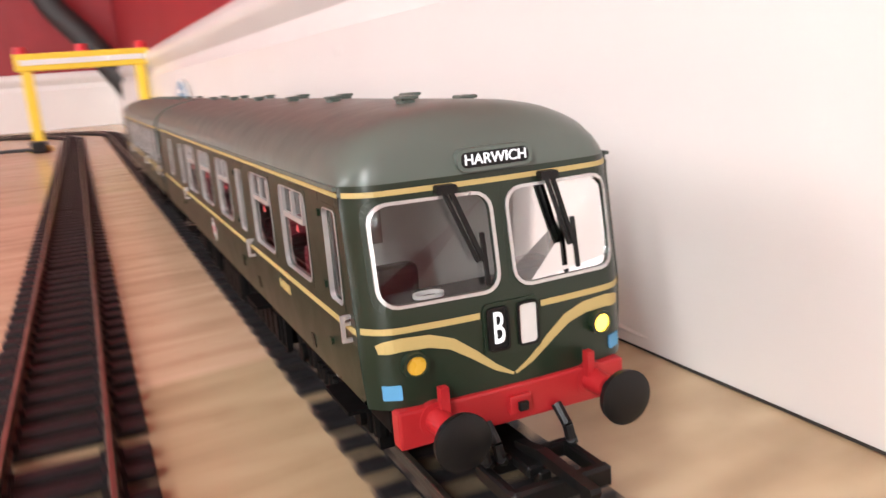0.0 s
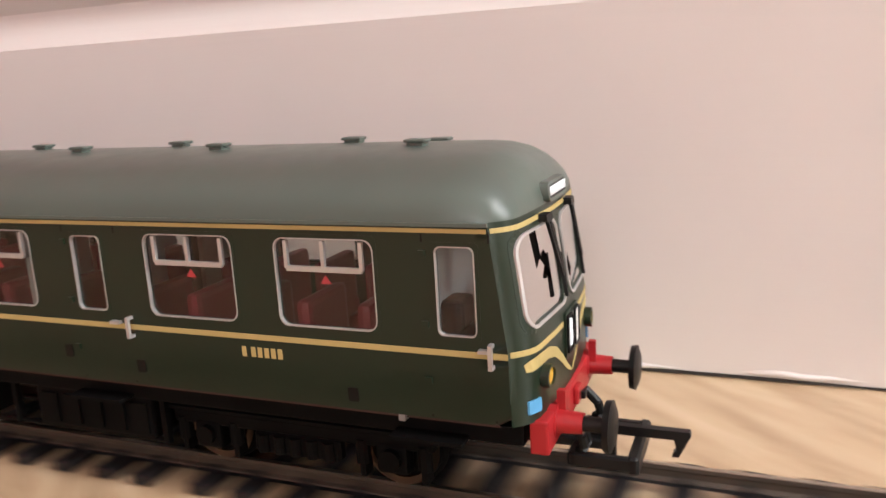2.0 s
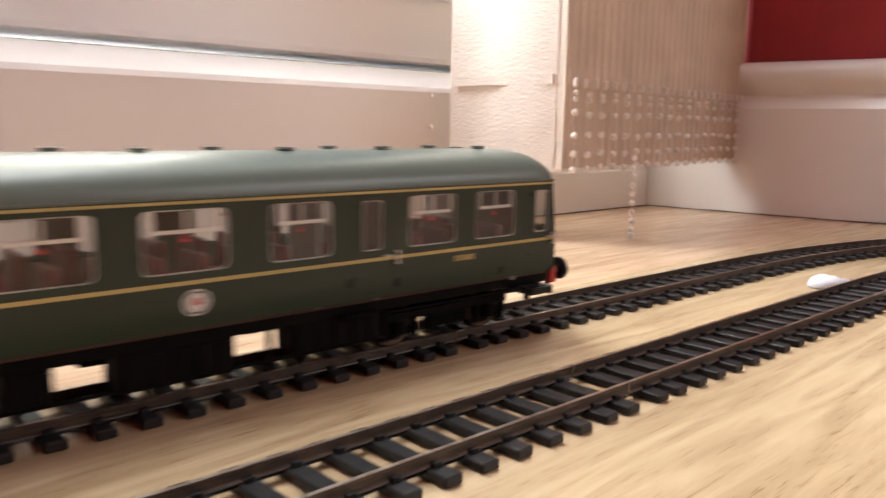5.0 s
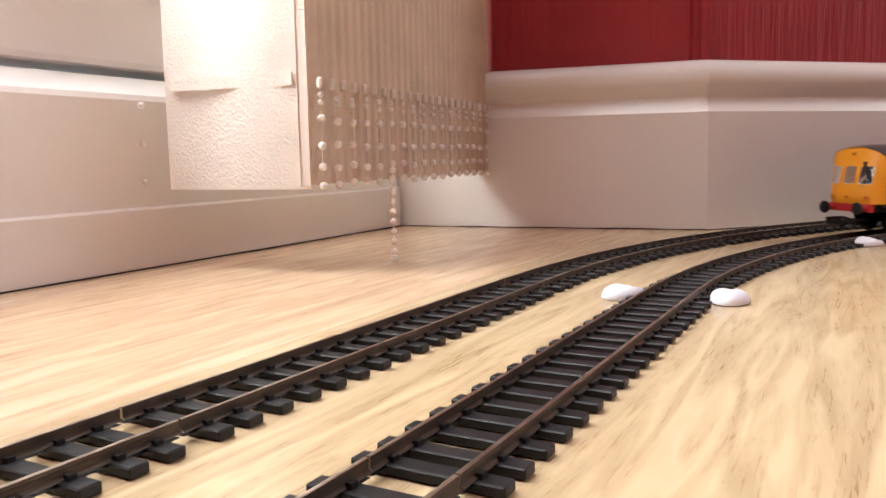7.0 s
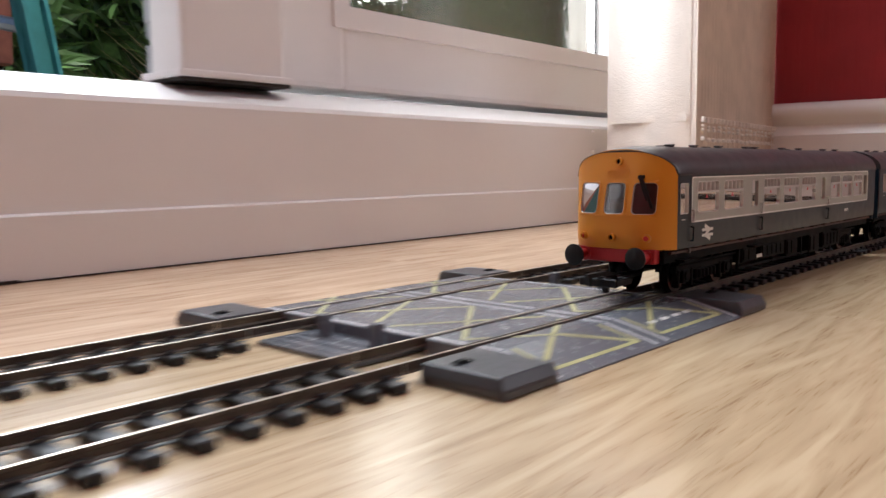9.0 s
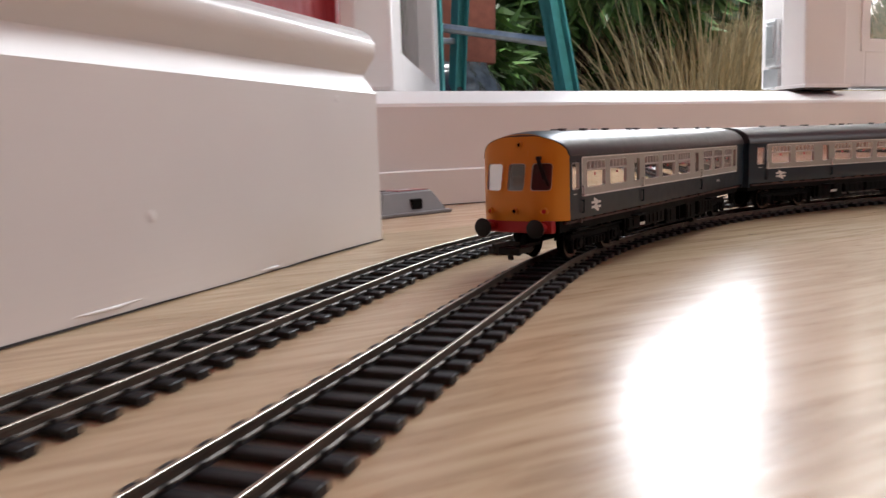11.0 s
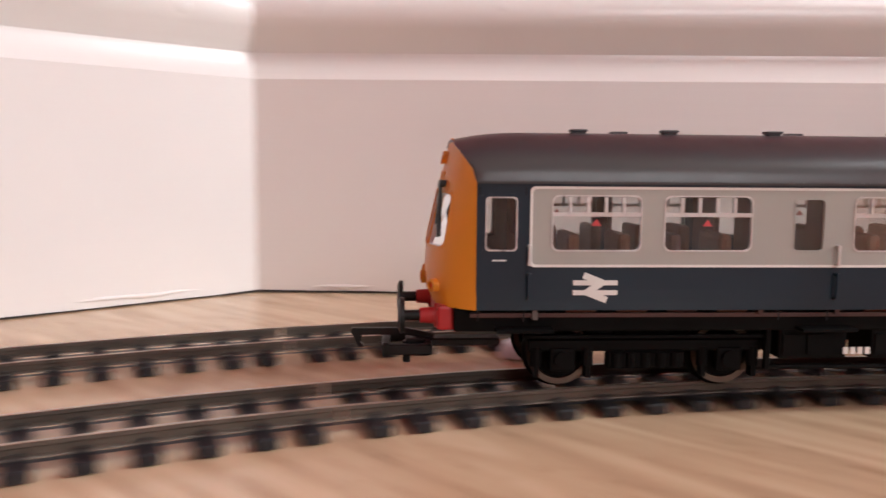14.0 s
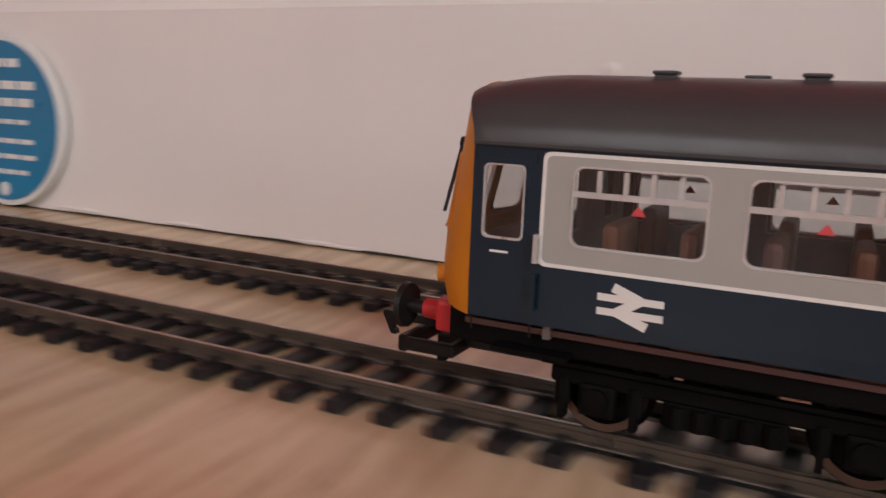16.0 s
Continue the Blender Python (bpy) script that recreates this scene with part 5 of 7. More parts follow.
def blue_car(front):
    global CANT, TOP, HW, LIFT
    CANT, TOP, HW, LIFT = 41.2, 51.3, 18.9, 0.0
    SOLE_TOP[0] = 17.2
    root = new("model_railcar")
    tagged(root, "blue and grey diesel railcar model with yellow end" if front else "blue and grey trailing railcar model", "model train", "blue train")
    big = [(-38.4, -21.2), (-60.0, -42.8), (-97.4, -80.2), (-119.0, -101.8), (-140.6, -123.4), (-176, -162), (-194, -180), (-212, -198)]
    small = [(-14.6, -8.6), (-74.4, -68.2), (-154, -148), (-220.5, -215)]
    Z0, Z1 = 28.4, 39.0
    holes = [(a, b, Z0, Z1) for a, b in big] + [(a, b, Z0, Z1 - 0.4) for a, b in small]
    bm = bmesh.new()
    rows = sorted({17.0, 19, 21, Z0, Z1 - 0.4, Z1, CANT + 0.4})
    for sg in (1, -1):
        panel(bm, side_map(sg), cuts(-CAR_LEN, -6.9 if front else -1.5, holes, 0), rows, holes)
    box(bm, -CAR_LEN * MM, (-CAR_LEN + 1.2) * MM, -18.4 * MM, 18.4 * MM, SILL * MM, (CANT + 0.2) * MM)
    if not front:
        box(bm, -2.7 * MM, -1.5 * MM, -18.4 * MM, 18.4 * MM, SILL * MM, (CANT + 0.2) * MM)
    part("body", bm, M_BLUECAR, root, "dark rail-blue painted body shell")
    smooth(part("roof", roof_mesh(blue_drop if front else (lambda u: (1.0, 1.0)), CAR_LEN, 0.0 if front else 1.6), M_DARKROOF, root, "dark grey arched roof"), 40)
    bm = bmesh.new()
    for sg in (1, -1):
        strip(bm, side_map(sg), [(-CAR_LEN, CANT + 0.15), (-7.0, CANT + 0.15)], 0.5, 0, 0.5)
    part("gutter", bm, M_DARKROOF, root)
    v0 = part("roof_vent", vent(root, 0, 0), M_DARKROOF, root)
    v0.matrix_basis = pose(-29 * MM, 4.6 * MM, (TOP - 0.35) * MM)
    for i, u in enumerate((-40, -48, -70, -79, -97, -106, -128, -138, -160, -170, -195, -214)):
        share("roof_vent", v0, root, pose(u * MM, (4.6 if i % 3 else -4.6) * MM, (TOP - 0.35) * MM))
    for sg in (1, -1):
        S = side_map(sg)
        # grey band between the windows, in pieces round the openings
        bm = bmesh.new()
        pc = cuts(-222, -17.2, [h for h in holes if h[1] < -17.2], 0)
        pr = sorted({25.6, Z0, Z1 - 0.4, Z1, 40.4})
        panel(bm, lambda a, b, d: S(a, b, 0.06), pc, pr, holes)
        band = part("grey_band", bm, M_GREYPANEL, root, "pale grey window band edged in white")
        bm = bmesh.new()
        plate(bm, S, rrect(-119.6, 33.0, 205.2, 15.3, 1.0), 0, 0.14, rrect(-119.6, 33.0, 204.2, 14.3, 0.8))
        part("white_edge", bm, M_WHITELINE, band)
        for a, b in big:
            side_window(root, S, a, b, Z0, Z1, M_SILVER, 2, 1.3, M_GREYPANEL)
        for a, b in small:
            side_window(root, S, a, b, Z0, Z1 - 0.4, M_GREYPANEL if a < -30 else M_SILVER, 0, 0.8, M_BLUECAR if a > -30 else M_GREYPANEL)
        for a, b in ((-16.2, -7.4), (-76.2, -66.4), (-156, -146)):
            door_lines(root, S, a, b)
        for u in (-16.9, -77.0, -156.8):
            handrail(root, S, u, 26.0, 29.4)
            handrail(root, S, u, 19.4, 24.0, M_BLUECAR)
        # two plain bars and a zigzag, in white
        bm = bmesh.new()
        f = -1 if sg > 0 else 1
        cx, cz = -29.8, 21.4
        for z in (cz + 0.95, cz - 0.95):
            strip(bm, S, [(cx - 4.3, z), (cx + 4.3, z)], 0.95, 0, 0.07)
        strip(bm, S, [(cx - f * 2.3, cz + 2.4), (cx + f * 1.4, cz + 0.95)], 1.25, 0, 0.09)
        strip(bm, S, [(cx + f * 1.4, cz + 1.1), (cx - f * 1.6, cz - 0.9)], 1.3, 0, 0.11)
        strip(bm, S, [(cx - f * 1.6, cz - 0.9), (cx + f * 2.3, cz - 2.4)], 1.25, 0, 0.09)
        part("white_emblem", bm, M_WHITELINE, root, "white double-bar emblem")
        bm = bmesh.new()
        strip(bm, S, [(-12.6, 26.6), (-9.9, 26.6)], 0.3, 0, 0.06)
        part("door_mark", bm, M_WHITELINE, root)
        bm = bmesh.new()
        for k in range(5):
            x = -190 + k * 1.3
            strip(bm, S, [(x - 0.4, 22), (x + 0.4, 22)], 1.3, 0, 0.05)
        part("number_bars", bm, M_WHITELINE, root)
        bm = bmesh.new()
        for k in range(4):
            x = -86 + k * 1.5
            box(bm, (x - 0.5) * MM, (x + 0.5) * MM, sg * 16.45 * MM - 0.0001, sg * 16.45 * MM + 0.0001, 7.6 * MM, 9.0 * MM)
        part("stencil_bars", bm, M_WHITELINE, root)
    interior(root, [M_SEATBROWN, M_SEATBROWN, M_INTDARK], CAR_LEN, M_INTDARK, (-63, -78.5, -143.5, -159), ((-79, -62), (-160, -142)))
    underframe(root, 21 if front else 22, 0.16)
    bogie(root, -42, M_FRAME)
    bogie(root, -194, M_FRAME)
    if not front:
        return root
    N = yellow_nose
    bm = bmesh.new()
    wz0, wz1 = 28.4, 39.2
    ws = [(-14.4, -6.2), (-3.9, 3.9), (6.2, 14.4)]
    nh = [(a, b, wz0, wz1) for a, b in ws]
    vs = [-HW, -18.5, -17.8, -16.8, -15.6, -14.4, -10.5, -6.2, -3.9, 0, 3.9, 6.2, 10.5, 14.4, 15.6, 16.8, 17.8, 18.5, HW]
    zs = [17.0, 18.5, 20, 21.5, 24.5, wz0, 32, 36, wz1, 40.5, 42.0, 43.6, 45.4, 47.2]

    def arch(v, z):
        if z <= 40.5:
            return z
        top = CANT + 0.1 + (TOP - 1.3 - CANT) * max(1 - (abs(v) / (HW + 0.1)) ** 2.1, 0.0) ** 0.55
        return 40.5 + (max(top, 40.6) - 40.5) * (z - 40.5) / 6.7
    panel(bm, N, vs, zs, nh, fz=arch)
    bmesh.ops.recalc_face_normals(bm, faces=bm.faces[:])
    smooth(part("cab_front", bm, M_YELLOW, root, "warning-yellow cab front with three windows"), 50)
    for a, b in ws:
        cv = (a + b) / 2
        bm = bmesh.new()
        plate(bm, N, rrect(cv, 33.8, b - a + 1.4, 12.0, 0.7), -0.5, 0.04, rrect(cv, 33.8, b - a - 0.2, 10.6, 1.5))
        win = part("window", bm, M_YELLOW, root)
        bm = bmesh.new()
        plate(bm, N, rrect(cv, 33.8, b - a + 0.5, 11.2, 1.7), -0.4, 0.3, rrect(cv, 33.8, b - a - 0.4, 10.3, 1.4))
        part("window_frame", bm, M_YELLOW, win)
        bm = bmesh.new()
        plate(bm, N, rrect(cv, 33.8, b - a - 0.3, 10.4, 1.4), -0.45, 0.12, rrect(cv, 33.8, b - a - 0.75, 9.95, 1.2))
        part("window_seal", bm, M_SILVER, win, "thin grey window rim")
        bm = bmesh.new()
        plate(bm, N, rrect(cv, 33.8, b - a, 10.8, 1.5), -0.4, -0.35)
        p = part("pane", bm, M_GLASS, win)
        p.visible_shadow = False
    bm = bmesh.new()
    strip(bm, N, [(-9.2, 40.6), (-13.2, 30.6)], 0.7, 0.7, 1.3)
    strip(bm, N, [(-8.6, 40.4), (-11.6, 33.0)], 0.6, 0.7, 1.2)
    plate(bm, N, rrect(-9.0, 40.8, 1.8, 1.4, 0.5), 0, 1.4)
    part("wiper", bm, M_BLACK, root)
    for lv, lz in ((0, 46.0), (11.4, 20.9), (0, 20.9), (-11.9, 20.9)):
        bm = bmesh.new()
        plate(bm, N, rrect(lv, lz, 2.7, 2.7, 1.35, 6), -0.3, 1.1, rrect(lv, lz, 1.7, 1.7, 0.85, 6))
        hl = part("marker_light", bm, M_YELLOW, root)
        bm = bmesh.new()
        plate(bm, N, rrect(lv, lz, 1.8, 1.8, 0.9, 6), 0, 0.35)
        part("lens", bm, M_TOYRED if abs(lv) > 1 else M_FRAME, hl, "dark red lens" if abs(lv) > 1 else "black lens")
    bm = bmesh.new()
    plate(bm, N, rrect(0, 42.4, 8.4, 2.0, 0.4), 0, 0.25, rrect(0, 42.4, 7.6, 1.2, 0.3))
    part("blind_box", bm, M_YELLOW, root)
    bm = bmesh.new()
    box(bm, -3.4 * MM, 0.2 * MM, -14.8 * MM, 14.8 * MM, 12.4 * MM, 17.2 * MM, 0.0006)
    bb = part("buffer_beam", bm, M_RED, root, "dark red buffer beam")
    for s in (-1, 1):
        buffer(root, s, 3.4, 14.8)
    coupling(root, 7.8)
    bm = bmesh.new()
    box(bm, -12 * MM, -4.0 * MM, -13.0 * MM, 13.0 * MM, 24.0 * MM, 27.2 * MM, 0.0006)
    part("cab_desk", bm, M_INTDARK, root)
    bm = bmesh.new()
    for y0, y1, z0, z1 in ((-18, -13.5, 15, 41), (-6, 6, 15, 41), (13.5, 18, 15, 41), (-13.5, -6, 15, 29), (6, 13.5, 15, 29), (-13.5, -6, 38, 41), (6, 13.5, 38, 41)):
        box(bm, -19 * MM, -18 * MM, y0 * MM, y1 * MM, z0 * MM, z1 * MM)
    part("cab_wall", bm, M_CABWALL, root, "dull brown cab wall with two windows")
    return root


green_front = green_car(True)
green_rear = green_car(False)
blue_front = blue_car(True)
blue_rear = blue_car(False)

# ---- set track, in sections ----
SLEEPER = None


def rail_bm(path, off):
    """A rail with head, web and foot, swept along the path."""
    prof = [(-1.05, 2.35), (-0.95, 2.62), (-0.45, 2.95), (-0.45, 3.95), (-0.55, 4.25), (-0.5, 4.9), (-0.35, 5.0), (0.35, 5.0), (0.5, 4.9), (0.55, 4.25), (0.45, 3.95), (0.45, 2.95), (0.95, 2.62), (1.05, 2.35)]
    bm = bmesh.new()
    rings = []
    for p, h in path:
        n = v2(-math.sin(h), math.cos(h))
        rings.append([bm.verts.new((*(p + n * (off + a * MM)), b * MM)) for a, b in prof])
    for r0, r1 in zip(rings, rings[1:]):
        for i in range(len(prof)):
            f = bm.faces.new((r0[i], r1[i], r1[(i + 1) % len(prof)], r0[(i + 1) % len(prof)]))
            f.material_index = 0 if 5 <= i <= 7 else 1
    bm.faces.new(rings[0])
    bm.faces.new(rings[-1][::-1])
    bmesh.ops.recalc_face_normals(bm, faces=bm.faces[:])
    return bm


def track_section(s0, s1, off, bare=False):
    global SLEEPER
    root = tagged(new("track_section"), "black plastic set-track with nickel rails" if not bare else "rails laid in the level crossing", "model track", "outer track" if off < 0.01 else "inner track")
    n = max(int((s1 - s0) / 0.028), 2)
    pts = [on_track(s0 + 0.0003 + (s1 - s0 - 0.0006) * i / n, off) for i in range(n + 1)]
    for side in (1, -1):
        part("rail", rail_bm(pts, side * HALF_GAUGE), [M_RAIL, M_RAILSIDE], root, "nickel-silver rail with brown sides")
    if bare:
        return
    k = int(round((s1 - s0) / 0.0098))
    for i in range(k):
        s = s0 + (s1 - s0) * (i + 0.5) / k
        if i in (0, k - 1):
            s += 0.0014 * (1 if i == 0 else -1)
        p, h = on_track(s, off)
        m = Matrix.LocRotScale((p.x, p.y, 0), Euler((0, 0, h)), None)
        if SLEEPER is None:
            bm = bmesh.new()
            box(bm, -0.0022, 0.0022, -0.0148, 0.0148, 0.0002, 0.0023, 0.0003, seg=1)
            for sy in (1, -1):
                for q in (1, -1):
                    y = sy * HALF_GAUGE + q * 0.00125
                    box(bm, -0.0009, 0.0009, y - 0.0006, y + 0.0006, 0.0022, 0.0033)
            SLEEPER = part("sleeper", bm, M_SLEEPER, root)
            SLEEPER.matrix_basis = m
        else:
            share("sleeper", SLEEPER, root, m)
    bm = bmesh.new()
    for sy in (1, -1):
        a = [(p + v2(-math.sin(h), math.cos(h)) * (sy * HALF_GAUGE - 0.0009), p + v2(-math.sin(h), math.cos(h)) * (sy * HALF_GAUGE + 0.0009)) for p, h in pts]
        for (a0, a1), (b0, b1) in zip(a[:-1], a[1:]):
            bm.faces.new([bm.verts.new((*q, 0.0016)) for q in (a0, b0, b1, a1)])
    part("web", bm, M_SLEEPER, root)


FAR_END = -1.264
FAR_RADIUS = 0.42


def far_curve(off):
    """The two tracks turn along the far wall, in four short sections each."""
    p0, h = on_track(FAR_END, 0.0)
    t, q = v2(math.cos(h), math.sin(h)), v2(math.sin(h), -math.cos(h))
    c, r = p0 + q * FAR_RADIUS, FAR_RADIUS - off

    def at(a):
        d = q * math.sin(a) - t * math.cos(a)
        return c - q * (r * math.cos(a)) - t * (r * math.sin(a)), math.atan2(d.y, d.x)
    for k in range(4):
        root = tagged(new("track_section"), "black plastic curved set-track with nickel rails", "model track", "outer track" if off < 0.01 else "inner track")
        a0, a1 = radians(22.5 * k), radians(22.5 * (k + 1))
        pts = [at(a0 + (a1 - a0) * (0.002 + 0.996 * i / 8)) for i in range(9)]
        for side in (1, -1):
            part("rail", rail_bm(pts, side * HALF_GAUGE), [M_RAIL, M_RAILSIDE], root, "nickel-silver rail with brown sides")
        n = int(round((a1 - a0) * r / 0.0098))
        for i in range(n):
            p, g = at(a0 + (a1 - a0) * (i + 0.5) / n)
            share("sleeper", SLEEPER, root, Matrix.LocRotScale((p.x, p.y, 0), Euler((0, 0, g)), None))


def lay_tracks():
    for off in (0.0, SPACING):
        arc = [sum(math.radians(a) * (R - off) + m for R, a, m in TRACK["bends"][:k]) for k in range(4)]
        b1 = radians(TRACK["bends"][0][1]) * (TRACK["bends"][0][0] - off)
        cross0 = cross_range(off)
        marks = [FAR_END + 0.168 * i for i in range(7)] + [-0.084]
        marks += [0.0, b1 / 2, b1]
        L = TRACK["bends"][0][2]
        marks += [b1 + L * i / 4 for i in range(1, 5)]
        b2 = radians(TRACK["bends"][1][1]) * (TRACK["bends"][1][0] - off)
        s2 = b1 + L
        marks += [s2 + b2 / 2, s2 + b2]
        s3 = s2 + b2
        marks += [cross0[0], cross0[1]]
        L3 = TRACK["bends"][1][2]
        marks += [(cross0[1] + s3 + L3) / 2, s3 + L3]
        b3 = radians(TRACK["bends"][2][1]) * (TRACK["bends"][2][0] - off)
        marks += [s3 + L3 + b3 * i / 4 for i in range(1, 5)]
        marks += [s3 + L3 + b3 + 0.168 * i for i in range(1, 4)]
        marks = sorted(set(round(m, 5) for m in marks))
        for a, b in zip(marks, marks[1:]):
            if b - a < 0.02:
                continue
            track_section(a, b, off, bare=abs(a - cross0[0]) < 1e-3)


CROSS_MID = door_pt(1.430, -0.221, 0).xy


def cross_range(off):
    """Where the crossing lies on a track."""
    best = min((((on_track(s, off)[0] - CROSS_MID).length, s) for s in [1.3 + 0.001 * i for i in range(900)]))
    return best[1] - 0.0755, best[1] + 0.0755


def build_crossing():
    """A double-track level crossing: deck, ramps, corner blocks, road markings."""
    p, h = on_track(sum(cross_range(0.0)) / 2, 0.0)
    q, _ = on_track(sum(cross_range(SPACING)) / 2, SPACING)
    c = (p + q) / 2
    root = tagged(new("level_crossing"), "dark grey plastic double-track level crossing with yellow box markings", "level crossing")
    root.matrix_basis = Matrix.LocRotScale((c.x, c.y, 0), Euler((0, 0, h)), None)
    g = (q - p).length / 2 / MM
    # road deck in panels between and beside the rails; the road runs across (y)
    X0, X1 = -52.0, 52.0
    zt = 4.7
    spans = [(-g + 10, g - 10, "deck"), (-g - 7.0, -g + 7.0, "deck"), (g - 7.0, g + 7.0, "deck"), (-g - 17.5, -g - 9.8, "deck"), (g + 9.8, g + 17.5, "deck")]
    for y0, y1, nm in spans:
        bm = bmesh.new()
        box(bm, X0 * MM, X1 * MM, y0 * MM, y1 * MM, 0.4 * MM, zt * MM, 0.0005)
        part(nm, bm, M_DECK, root)
    for sy in (-1, 1):
        bm = bmesh.new()
        ys = [sy * (g + 17.6), sy * (g + 36.0)]
        vs = [bm.verts.new((x * MM, y * MM, z * MM)) for x in (X0, X1) for y, z in ((ys[0], zt), (ys[1], 0.5), (ys[1], 0.0002), (ys[0], 0.0002))]
        for f in ((0, 1, 5, 4), (1, 2, 6, 5), (0, 3, 2, 1), (4, 5, 6, 7), (0, 4, 7, 3)):
            bm.faces.new([vs[i] for i in f])
        bmesh.ops.recalc_face_normals(bm, faces=bm.faces[:])
        part("ramp", bm, M_DECK, root)
    for sx in (-1, 1):
        bm = bmesh.new()
        x0, x1 = sorted((sx * 52.3, sx * 73))
        box(bm, x0 * MM, x1 * MM, (-g + 10.2) * MM, (g - 10.2) * MM, 0.3 * MM, 1.5 * MM, 0.0003)
        for k in range(4):
            x = sx * (54 + k * 5.5)
            box(bm, (x - 0.4) * MM, (x + 0.4) * MM, (-g + 14) * MM, (g - 14) * MM, 1.4 * MM, 1.8 * MM)
        part("base_plate", bm, M_DECK, root)
        for y in (-12, 10):
            bm = bmesh.new()
            xx = sx * 58
            box(bm, (xx - 1.6) * MM, (xx + 1.6) * MM, (y - 1.6) * MM, (y + 1.6) * MM, 1.4 * MM, 8.2 * MM, 0.0004)
            part("peg", bm, M_DECK, root)
        for sy in (-1, 1):
            bm = bmesh.new()
            y0, y1 = sorted((sy * (g + 11.5), sy * (g + 36)))
            lo = [(x0, y0), (x1, y0), (x1, y1), (x0, y1)]
            hi = [(x + (1.0 if x == x0 else -1.0) * (1 if (x == x1) == (sx > 0) else 0.1), y + (1.4 if y == y0 else -1.4) * (1 if (y == y1) == (sy > 0) else 0.1)) for x, y in lo]
            A = [bm.verts.new((x * MM, y * MM, 0.2 * MM)) for x, y in lo]
            Q = [bm.verts.new((x * MM, y * MM, 2.2 * MM)) for x, y in lo]
            B = [bm.verts.new((x * MM, y * MM, 5.0 * MM)) for x, y in hi]
            for r0, r1 in ((A, Q), (Q, B)):
                for i in range(4):
                    bm.faces.new((r0[i], r0[(i + 1) % 4], r1[(i + 1) % 4], r1[i]))
            bm.faces.new(A[::-1])
            bm.faces.new(B)
            bmesh.ops.bevel(bm, geom=bm.edges[:], offset=0.0003, segments=1, affect="EDGES")
            bmesh.ops.recalc_face_normals(bm, faces=bm.faces[:])
            blk = part("gate_block", bm, M_BLOCK, root)
            bm = bmesh.new()
            xm = (x0 + x1) / 2 + sx * 4
            box(bm, (xm - 2.6) * MM, (xm + 2.6) * MM, sy * (g + 19) * MM - 0.0012, sy * (g + 19) * MM + 0.0012, 4.99 * MM, 5.4 * MM, 0.0002, seg=1)
            box(bm, (xm - 1.4) * MM, (xm + 1.4) * MM, sy * (g + 19) * MM - 0.0008, sy * (g + 19) * MM + 0.0008, 5.39 * MM, 5.7 * MM)
            part("gate_socket", bm, M_FRAME, blk)
    # guard strips and raised check rails along the deck
    for yy in (-g, g):
        for q in (-7.0, 7.0):
            bm = bmesh.new()
            box(bm, X0 * MM, X1 * MM, (yy + q - 0.35) * MM, (yy + q + 0.35) * MM, 4.6 * MM, 5.0 * MM)
            part("check_rail", bm, M_RAILSIDE, root)
    flat = lambda x, y, d: Vector((x * MM, y * MM, (zt + d) * MM))

    def ramp_flat(x, y, d):
        k = max(0.0, (abs(y) - (g + 17.6)) / 18.4)
        return Vector((x * MM, y * MM, (zt - (zt - 0.5) * k + d) * MM))

    def mark(name, pts, w, mat, S=None):
        # cut where the rails run
        bm = bmesh.new()
        (xa, ya), (xb, yb) = pts
        n = 60
        run = []
        for i in range(n + 1):
            x, y = xa + (xb - xa) * i / n, ya + (yb - ya) * i / n
            if any(7.2 < abs(y - s * g) < 9.7 for s in (-1, 1)):
                if len(run) > 1:
                    strip(bm, ramp_flat, [run[0], run[-1]] if abs(run[-1][1]) < g + 17.5 and abs(run[0][1]) < g + 17.5 else run, w, 0.0, 0.05)
                run = []
            else:
                run.append((x, y))
        if len(run) > 1:
            strip(bm, ramp_flat, run, w, 0.0, 0.05)
        part(name, bm, mat, root)
    E = g + 31.0
    # each half of the deck carries its own printed box with a zigzag lattice
    for sx in (-1, 1):
        xa, xb = sx * 6.5, sx * 46.5
        for x in (xa, xb):
            for y0, y1 in ((-E, -g - 18.0), (g + 18.0, E)):
                mark("yellow_line", ((x, y0), (x, y1)), 1.2, M_HATCH)
        for y in (-E, E):
            mark("yellow_line", ((xa, y), (xb, y)), 1.3, M_HATCH)
        ys = [-E, -g - 2.0, -2.0, g - 4.0, E]
        for k in range(4):
            u, v = (xa, xb) if (k % 2) == (sx > 0) else (xb, xa)
            mark("yellow_line", ((u, ys[k]), (v, ys[k + 1])), 1.5, M_HATCH)
            mark("yellow_line", ((v, ys[k] + 3), (u, ys[k + 1] - 3)), 1.5, M_HATCH)
        for x in (sx * 3.1, sx * 50.2):
            mark("pale_edge", ((x, -g - 35.0), (x, g + 35.0)), 1.7, M_PALEPRINT)
    for sy in (-1, 1):
        for k in range(4):
            x = -sy * (13.5 + k * 7.6)
            mark("white_dash", ((x - 2.5, sy * (g + 24.5)), (x + 2.5, sy * (g + 24.5))), 1.5, M_WHITELINE)


lay_tracks()
far_curve(0.0)
far_curve(SPACING)
build_crossing()

# ---- small things on the floor ----


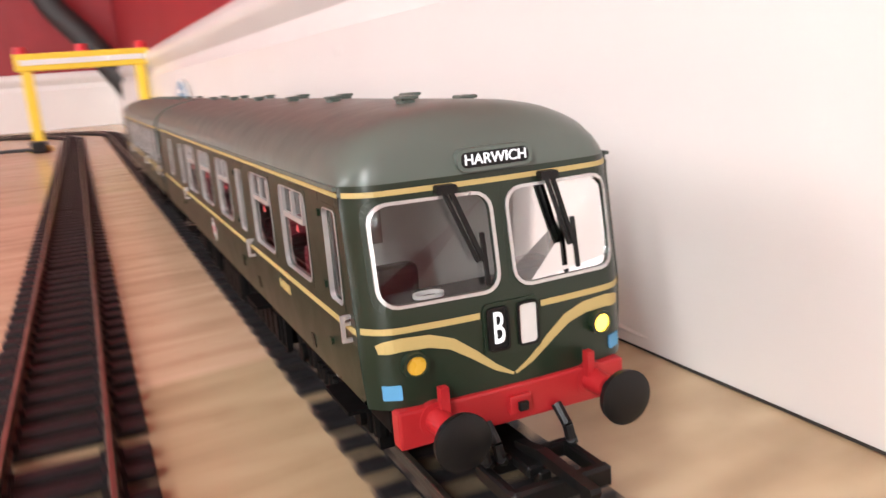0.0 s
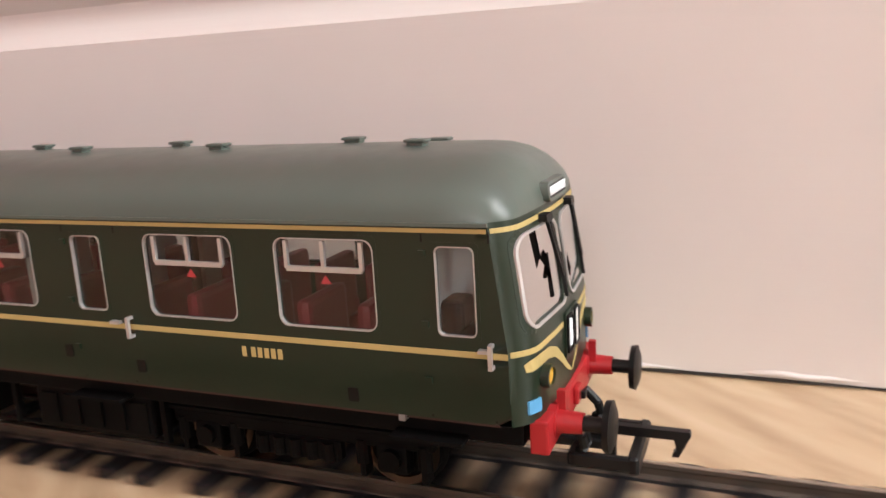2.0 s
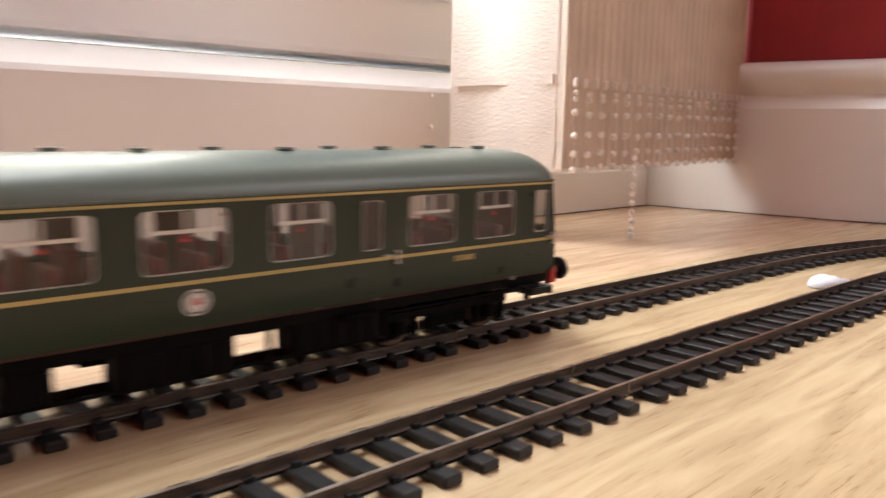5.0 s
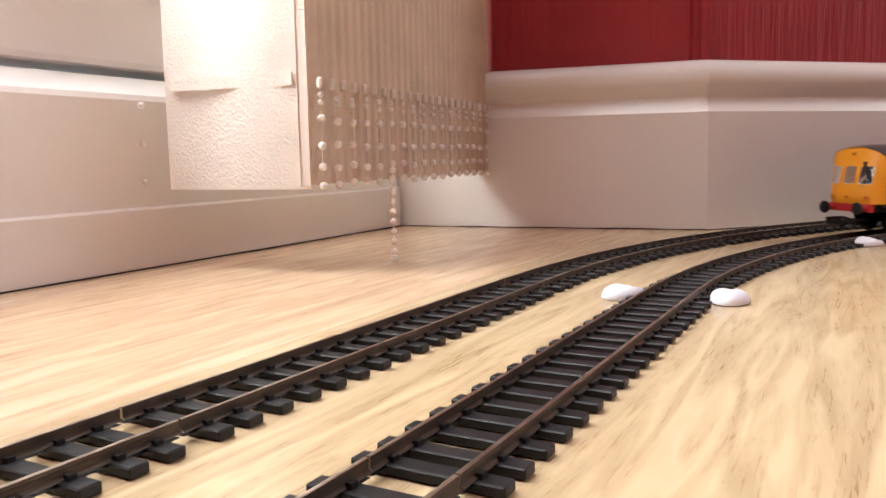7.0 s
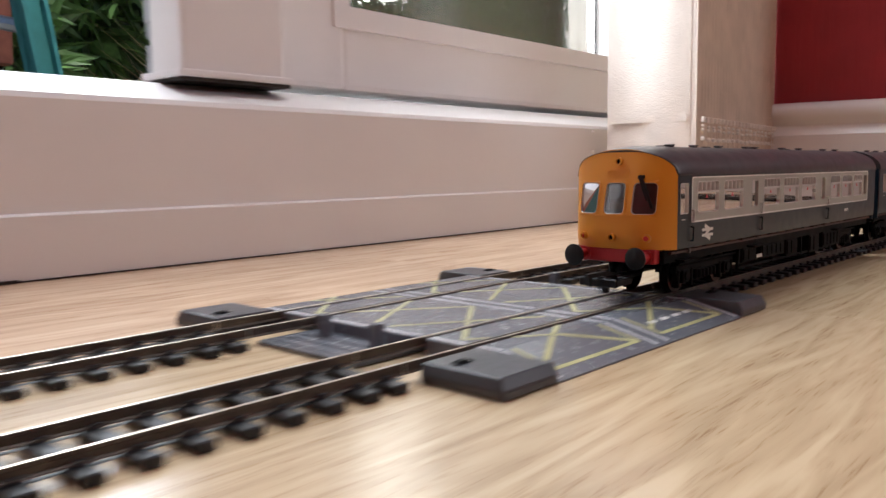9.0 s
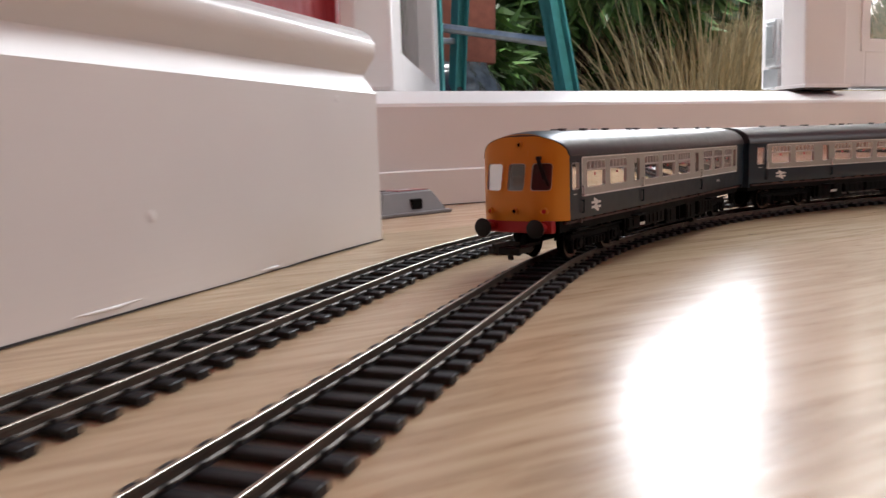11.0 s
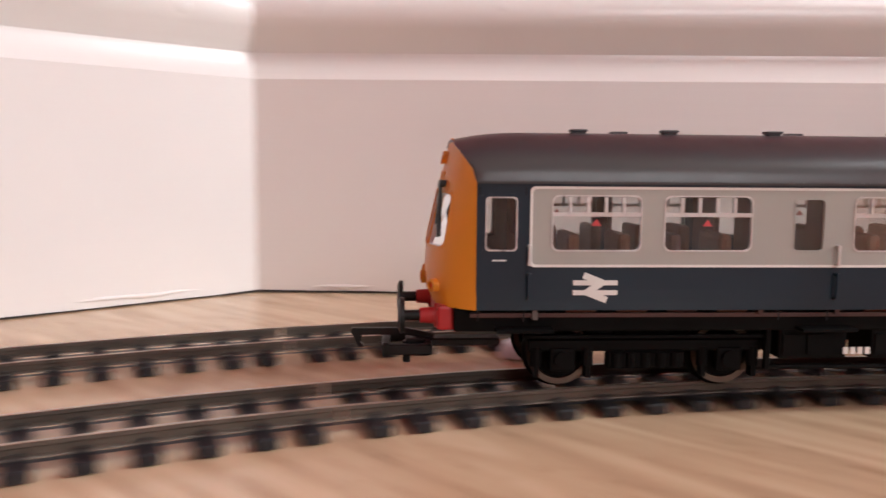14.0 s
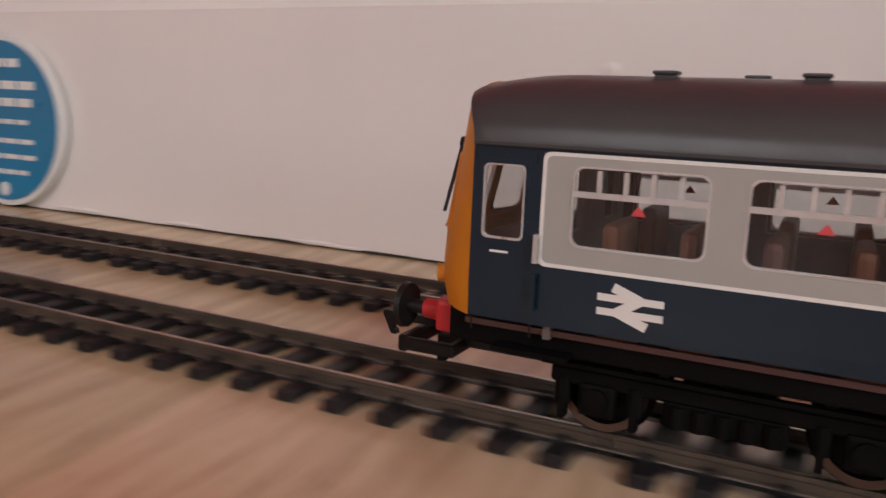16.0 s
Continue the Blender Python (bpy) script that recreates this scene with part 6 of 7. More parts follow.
def build_tag(x, y, turn, size=1.0):
    """A flat white plastic tag, pear-shaped and domed, with two dimples."""
    bm = bmesh.new()
    n = 28
    rings = []
    for k, (s, z) in enumerate(((1.0, 0.0004), (1.02, 0.0012), (0.97, 0.0026), (0.85, 0.0040), (0.6, 0.0050), (0.3, 0.0054))):
        ring = []
        for i in range(n):
            a = 2 * math.pi * i / n
            r = 0.0105 + 0.0045 * max(math.cos(a), 0) ** 3
            zz = z * 1.2 * (1.0 - 0.35 * max(math.cos(a), 0))
            ring.append(bm.verts.new((math.cos(a) * r * s * 1.15 * size, math.sin(a) * 0.0085 * s * size, zz * size)))
        rings.append(ring)
    for r0, r1 in zip(rings, rings[1:]):
        for i in range(n):
            bm.faces.new((r0[i], r0[(i + 1) % n], r1[(i + 1) % n], r1[i]))
    bm.faces.new(rings[-1])
    bm.faces.new(rings[0][::-1])
    root = tagged(new("plastic_tag"), "small domed white plastic tag lying by the track", "tag", "white tags")
    root.matrix_basis = pose(x, y, 0, 0, 0, turn)
    smooth(part("dome", bm, M_TAG, root), 60)
    for dx in (0.0072, 0.0118):
        bm = bmesh.new()
        box(bm, (dx - 0.0013) * size, (dx + 0.0013) * size, -0.0019 * size, 0.0019 * size, 0.0015 * size, 0.0043 * size if dx < 0.01 else 0.0033 * size, 0.0004)
        part("slot", bm, M_FRAME, root, "small dark slot")
    return root


for x, y, a in ((1.090, -0.0868, -20), (1.277, -0.157, -30), (1.874, -0.721, -60), (1.852, -0.752, -40), (1.975, -0.922, -80), (0.098, -0.098, 20)):
    build_tag(x, y, a, 0.8)


def build_bait_box():
    root = tagged(new("bait_box"), "grey plastic bait box with a red printed label", "bait box")
    a, b = v2(1.245, 0.055), v2(1.309, 0.022)
    d = (b - a).normalized()
    L = (b - a).length
    c = (a + b) / 2 + v2(-d.y, d.x) * 0.019
    root.matrix_basis = Matrix.LocRotScale((c.x, c.y, 0), Euler((0, 0, math.atan2(d.y, d.x))), None)
    h = L / 2
    bm = bmesh.new()
    box(bm, -h, h, -0.019, 0.019, 0.0003, 0.0028, 0.0008)
    part("rim", bm, M_BAIT, root)
    bm = bmesh.new()
    lo = [(-h + 0.003, -0.0165), (h - 0.003, -0.0165), (h - 0.003, 0.0165), (-h + 0.003, 0.0165)]
    hi = [(-h + 0.010, -0.011), (h - 0.014, -0.011), (h - 0.014, 0.011), (-h + 0.010, 0.011)]
    A = [bm.verts.new((*p, 0.0027)) for p in lo]
    B = [bm.verts.new((*p, 0.0185)) for p in hi]
    for i in range(4):
        bm.faces.new((A[i], A[(i + 1) % 4], B[(i + 1) % 4], B[i]))
    bm.faces.new(B)
    bmesh.ops.bevel(bm, geom=bm.edges[:], offset=0.0014, segments=3, affect="EDGES")
    smooth(part("shell", bm, M_BAIT, root), 40)
    bm = bmesh.new()
    box(bm, -0.002, 0.008, -0.0168, -0.0105, 0.0045, 0.0125, 0.0012)
    part("entrance", bm, M_FRAME, root, "dark arched entrance hole")
    bm = bmesh.new()
    box(bm, -0.010, h - 0.016, -0.0095, 0.0095, 0.0184, 0.0190)
    lab = part("label_sheet", bm, M_BAITLID, root, "red label with pale lines")
    for k, y in enumerate((-0.005, 0.0, 0.005)):
        bm = bmesh.new()
        box(bm, -0.006, h - 0.019 - 0.003 * k, y - 0.0012, y + 0.0012, 0.0190, 0.0192)
        part("print_bar", bm, M_WHITELINE, lab)
    bm = bmesh.new()
    cyl(bm, (-0.0175, 0, 0.018), (-0.0175, 0, 0.0196), 0.0035, n=18)
    part("lock_boss", bm, M_BAIT, root)


build_bait_box()

# ---- blind with beads at the door ----


def build_blind():
    A, B, C = v2(2.026, -0.550), v2(1.978, -0.615), v2(2.190, -0.770)
    root = tagged(new("window_blind"), "cream fabric blind with a beaded fringe beside the garden door", "blind")
    z0, z1 = 0.040, 2.05
    bm = bmesh.new()
    n = N3
    # flat cream front
    def sheet(p, q, nn, thick, zlo):
        k = 10
        fr, bk = [], []
        for i in range(k + 1):
            t = i / k
            b = p.lerp(q, t) + nn * (0.0018 * math.sin(t * 7.0))
            fr.append(b)
            bk.append(b + nn * thick)
        lo = [bm.verts.new((*x, zlo)) for x in fr + bk[::-1]]
        hi = [bm.verts.new((*x, z1)) for x in fr + bk[::-1]]
        m = len(lo)
        for i in range(m):
            bm.faces.new((lo[i], lo[(i + 1) % m], hi[(i + 1) % m], hi[i]))
        bm.faces.new(lo)
        bm.faces.new(hi[::-1])
        bmesh.ops.recalc_face_normals(bm, faces=bm.faces[:])
    d = (B - A).normalized()
    sheet(A, B, v2(-d.y, d.x), 0.004, z0)
    smooth(part("flat_panel", bm, M_FABRIC, root, "cream woven flat panel"), 50)
    bm = bmesh.new()
    box(bm, 0, (B - A).length * 0.86, -0.0012, 0.0, 0, 0.006)
    st = part("stitched_hem", bm, M_FABRIC, root)
    st.matrix_basis = Matrix.LocRotScale((*(A + d * 0.004), 0.088), Euler((0, 0, math.atan2(d.y, d.x))), None)
    # ribbed return
    bm = bmesh.new()
    d = (C - B).normalized()
    nn = v2(-d.y, d.x)
    L = (C - B).length
    k = 120
    fr = [B + d * (L * i / k) - nn * (0.0016 * (1 if (i // 2) % 2 else 0.2)) for i in range(k + 1)]
    bk = [B + d * (L * i / k) + nn * 0.005 for i in range(k + 1)]
    lo = [bm.verts.new((*p, z0 + 0.002)) for p in fr]
    hi = [bm.verts.new((*p, z1)) for p in fr]
    lo2 = [bm.verts.new((*p, z0 + 0.002)) for p in bk]
    hi2 = [bm.verts.new((*p, z1)) for p in bk]
    for i in range(k):
        bm.faces.new((lo[i], lo[i + 1], hi[i + 1], hi[i]))
        bm.faces.new((lo2[i + 1], lo2[i], hi2[i], hi2[i + 1]))
        bm.faces.new((lo[i + 1], lo[i], lo2[i], lo2[i + 1]))
    bmesh.ops.recalc_face_normals(bm, faces=bm.faces[:])
    part("ribbed_panel", bm, M_RIBBED, root, "beige ribbed fabric")
    # bead fringe: short strings of pearls
    bead = None

    def add_bead(p, r):
        nonlocal bead
        if bead is None:
            bm = bmesh.new()
            bmesh.ops.create_icosphere(bm, subdivisions=2, radius=1.0)
            bead = smooth(part("bead", bm, M_BEAD, root, "small pearl bead"), 90)
            bead.matrix_basis = Matrix.LocRotScale(p, None, (r, r, r))
        else:
            ob = new("bead", bead.data)
            ob.parent = root
            ob.matrix_basis = Matrix.LocRotScale(p, None, (r, r, r))
    rng = random.Random(5)
    for i in range(18):
        b = B + d * (0.004 + (L - 0.008) * i / 17) - nn * 0.005
        for z in (0.083, 0.0795, 0.072, 0.060, 0.050, 0.042):
            add_bead(Vector((b.x + rng.uniform(-0.0006, 0.0006), b.y, z + rng.uniform(-0.0008, 0.0008))), 0.0021 if z < 0.078 else 0.0016)
    bm = bmesh.new()
    for i in range(18):
        b = B + d * (0.004 + (L - 0.008) * i / 17) - nn * 0.005
        cyl(bm, (b.x, b.y, 0.041), (b.x, b.y, 0.086), 0.0004, n=5)
    part("fringe_threads", bm, M_RIBBED, root)
    # pull string
    for i in range(9):
        add_bead(Vector((2.004, -0.659, 0.006 + i * 0.0052)), 0.0018)
    bm = bmesh.new()
    cyl(bm, (2.004, -0.659, 0.004), (2.004, -0.659, 0.05), 0.0004, n=5)
    part("pull_string", bm, M_BEAD, root)
    bm = bmesh.new()
    box(bm, 2.0015, 2.0065, -0.6602, -0.6578, 0.0012, 0.0042, 0.0004)
    part("string_tag", bm, M_WHITELINE, root, "small white tag on the pull string")
    bm = bmesh.new()
    for i in range(24):
        b = B + d * (0.003 + (L - 0.006) * i / 23) - nn * 0.0052
        box(bm, b.x - 0.0026, b.x + 0.0026, b.y - 0.0012, b.y + 0.0012, 0.0862, 0.0912, 0.0006, seg=1)
    part("fringe_tape", bm, M_FABRIC, root, "pale knotted tape over the fringe")
    # beads along the far edge of the flat panel
    for i in range(5):
        add_bead(Vector((A.x + 0.004 + (i % 2) * 0.003, A.y + 0.012 + (i % 2) * 0.005, 0.044 + i * 0.0095)), 0.0017)


build_blind()

# ---- far end of the room: gantry, plaque, cables ----


def build_plaque():
    root = tagged(new("wall_plaque"), "round blue enamel plaque with white lines, propped on the skirting", "plaque")
    c = D1 * 0.944 - N1 * 0.0035
    root.matrix_basis = Matrix.LocRotScale((c.x, c.y, 0.0365), Euler((radians(90), 0, math.atan2(-D1.y, -D1.x) + 0)), None)
    bm = bmesh.new()
    cyl(bm, (0, 0, -0.0014), (0, 0, 0.0014), 0.0355, n=48)
    part("rim", bm, M_WHITELINE, root, "white rim")
    bm = bmesh.new()
    cyl(bm, (0, 0, 0.0013), (0, 0, 0.0020), 0.0332, n=48)
    part("disc", bm, M_PLAQUE, root)
    for k, (y, w) in enumerate(((0.024, 0.026), (0.015, 0.044), (0.008, 0.040), (0.0, 0.034), (-0.008, 0.040), (-0.0145, 0.042), (-0.021, 0.032))):
        bm = bmesh.new()
        nseg = 4 if w > 0.03 else 3
        for q in range(nseg):
            x0 = -w / 2 + w * q / nseg
            box(bm, x0 + 0.0006, x0 + w / nseg - 0.0008, y - (0.0017 if k < 3 else 0.001), y + (0.0017 if k < 3 else 0.001), 0.0019, 0.0022)
        part("text_bars", bm, M_WHITELINE, root)
    bm = bmesh.new()
    cyl(bm, (0, -0.0285, 0.0019), (0, -0.0285, 0.0023), 0.003, n=14)
    part("badge", bm, M_WHITELINE, root)


build_plaque()


def build_gantry():
    root = tagged(new("toy_gantry"), "yellow plastic toy gantry with red caps over the tracks", "toy gantry")
    h = radians(TRACK["heading"])
    c = v2(-0.905, -0.934)
    root.matrix_basis = Matrix.LocRotScale((c.x, c.y, 0), Euler((0, 0, h)), None)
    for y in (-0.066, 0.066):
        bm = bmesh.new()
        box(bm, -0.010, 0.010, y - 0.0062, y + 0.0062, 0.0004, 0.112, 0.002)
        part("leg", bm, M_GANTRY, root)
        bm = bmesh.new()
        box(bm, -0.02, 0.02, y - 0.013, y + 0.013, 0.0004, 0.006, 0.0015)
        part("foot", bm, M_GANTRY, root)
    bm = bmesh.new()
    box(bm, -0.012, 0.012, -0.078, 0.078, 0.098, 0.119, 0.002)
    for k in range(7):
        y = -0.066 + k * 0.022
        box(bm, -0.0128, 0.0128, y - 0.001, y + 0.001, 0.101, 0.116)
    beam = part("beam", bm, M_GANTRY, root)
    for x in (-0.0131, 0.0131):
        bm = bmesh.new()
        box(bm, x - 0.0004, x + 0.0004, -0.072, 0.072, 0.105, 0.1115)
        part("beam_stripe", bm, M_WHITELINE, beam, "pale stripe along the beam")
    for y in (-0.07, 0.0, 0.07):
        bm = bmesh.new()
        cyl(bm, (0, y, 0.1185), (0, y, 0.128), 0.0075, 0.006, n=18)
        part("cap", bm, M_TOYRED, root, "red round cap")


build_gantry()


def tube(name, pts, r, mat, label, cat):
    """A cable along a smooth line."""
    bm = bmesh.new()
    P = [Vector(p) for p in pts]
    Q = []
    for i in range(len(P) - 1):
        a, b, c, d = P[max(i - 1, 0)], P[i], P[i + 1], P[min(i + 2, len(P) - 1)]
        for k in range(8):
            t = k / 8
            Q.append(0.5 * (2 * b + (c - a) * t + (2 * a - 5 * b + 4 * c - d) * t * t + (3 * b - a - 3 * c + d) * t ** 3))
    Q.append(P[-1])
    rings = []
    for i, q in enumerate(Q):
        d = (Q[min(i + 1, len(Q) - 1)] - Q[max(i - 1, 0)]).normalized()
        a = d.cross(Vector((0, 0, 1)))
        a = a.normalized() if a.length > 1e-4 else Vector((1, 0, 0))
        b = a.cross(d)
        rings.append([bm.verts.new(q + (a * math.cos(t) + b * math.sin(t)) * r) for t in [math.pi * j / 4 for j in range(8)]])
    for r0, r1 in zip(rings, rings[1:]):
        for j in range(8):
            bm.faces.new((r0[j], r0[(j + 1) % 8], r1[(j + 1) % 8], r1[j]))
    bm.faces.new(rings[0][::-1])
    bm.faces.new(rings[-1])
    return tagged(smooth(part(name, bm, mat), 60), label, cat)


tube("cable", [(-0.845, -0.965, 0.004), (-0.80, -1.05, 0.004), (-0.72, -1.12, 0.003), (-0.6, -1.25, 0.003), (-0.5, -1.5, 0.003)], 0.0022, M_CABLE, "thin black power cable across the floor", "cable")
tube("hanging_strap", [(-1.375, -1.215, 0.03), (-1.374, -1.259, 0.092), (-1.371, -1.326, 0.172), (-1.366, -1.399, 0.253), (-1.36, -1.46, 0.4), (-1.36, -1.50, 0.9)], 0.026, M_CABLE, "thick black hose hanging by the far wall", "hose")


def build_power_plug():
    root = tagged(new("power_clip"), "black power clip plugged into the track", "power clip")
    bm = bmesh.new()
    box(bm, -0.014, 0.014, -0.009, 0.009, 0.0005, 0.014, 0.002)
    b = part("clip_body", bm, M_BLACK, root)
    root.matrix_basis = pose(-0.838, -0.962, 0, 0, 0, 40)


build_power_plug()

# ---- garden outside the door ----


def build_garden():
    bm = bmesh.new()
    wall_prism(bm, door_pt(-6, 0.17, 0).xy, door_pt(9, 0.17, 0).xy, N3, -0.06, -0.03, 16.0)
    tagged(part("ground", bm, M_PATIO), "grey stone patio outside the door", "patio", kind="structure")
    # fence behind the bushes, board by board
    fence = tagged(new("fence"), "dark green stained garden fence behind the bushes", "fence")
    fence.matrix_basis = DOOR_M
    board = None
    for i in range(60):
        u = -1.6 + i * 0.125
        if board is None:
            bm = bmesh.new()
            box(bm, 0, 0.12, 0, 0.02, -0.03, 1.75, 0.003, seg=1)
            board = part("board", bm, M_FENCE, fence)
            board.matrix_basis = pose(u, 3.1, 0)
        else:
            share("board", board, fence, pose(u, 3.1 + (i % 2) * 0.012, 0))


def leaf_bush(name, u, back, w, depth, h, count, seed, mat, label, leaf=0.05):
    """A shrub: forked stems and a crown of many separate leaves, uneven in outline."""
    rng = random.Random(seed)
    root = tagged(new(name), label, "bush")
    o = door_pt(u, back, -0.03)
    root.matrix_basis = Matrix.LocRotScale(o, Euler((0, 0, -TH3)), None)
    bm = bmesh.new()
    tips = []
    for k in range(9):
        a = Vector((rng.uniform(-0.1, 0.1) * w, rng.uniform(-0.1, 0.1), 0))
        b = a + Vector((rng.uniform(-0.3, 0.3) * w, rng.uniform(-0.3, 0.3) * depth, h * rng.uniform(0.3, 0.5)))
        c = b + Vector((rng.uniform(-0.3, 0.3) * w, rng.uniform(-0.3, 0.3) * depth, h * rng.uniform(0.2, 0.4)))
        cyl(bm, a, b, 0.014, 0.009, n=7)
        cyl(bm, b, c, 0.009, 0.004, n=6)
        tips += [b, c, (b + c) / 2]
    part("stem", bm, M_TWIG, root)
    verts, faces = [], []
    lumps = [(Vector((rng.uniform(-0.5, 0.5) * w, rng.uniform(-0.5, 0.4) * depth, h * rng.uniform(0.12, 0.95))), rng.uniform(0.10, 0.24)) for _ in range(46)]
    for k in range(count):
        c, r = rng.choice(lumps)
        dv = Vector((rng.gauss(0, 1), rng.gauss(0, 1), rng.gauss(0, 1))).normalized()
        p = c + dv * r * rng.uniform(0.55, 1.0)
        if p.z < 0.03:
            continue
        ax = (dv + Vector((rng.uniform(-0.6, 0.6), rng.uniform(-0.6, 0.6), rng.uniform(-0.9, 0.3)))).normalized()
        sd = ax.cross(Vector((rng.uniform(-1, 1), rng.uniform(-1, 1), rng.uniform(-1, 1)))).normalized()
        up = ax.cross(sd)
        ln = leaf * rng.uniform(0.6, 1.25)
        i0 = len(verts)
        wd = ln * 0.17
        verts += [p, p + ax * ln * 0.4 + sd * wd, p + ax * ln * 0.45 - up * ln * 0.06, p + ax * ln * 0.4 - sd * wd, p + ax * ln]
        faces += [(i0, i0 + 1, i0 + 2), (i0, i0 + 2, i0 + 3), (i0 + 1, i0 + 4, i0 + 2), (i0 + 2, i0 + 4, i0 + 3)]
    me = bpy.data.meshes.new("leaves")
    me.from_pydata(verts, [], faces)
    me.materials.append(mat)
    lv = new("leaves", me)
    lv.parent = root
    lv["kind"] = "stuff"


def grass_clump(u, back, seed):
    rng = random.Random(seed)
    root = tagged(new("dry_grass_clump"), "clump of dry straw-coloured grass", "grass", kind="stuff")
    root.matrix_basis = Matrix.LocRotScale(door_pt(u, back, -0.03), Euler((0, 0, -TH3)), None)
    verts, faces = [], []
    for k in range(1500):
        b = Vector((rng.gauss(0, 0.16), rng.gauss(0, 0.1), 0))
        t = b * 2.0 + Vector((rng.gauss(0, 0.10), rng.gauss(0, 0.08), rng.uniform(0.25, 0.62)))
        m = b.lerp(t, 0.55) + Vector((0, 0, 0.06))
        s = Vector((rng.uniform(-1, 1), rng.uniform(-1, 1), 0)).normalized() * 0.0028
        i0 = len(verts)
        verts += [b - s, b + s, m + s, m - s, t]
        faces += [(i0, i0 + 1, i0 + 2, i0 + 3), (i0 + 3, i0 + 2, i0 + 4)]
    me = bpy.data.meshes.new("blades")
    me.from_pydata(verts, [], faces)
    me.materials.append(M_DRY)
    g = new("blades", me)
    g.parent = root


def build_ladder():
    """A fibreglass stepladder: four splayed legs, treads, braces and feet."""
    root = tagged(new("step_ladder"), "teal fibreglass stepladder standing outside the door", "ladder")
    root.matrix_basis = Matrix.LocRotScale(door_pt(1.565, 0.83, -0.03), Euler((0, 0, -TH3)), None)

    def leg(x0, y0, x1, y1, h, w, nm="leg"):
        bm = bmesh.new()
        a, b = Vector((x0, y0, 0.012)), Vector((x1, y1, h))
        t = (b - a).normalized()
        s = Vector((1, 0, 0))
        q = t.cross(s).normalized()
        for (m0, m1, n0, n1) in ((-w, w, -0.006, 0.006), (-w, -w + 0.006, -0.02, 0.02), (w - 0.006, w, -0.02, 0.02)):
            vs = [bm.verts.new(c + s * m + q * n) for c in (a, b) for m, n in ((m0, n0), (m1, n0), (m1, n1), (m0, n1))]
            for f in ((0, 1, 2, 3), (7, 6, 5, 4), (0, 4, 5, 1), (1, 5, 6, 2), (2, 6, 7, 3), (3, 7, 4, 0)):
                bm.faces.new([vs[i] for i in f])
        bmesh.ops.recalc_face_normals(bm, faces=bm.faces[:])
        lg = part(nm, bm, M_TEAL, root)
        bm = bmesh.new()
        box(bm, x0 - w - 0.006, x0 + w + 0.006, y0 - 0.026, y0 + 0.026, 0.0005, 0.045, 0.006)
        part("foot", bm, M_BLACK, lg, "black rubber foot")
    leg(0.20, 0.0, 0.10, 0.22, 1.3, 0.019)
    leg(-0.17, 0.0, -0.06, 0.22, 1.3, 0.024)
    leg(0.21, 0.62, 0.12, 0.26, 1.3, 0.017)
    leg(-0.18, 0.62, -0.09, 0.26, 1.3, 0.017)
    for k in range(4):
        z = 0.46 + k * 0.26
        f = z / 1.3
        bm = bmesh.new()
        box(bm, -0.155 + 0.1 * f, 0.185 - 0.09 * f, 0.22 * f - 0.05, 0.22 * f + 0.03, z - 0.011, z + 0.011, 0.003)
        part("tread", bm, M_ALU, root, "aluminium tread")
    for k in range(3):
        z = 0.36 + k * 0.36
        f = z / 1.3
        bm = bmesh.new()
        cyl(bm, (-0.17 + 0.08 * f, 0.62 - 0.36 * f, z), (0.20 - 0.08 * f, 0.62 - 0.36 * f, z), 0.009, n=10)
        part("brace", bm, M_ALU, root)
    for x, x2, z, z2 in ((0.185, 0.02, 0.295, 0.40), (-0.16, -0.02, 0.30, 0.36)):
        bm = bmesh.new()
        cyl(bm, (x, 0.05, z), (x2, 0.5, z2), 0.011, n=8)
        part("side_stay", bm, M_ALU, root)
    bm = bmesh.new()
    box(bm, -0.10, 0.14, 0.17, 0.31, 1.29, 1.33, 0.008)
    part("top_cap", bm, M_TEAL, root)


PLANTERS = ((1.45, 1.56, 0.150), (1.81, 1.56, 0.135))
SACK_TOP = 0.285


def build_sacks():
    """Black plastic sacks of compost, pressed flat on top by what stands on them."""
    for k, (u, b, w) in enumerate(PLANTERS):
        bm = bmesh.new()
        bmesh.ops.create_icosphere(bm, subdivisions=5, radius=1)
        for v in bm.verts:
            nz = noise.noise(v.co * 2.3 + Vector((k * 9, 0, 0))) * 0.16 + noise.noise(v.co * 7) * 0.07 + noise.noise(v.co * 17) * 0.03
            v.co = Vector((v.co.x * (w + 0.035) * (1 + nz), v.co.y * 0.19 * (1 + nz), min(v.co.z, 0.72) * 0.24 * (1 + nz * 0.3)))
        z0, z1 = min(v.co.z for v in bm.verts), max(v.co.z for v in bm.verts)
        for v in bm.verts:
            v.co.z = (v.co.z - z0) / (z1 - z0) * (SACK_TOP + 0.0295)
            if v.co.z > SACK_TOP + 0.012:
                v.co.z = SACK_TOP + 0.0295
        ob = smooth(part("plastic_sack", bm, M_BAG), 180)
        ob.matrix_basis = Matrix.LocRotScale(door_pt(u, b, -0.0295), Euler((0, 0, -TH3)), None)
        tagged(ob, "crumpled black plastic sack under a terracotta planter", "sack", "black sacks")


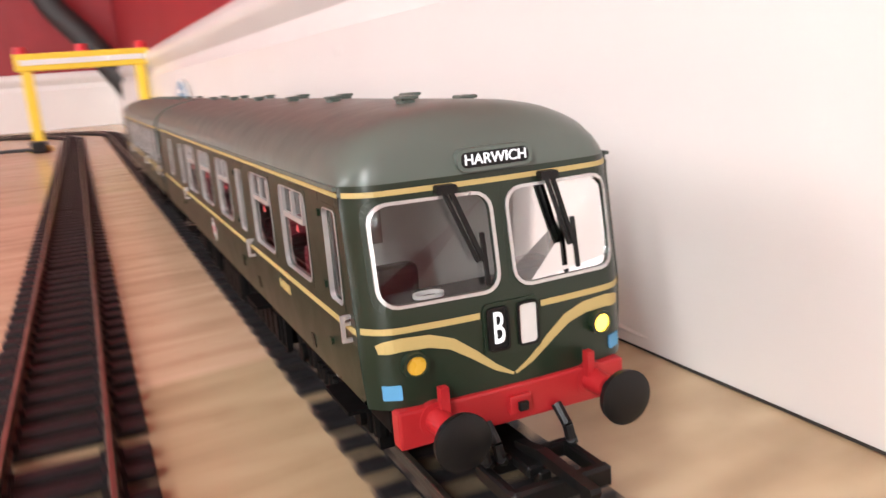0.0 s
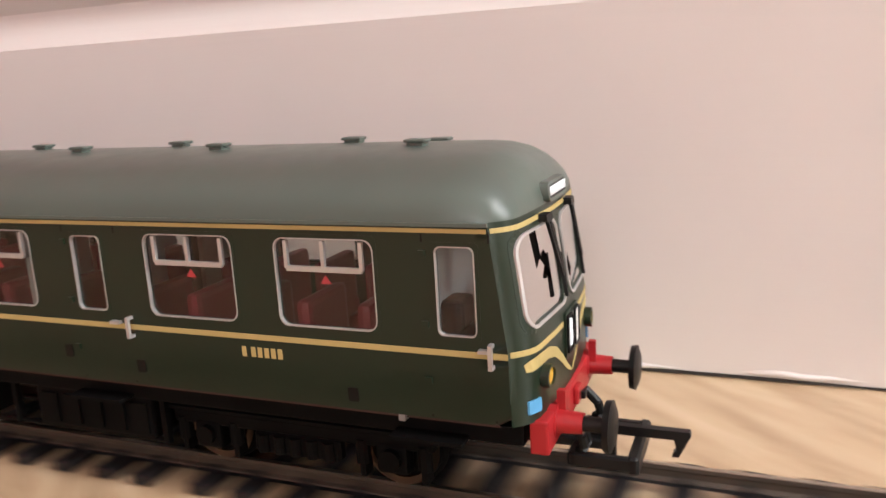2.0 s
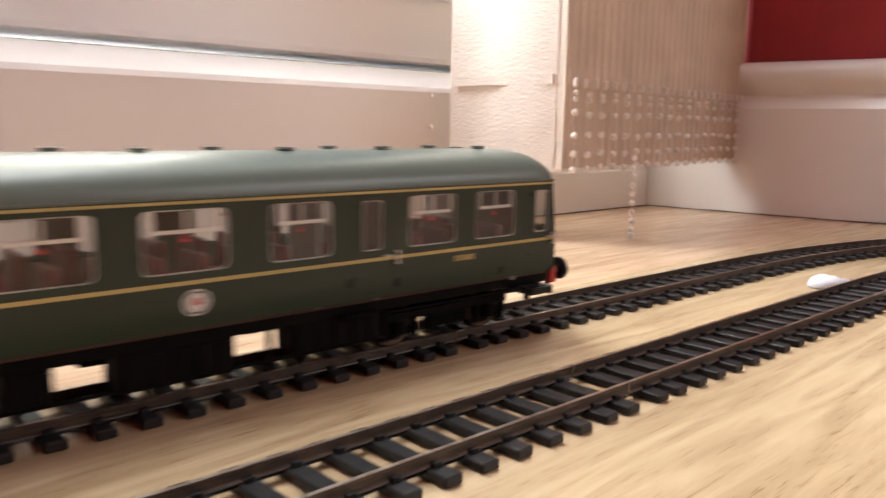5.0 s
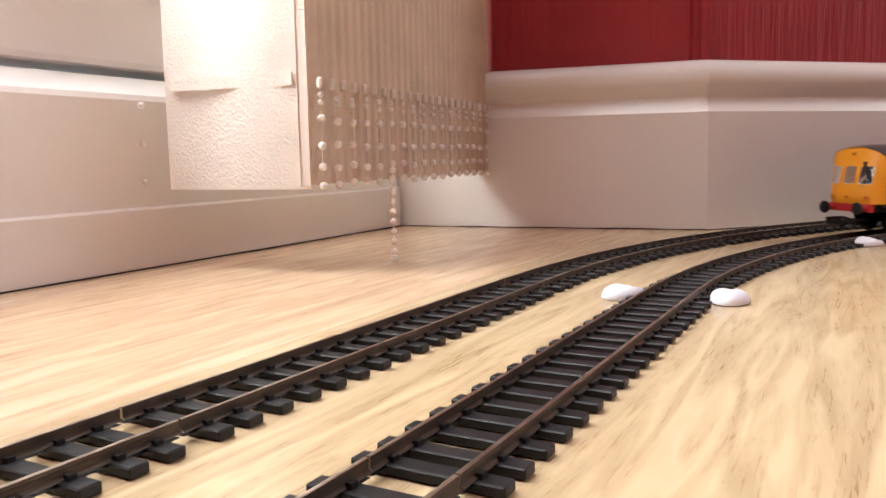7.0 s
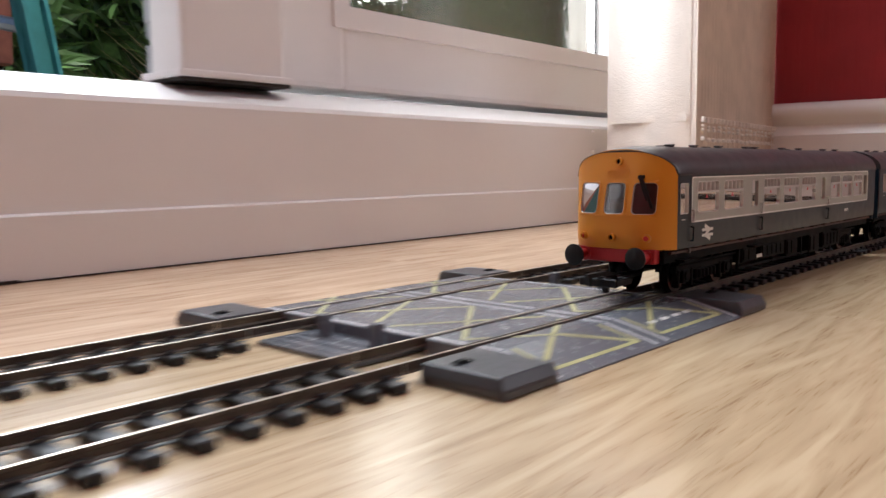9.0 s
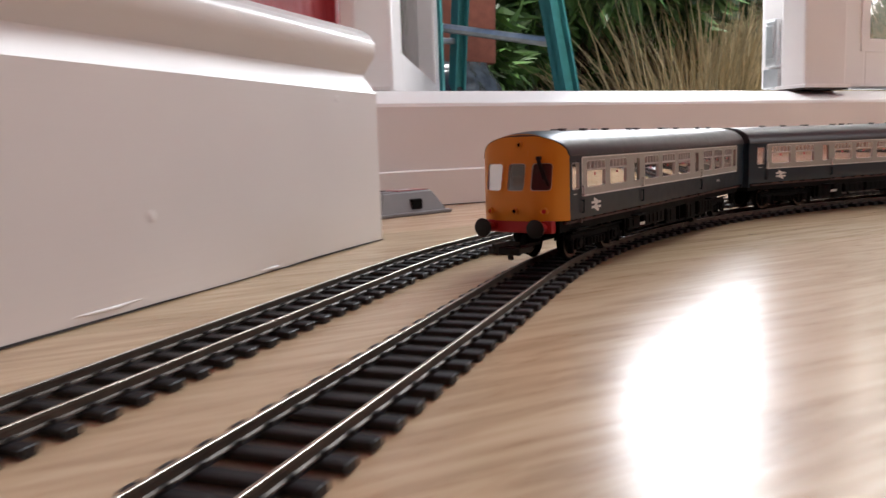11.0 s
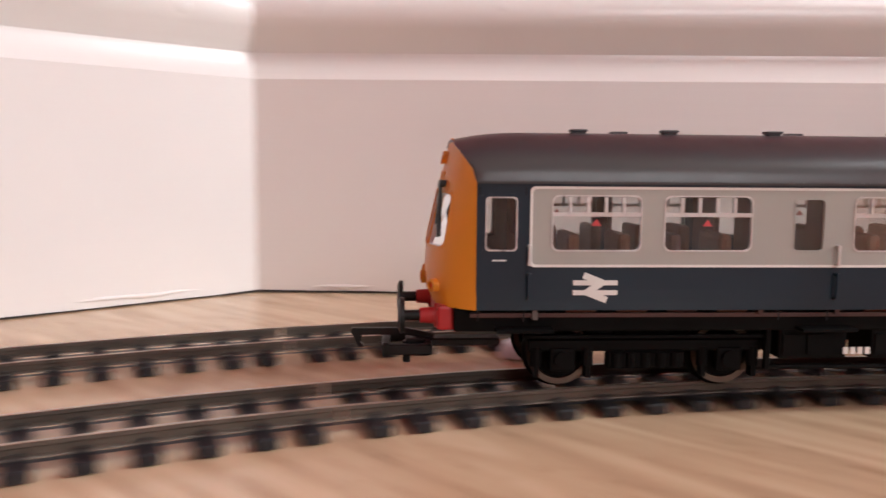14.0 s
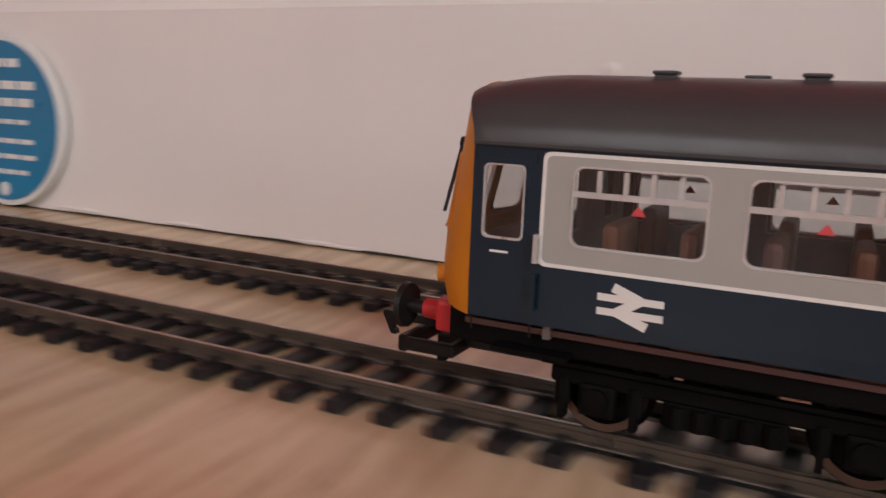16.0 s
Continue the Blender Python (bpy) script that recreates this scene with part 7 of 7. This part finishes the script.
def build_planter(u, back, w):
    """A square tapered terracotta planter with a rolled rim and soil."""
    root = tagged(new("planter"), "square terracotta planter standing on a black sack", "planter", "terracotta planters")
    root.matrix_basis = Matrix.LocRotScale(door_pt(u, back, SACK_TOP), Euler((0, 0, -TH3)), None)
    bm = bmesh.new()
    rings = []
    for k, z in ((0.93, 0.0), (0.95, 0.004), (1.0, 0.40), (0.92, 0.40), (0.90, 0.37)):
        rings.append([bm.verts.new((x * MM, y * MM, z)) for x, y in rrect(0, 0, 2000 * w * k, 1700 * w * k, 25)])
    n = len(rings[0])
    for r0, r1 in zip(rings, rings[1:]):
        for i in range(n):
            bm.faces.new((r0[i], r0[(i + 1) % n], r1[(i + 1) % n], r1[i]))
    bm.faces.new(rings[0][::-1])
    bmesh.ops.recalc_face_normals(bm, faces=bm.faces[:])
    smooth(part("pot", bm, M_TERRA, root), 40)
    bm = bmesh.new()
    S = lambda x, y, d: Vector((x * MM, y * MM, 0.355 + d * MM))
    plate(bm, S, rrect(0, 0, 2060 * w, 1760 * w, 30), 0, 46, rrect(0, 0, 1980 * w, 1690 * w, 25))
    part("rim", bm, M_TERRA, root)
    bm = bmesh.new()
    plate(bm, S, rrect(0, 0, 1830 * w, 1560 * w, 20), 0, 20)
    part("soil", bm, M_TWIG, root)


build_garden()
build_ladder()
build_sacks()
for planter_u, planter_b, planter_w in PLANTERS:
    build_planter(planter_u, planter_b, planter_w)
leaf_bush("laurel_bush", 2.45, 1.95, 1.0, 0.7, 1.5, 14000, 3, M_LEAF, "dense green laurel bush in the garden", 0.12)
leaf_bush("laurel_bush", 1.25, 2.3, 1.7, 0.6, 1.5, 10000, 7, M_LEAF, "green laurel bush by the fence", 0.12)
leaf_bush("laurel_bush", 4.75, 2.3, 1.5, 0.7, 1.4, 8000, 9, M_LEAF, "green laurel bush by the fence", 0.12)
grass_clump(2.95, 1.65, 31)
grass_clump(3.30, 1.75, 32)
grass_clump(3.65, 1.8, 33)



def motions():
    def rows(table, off, sign, lag):
        return [(t, car_pose(s - sign * lag, off, sign)) for t, s in table]
    walk(green_front, rows(GREEN_S, 0.0, 1, 0.0))
    walk(green_rear, rows(GREEN_S, 0.0, 1, CAR_PITCH))
    walk(blue_front, rows(BLUE_S, SPACING, -1, 0.0))
    walk(blue_rear, rows(BLUE_S, SPACING, -1, CAR_PITCH))


motions()
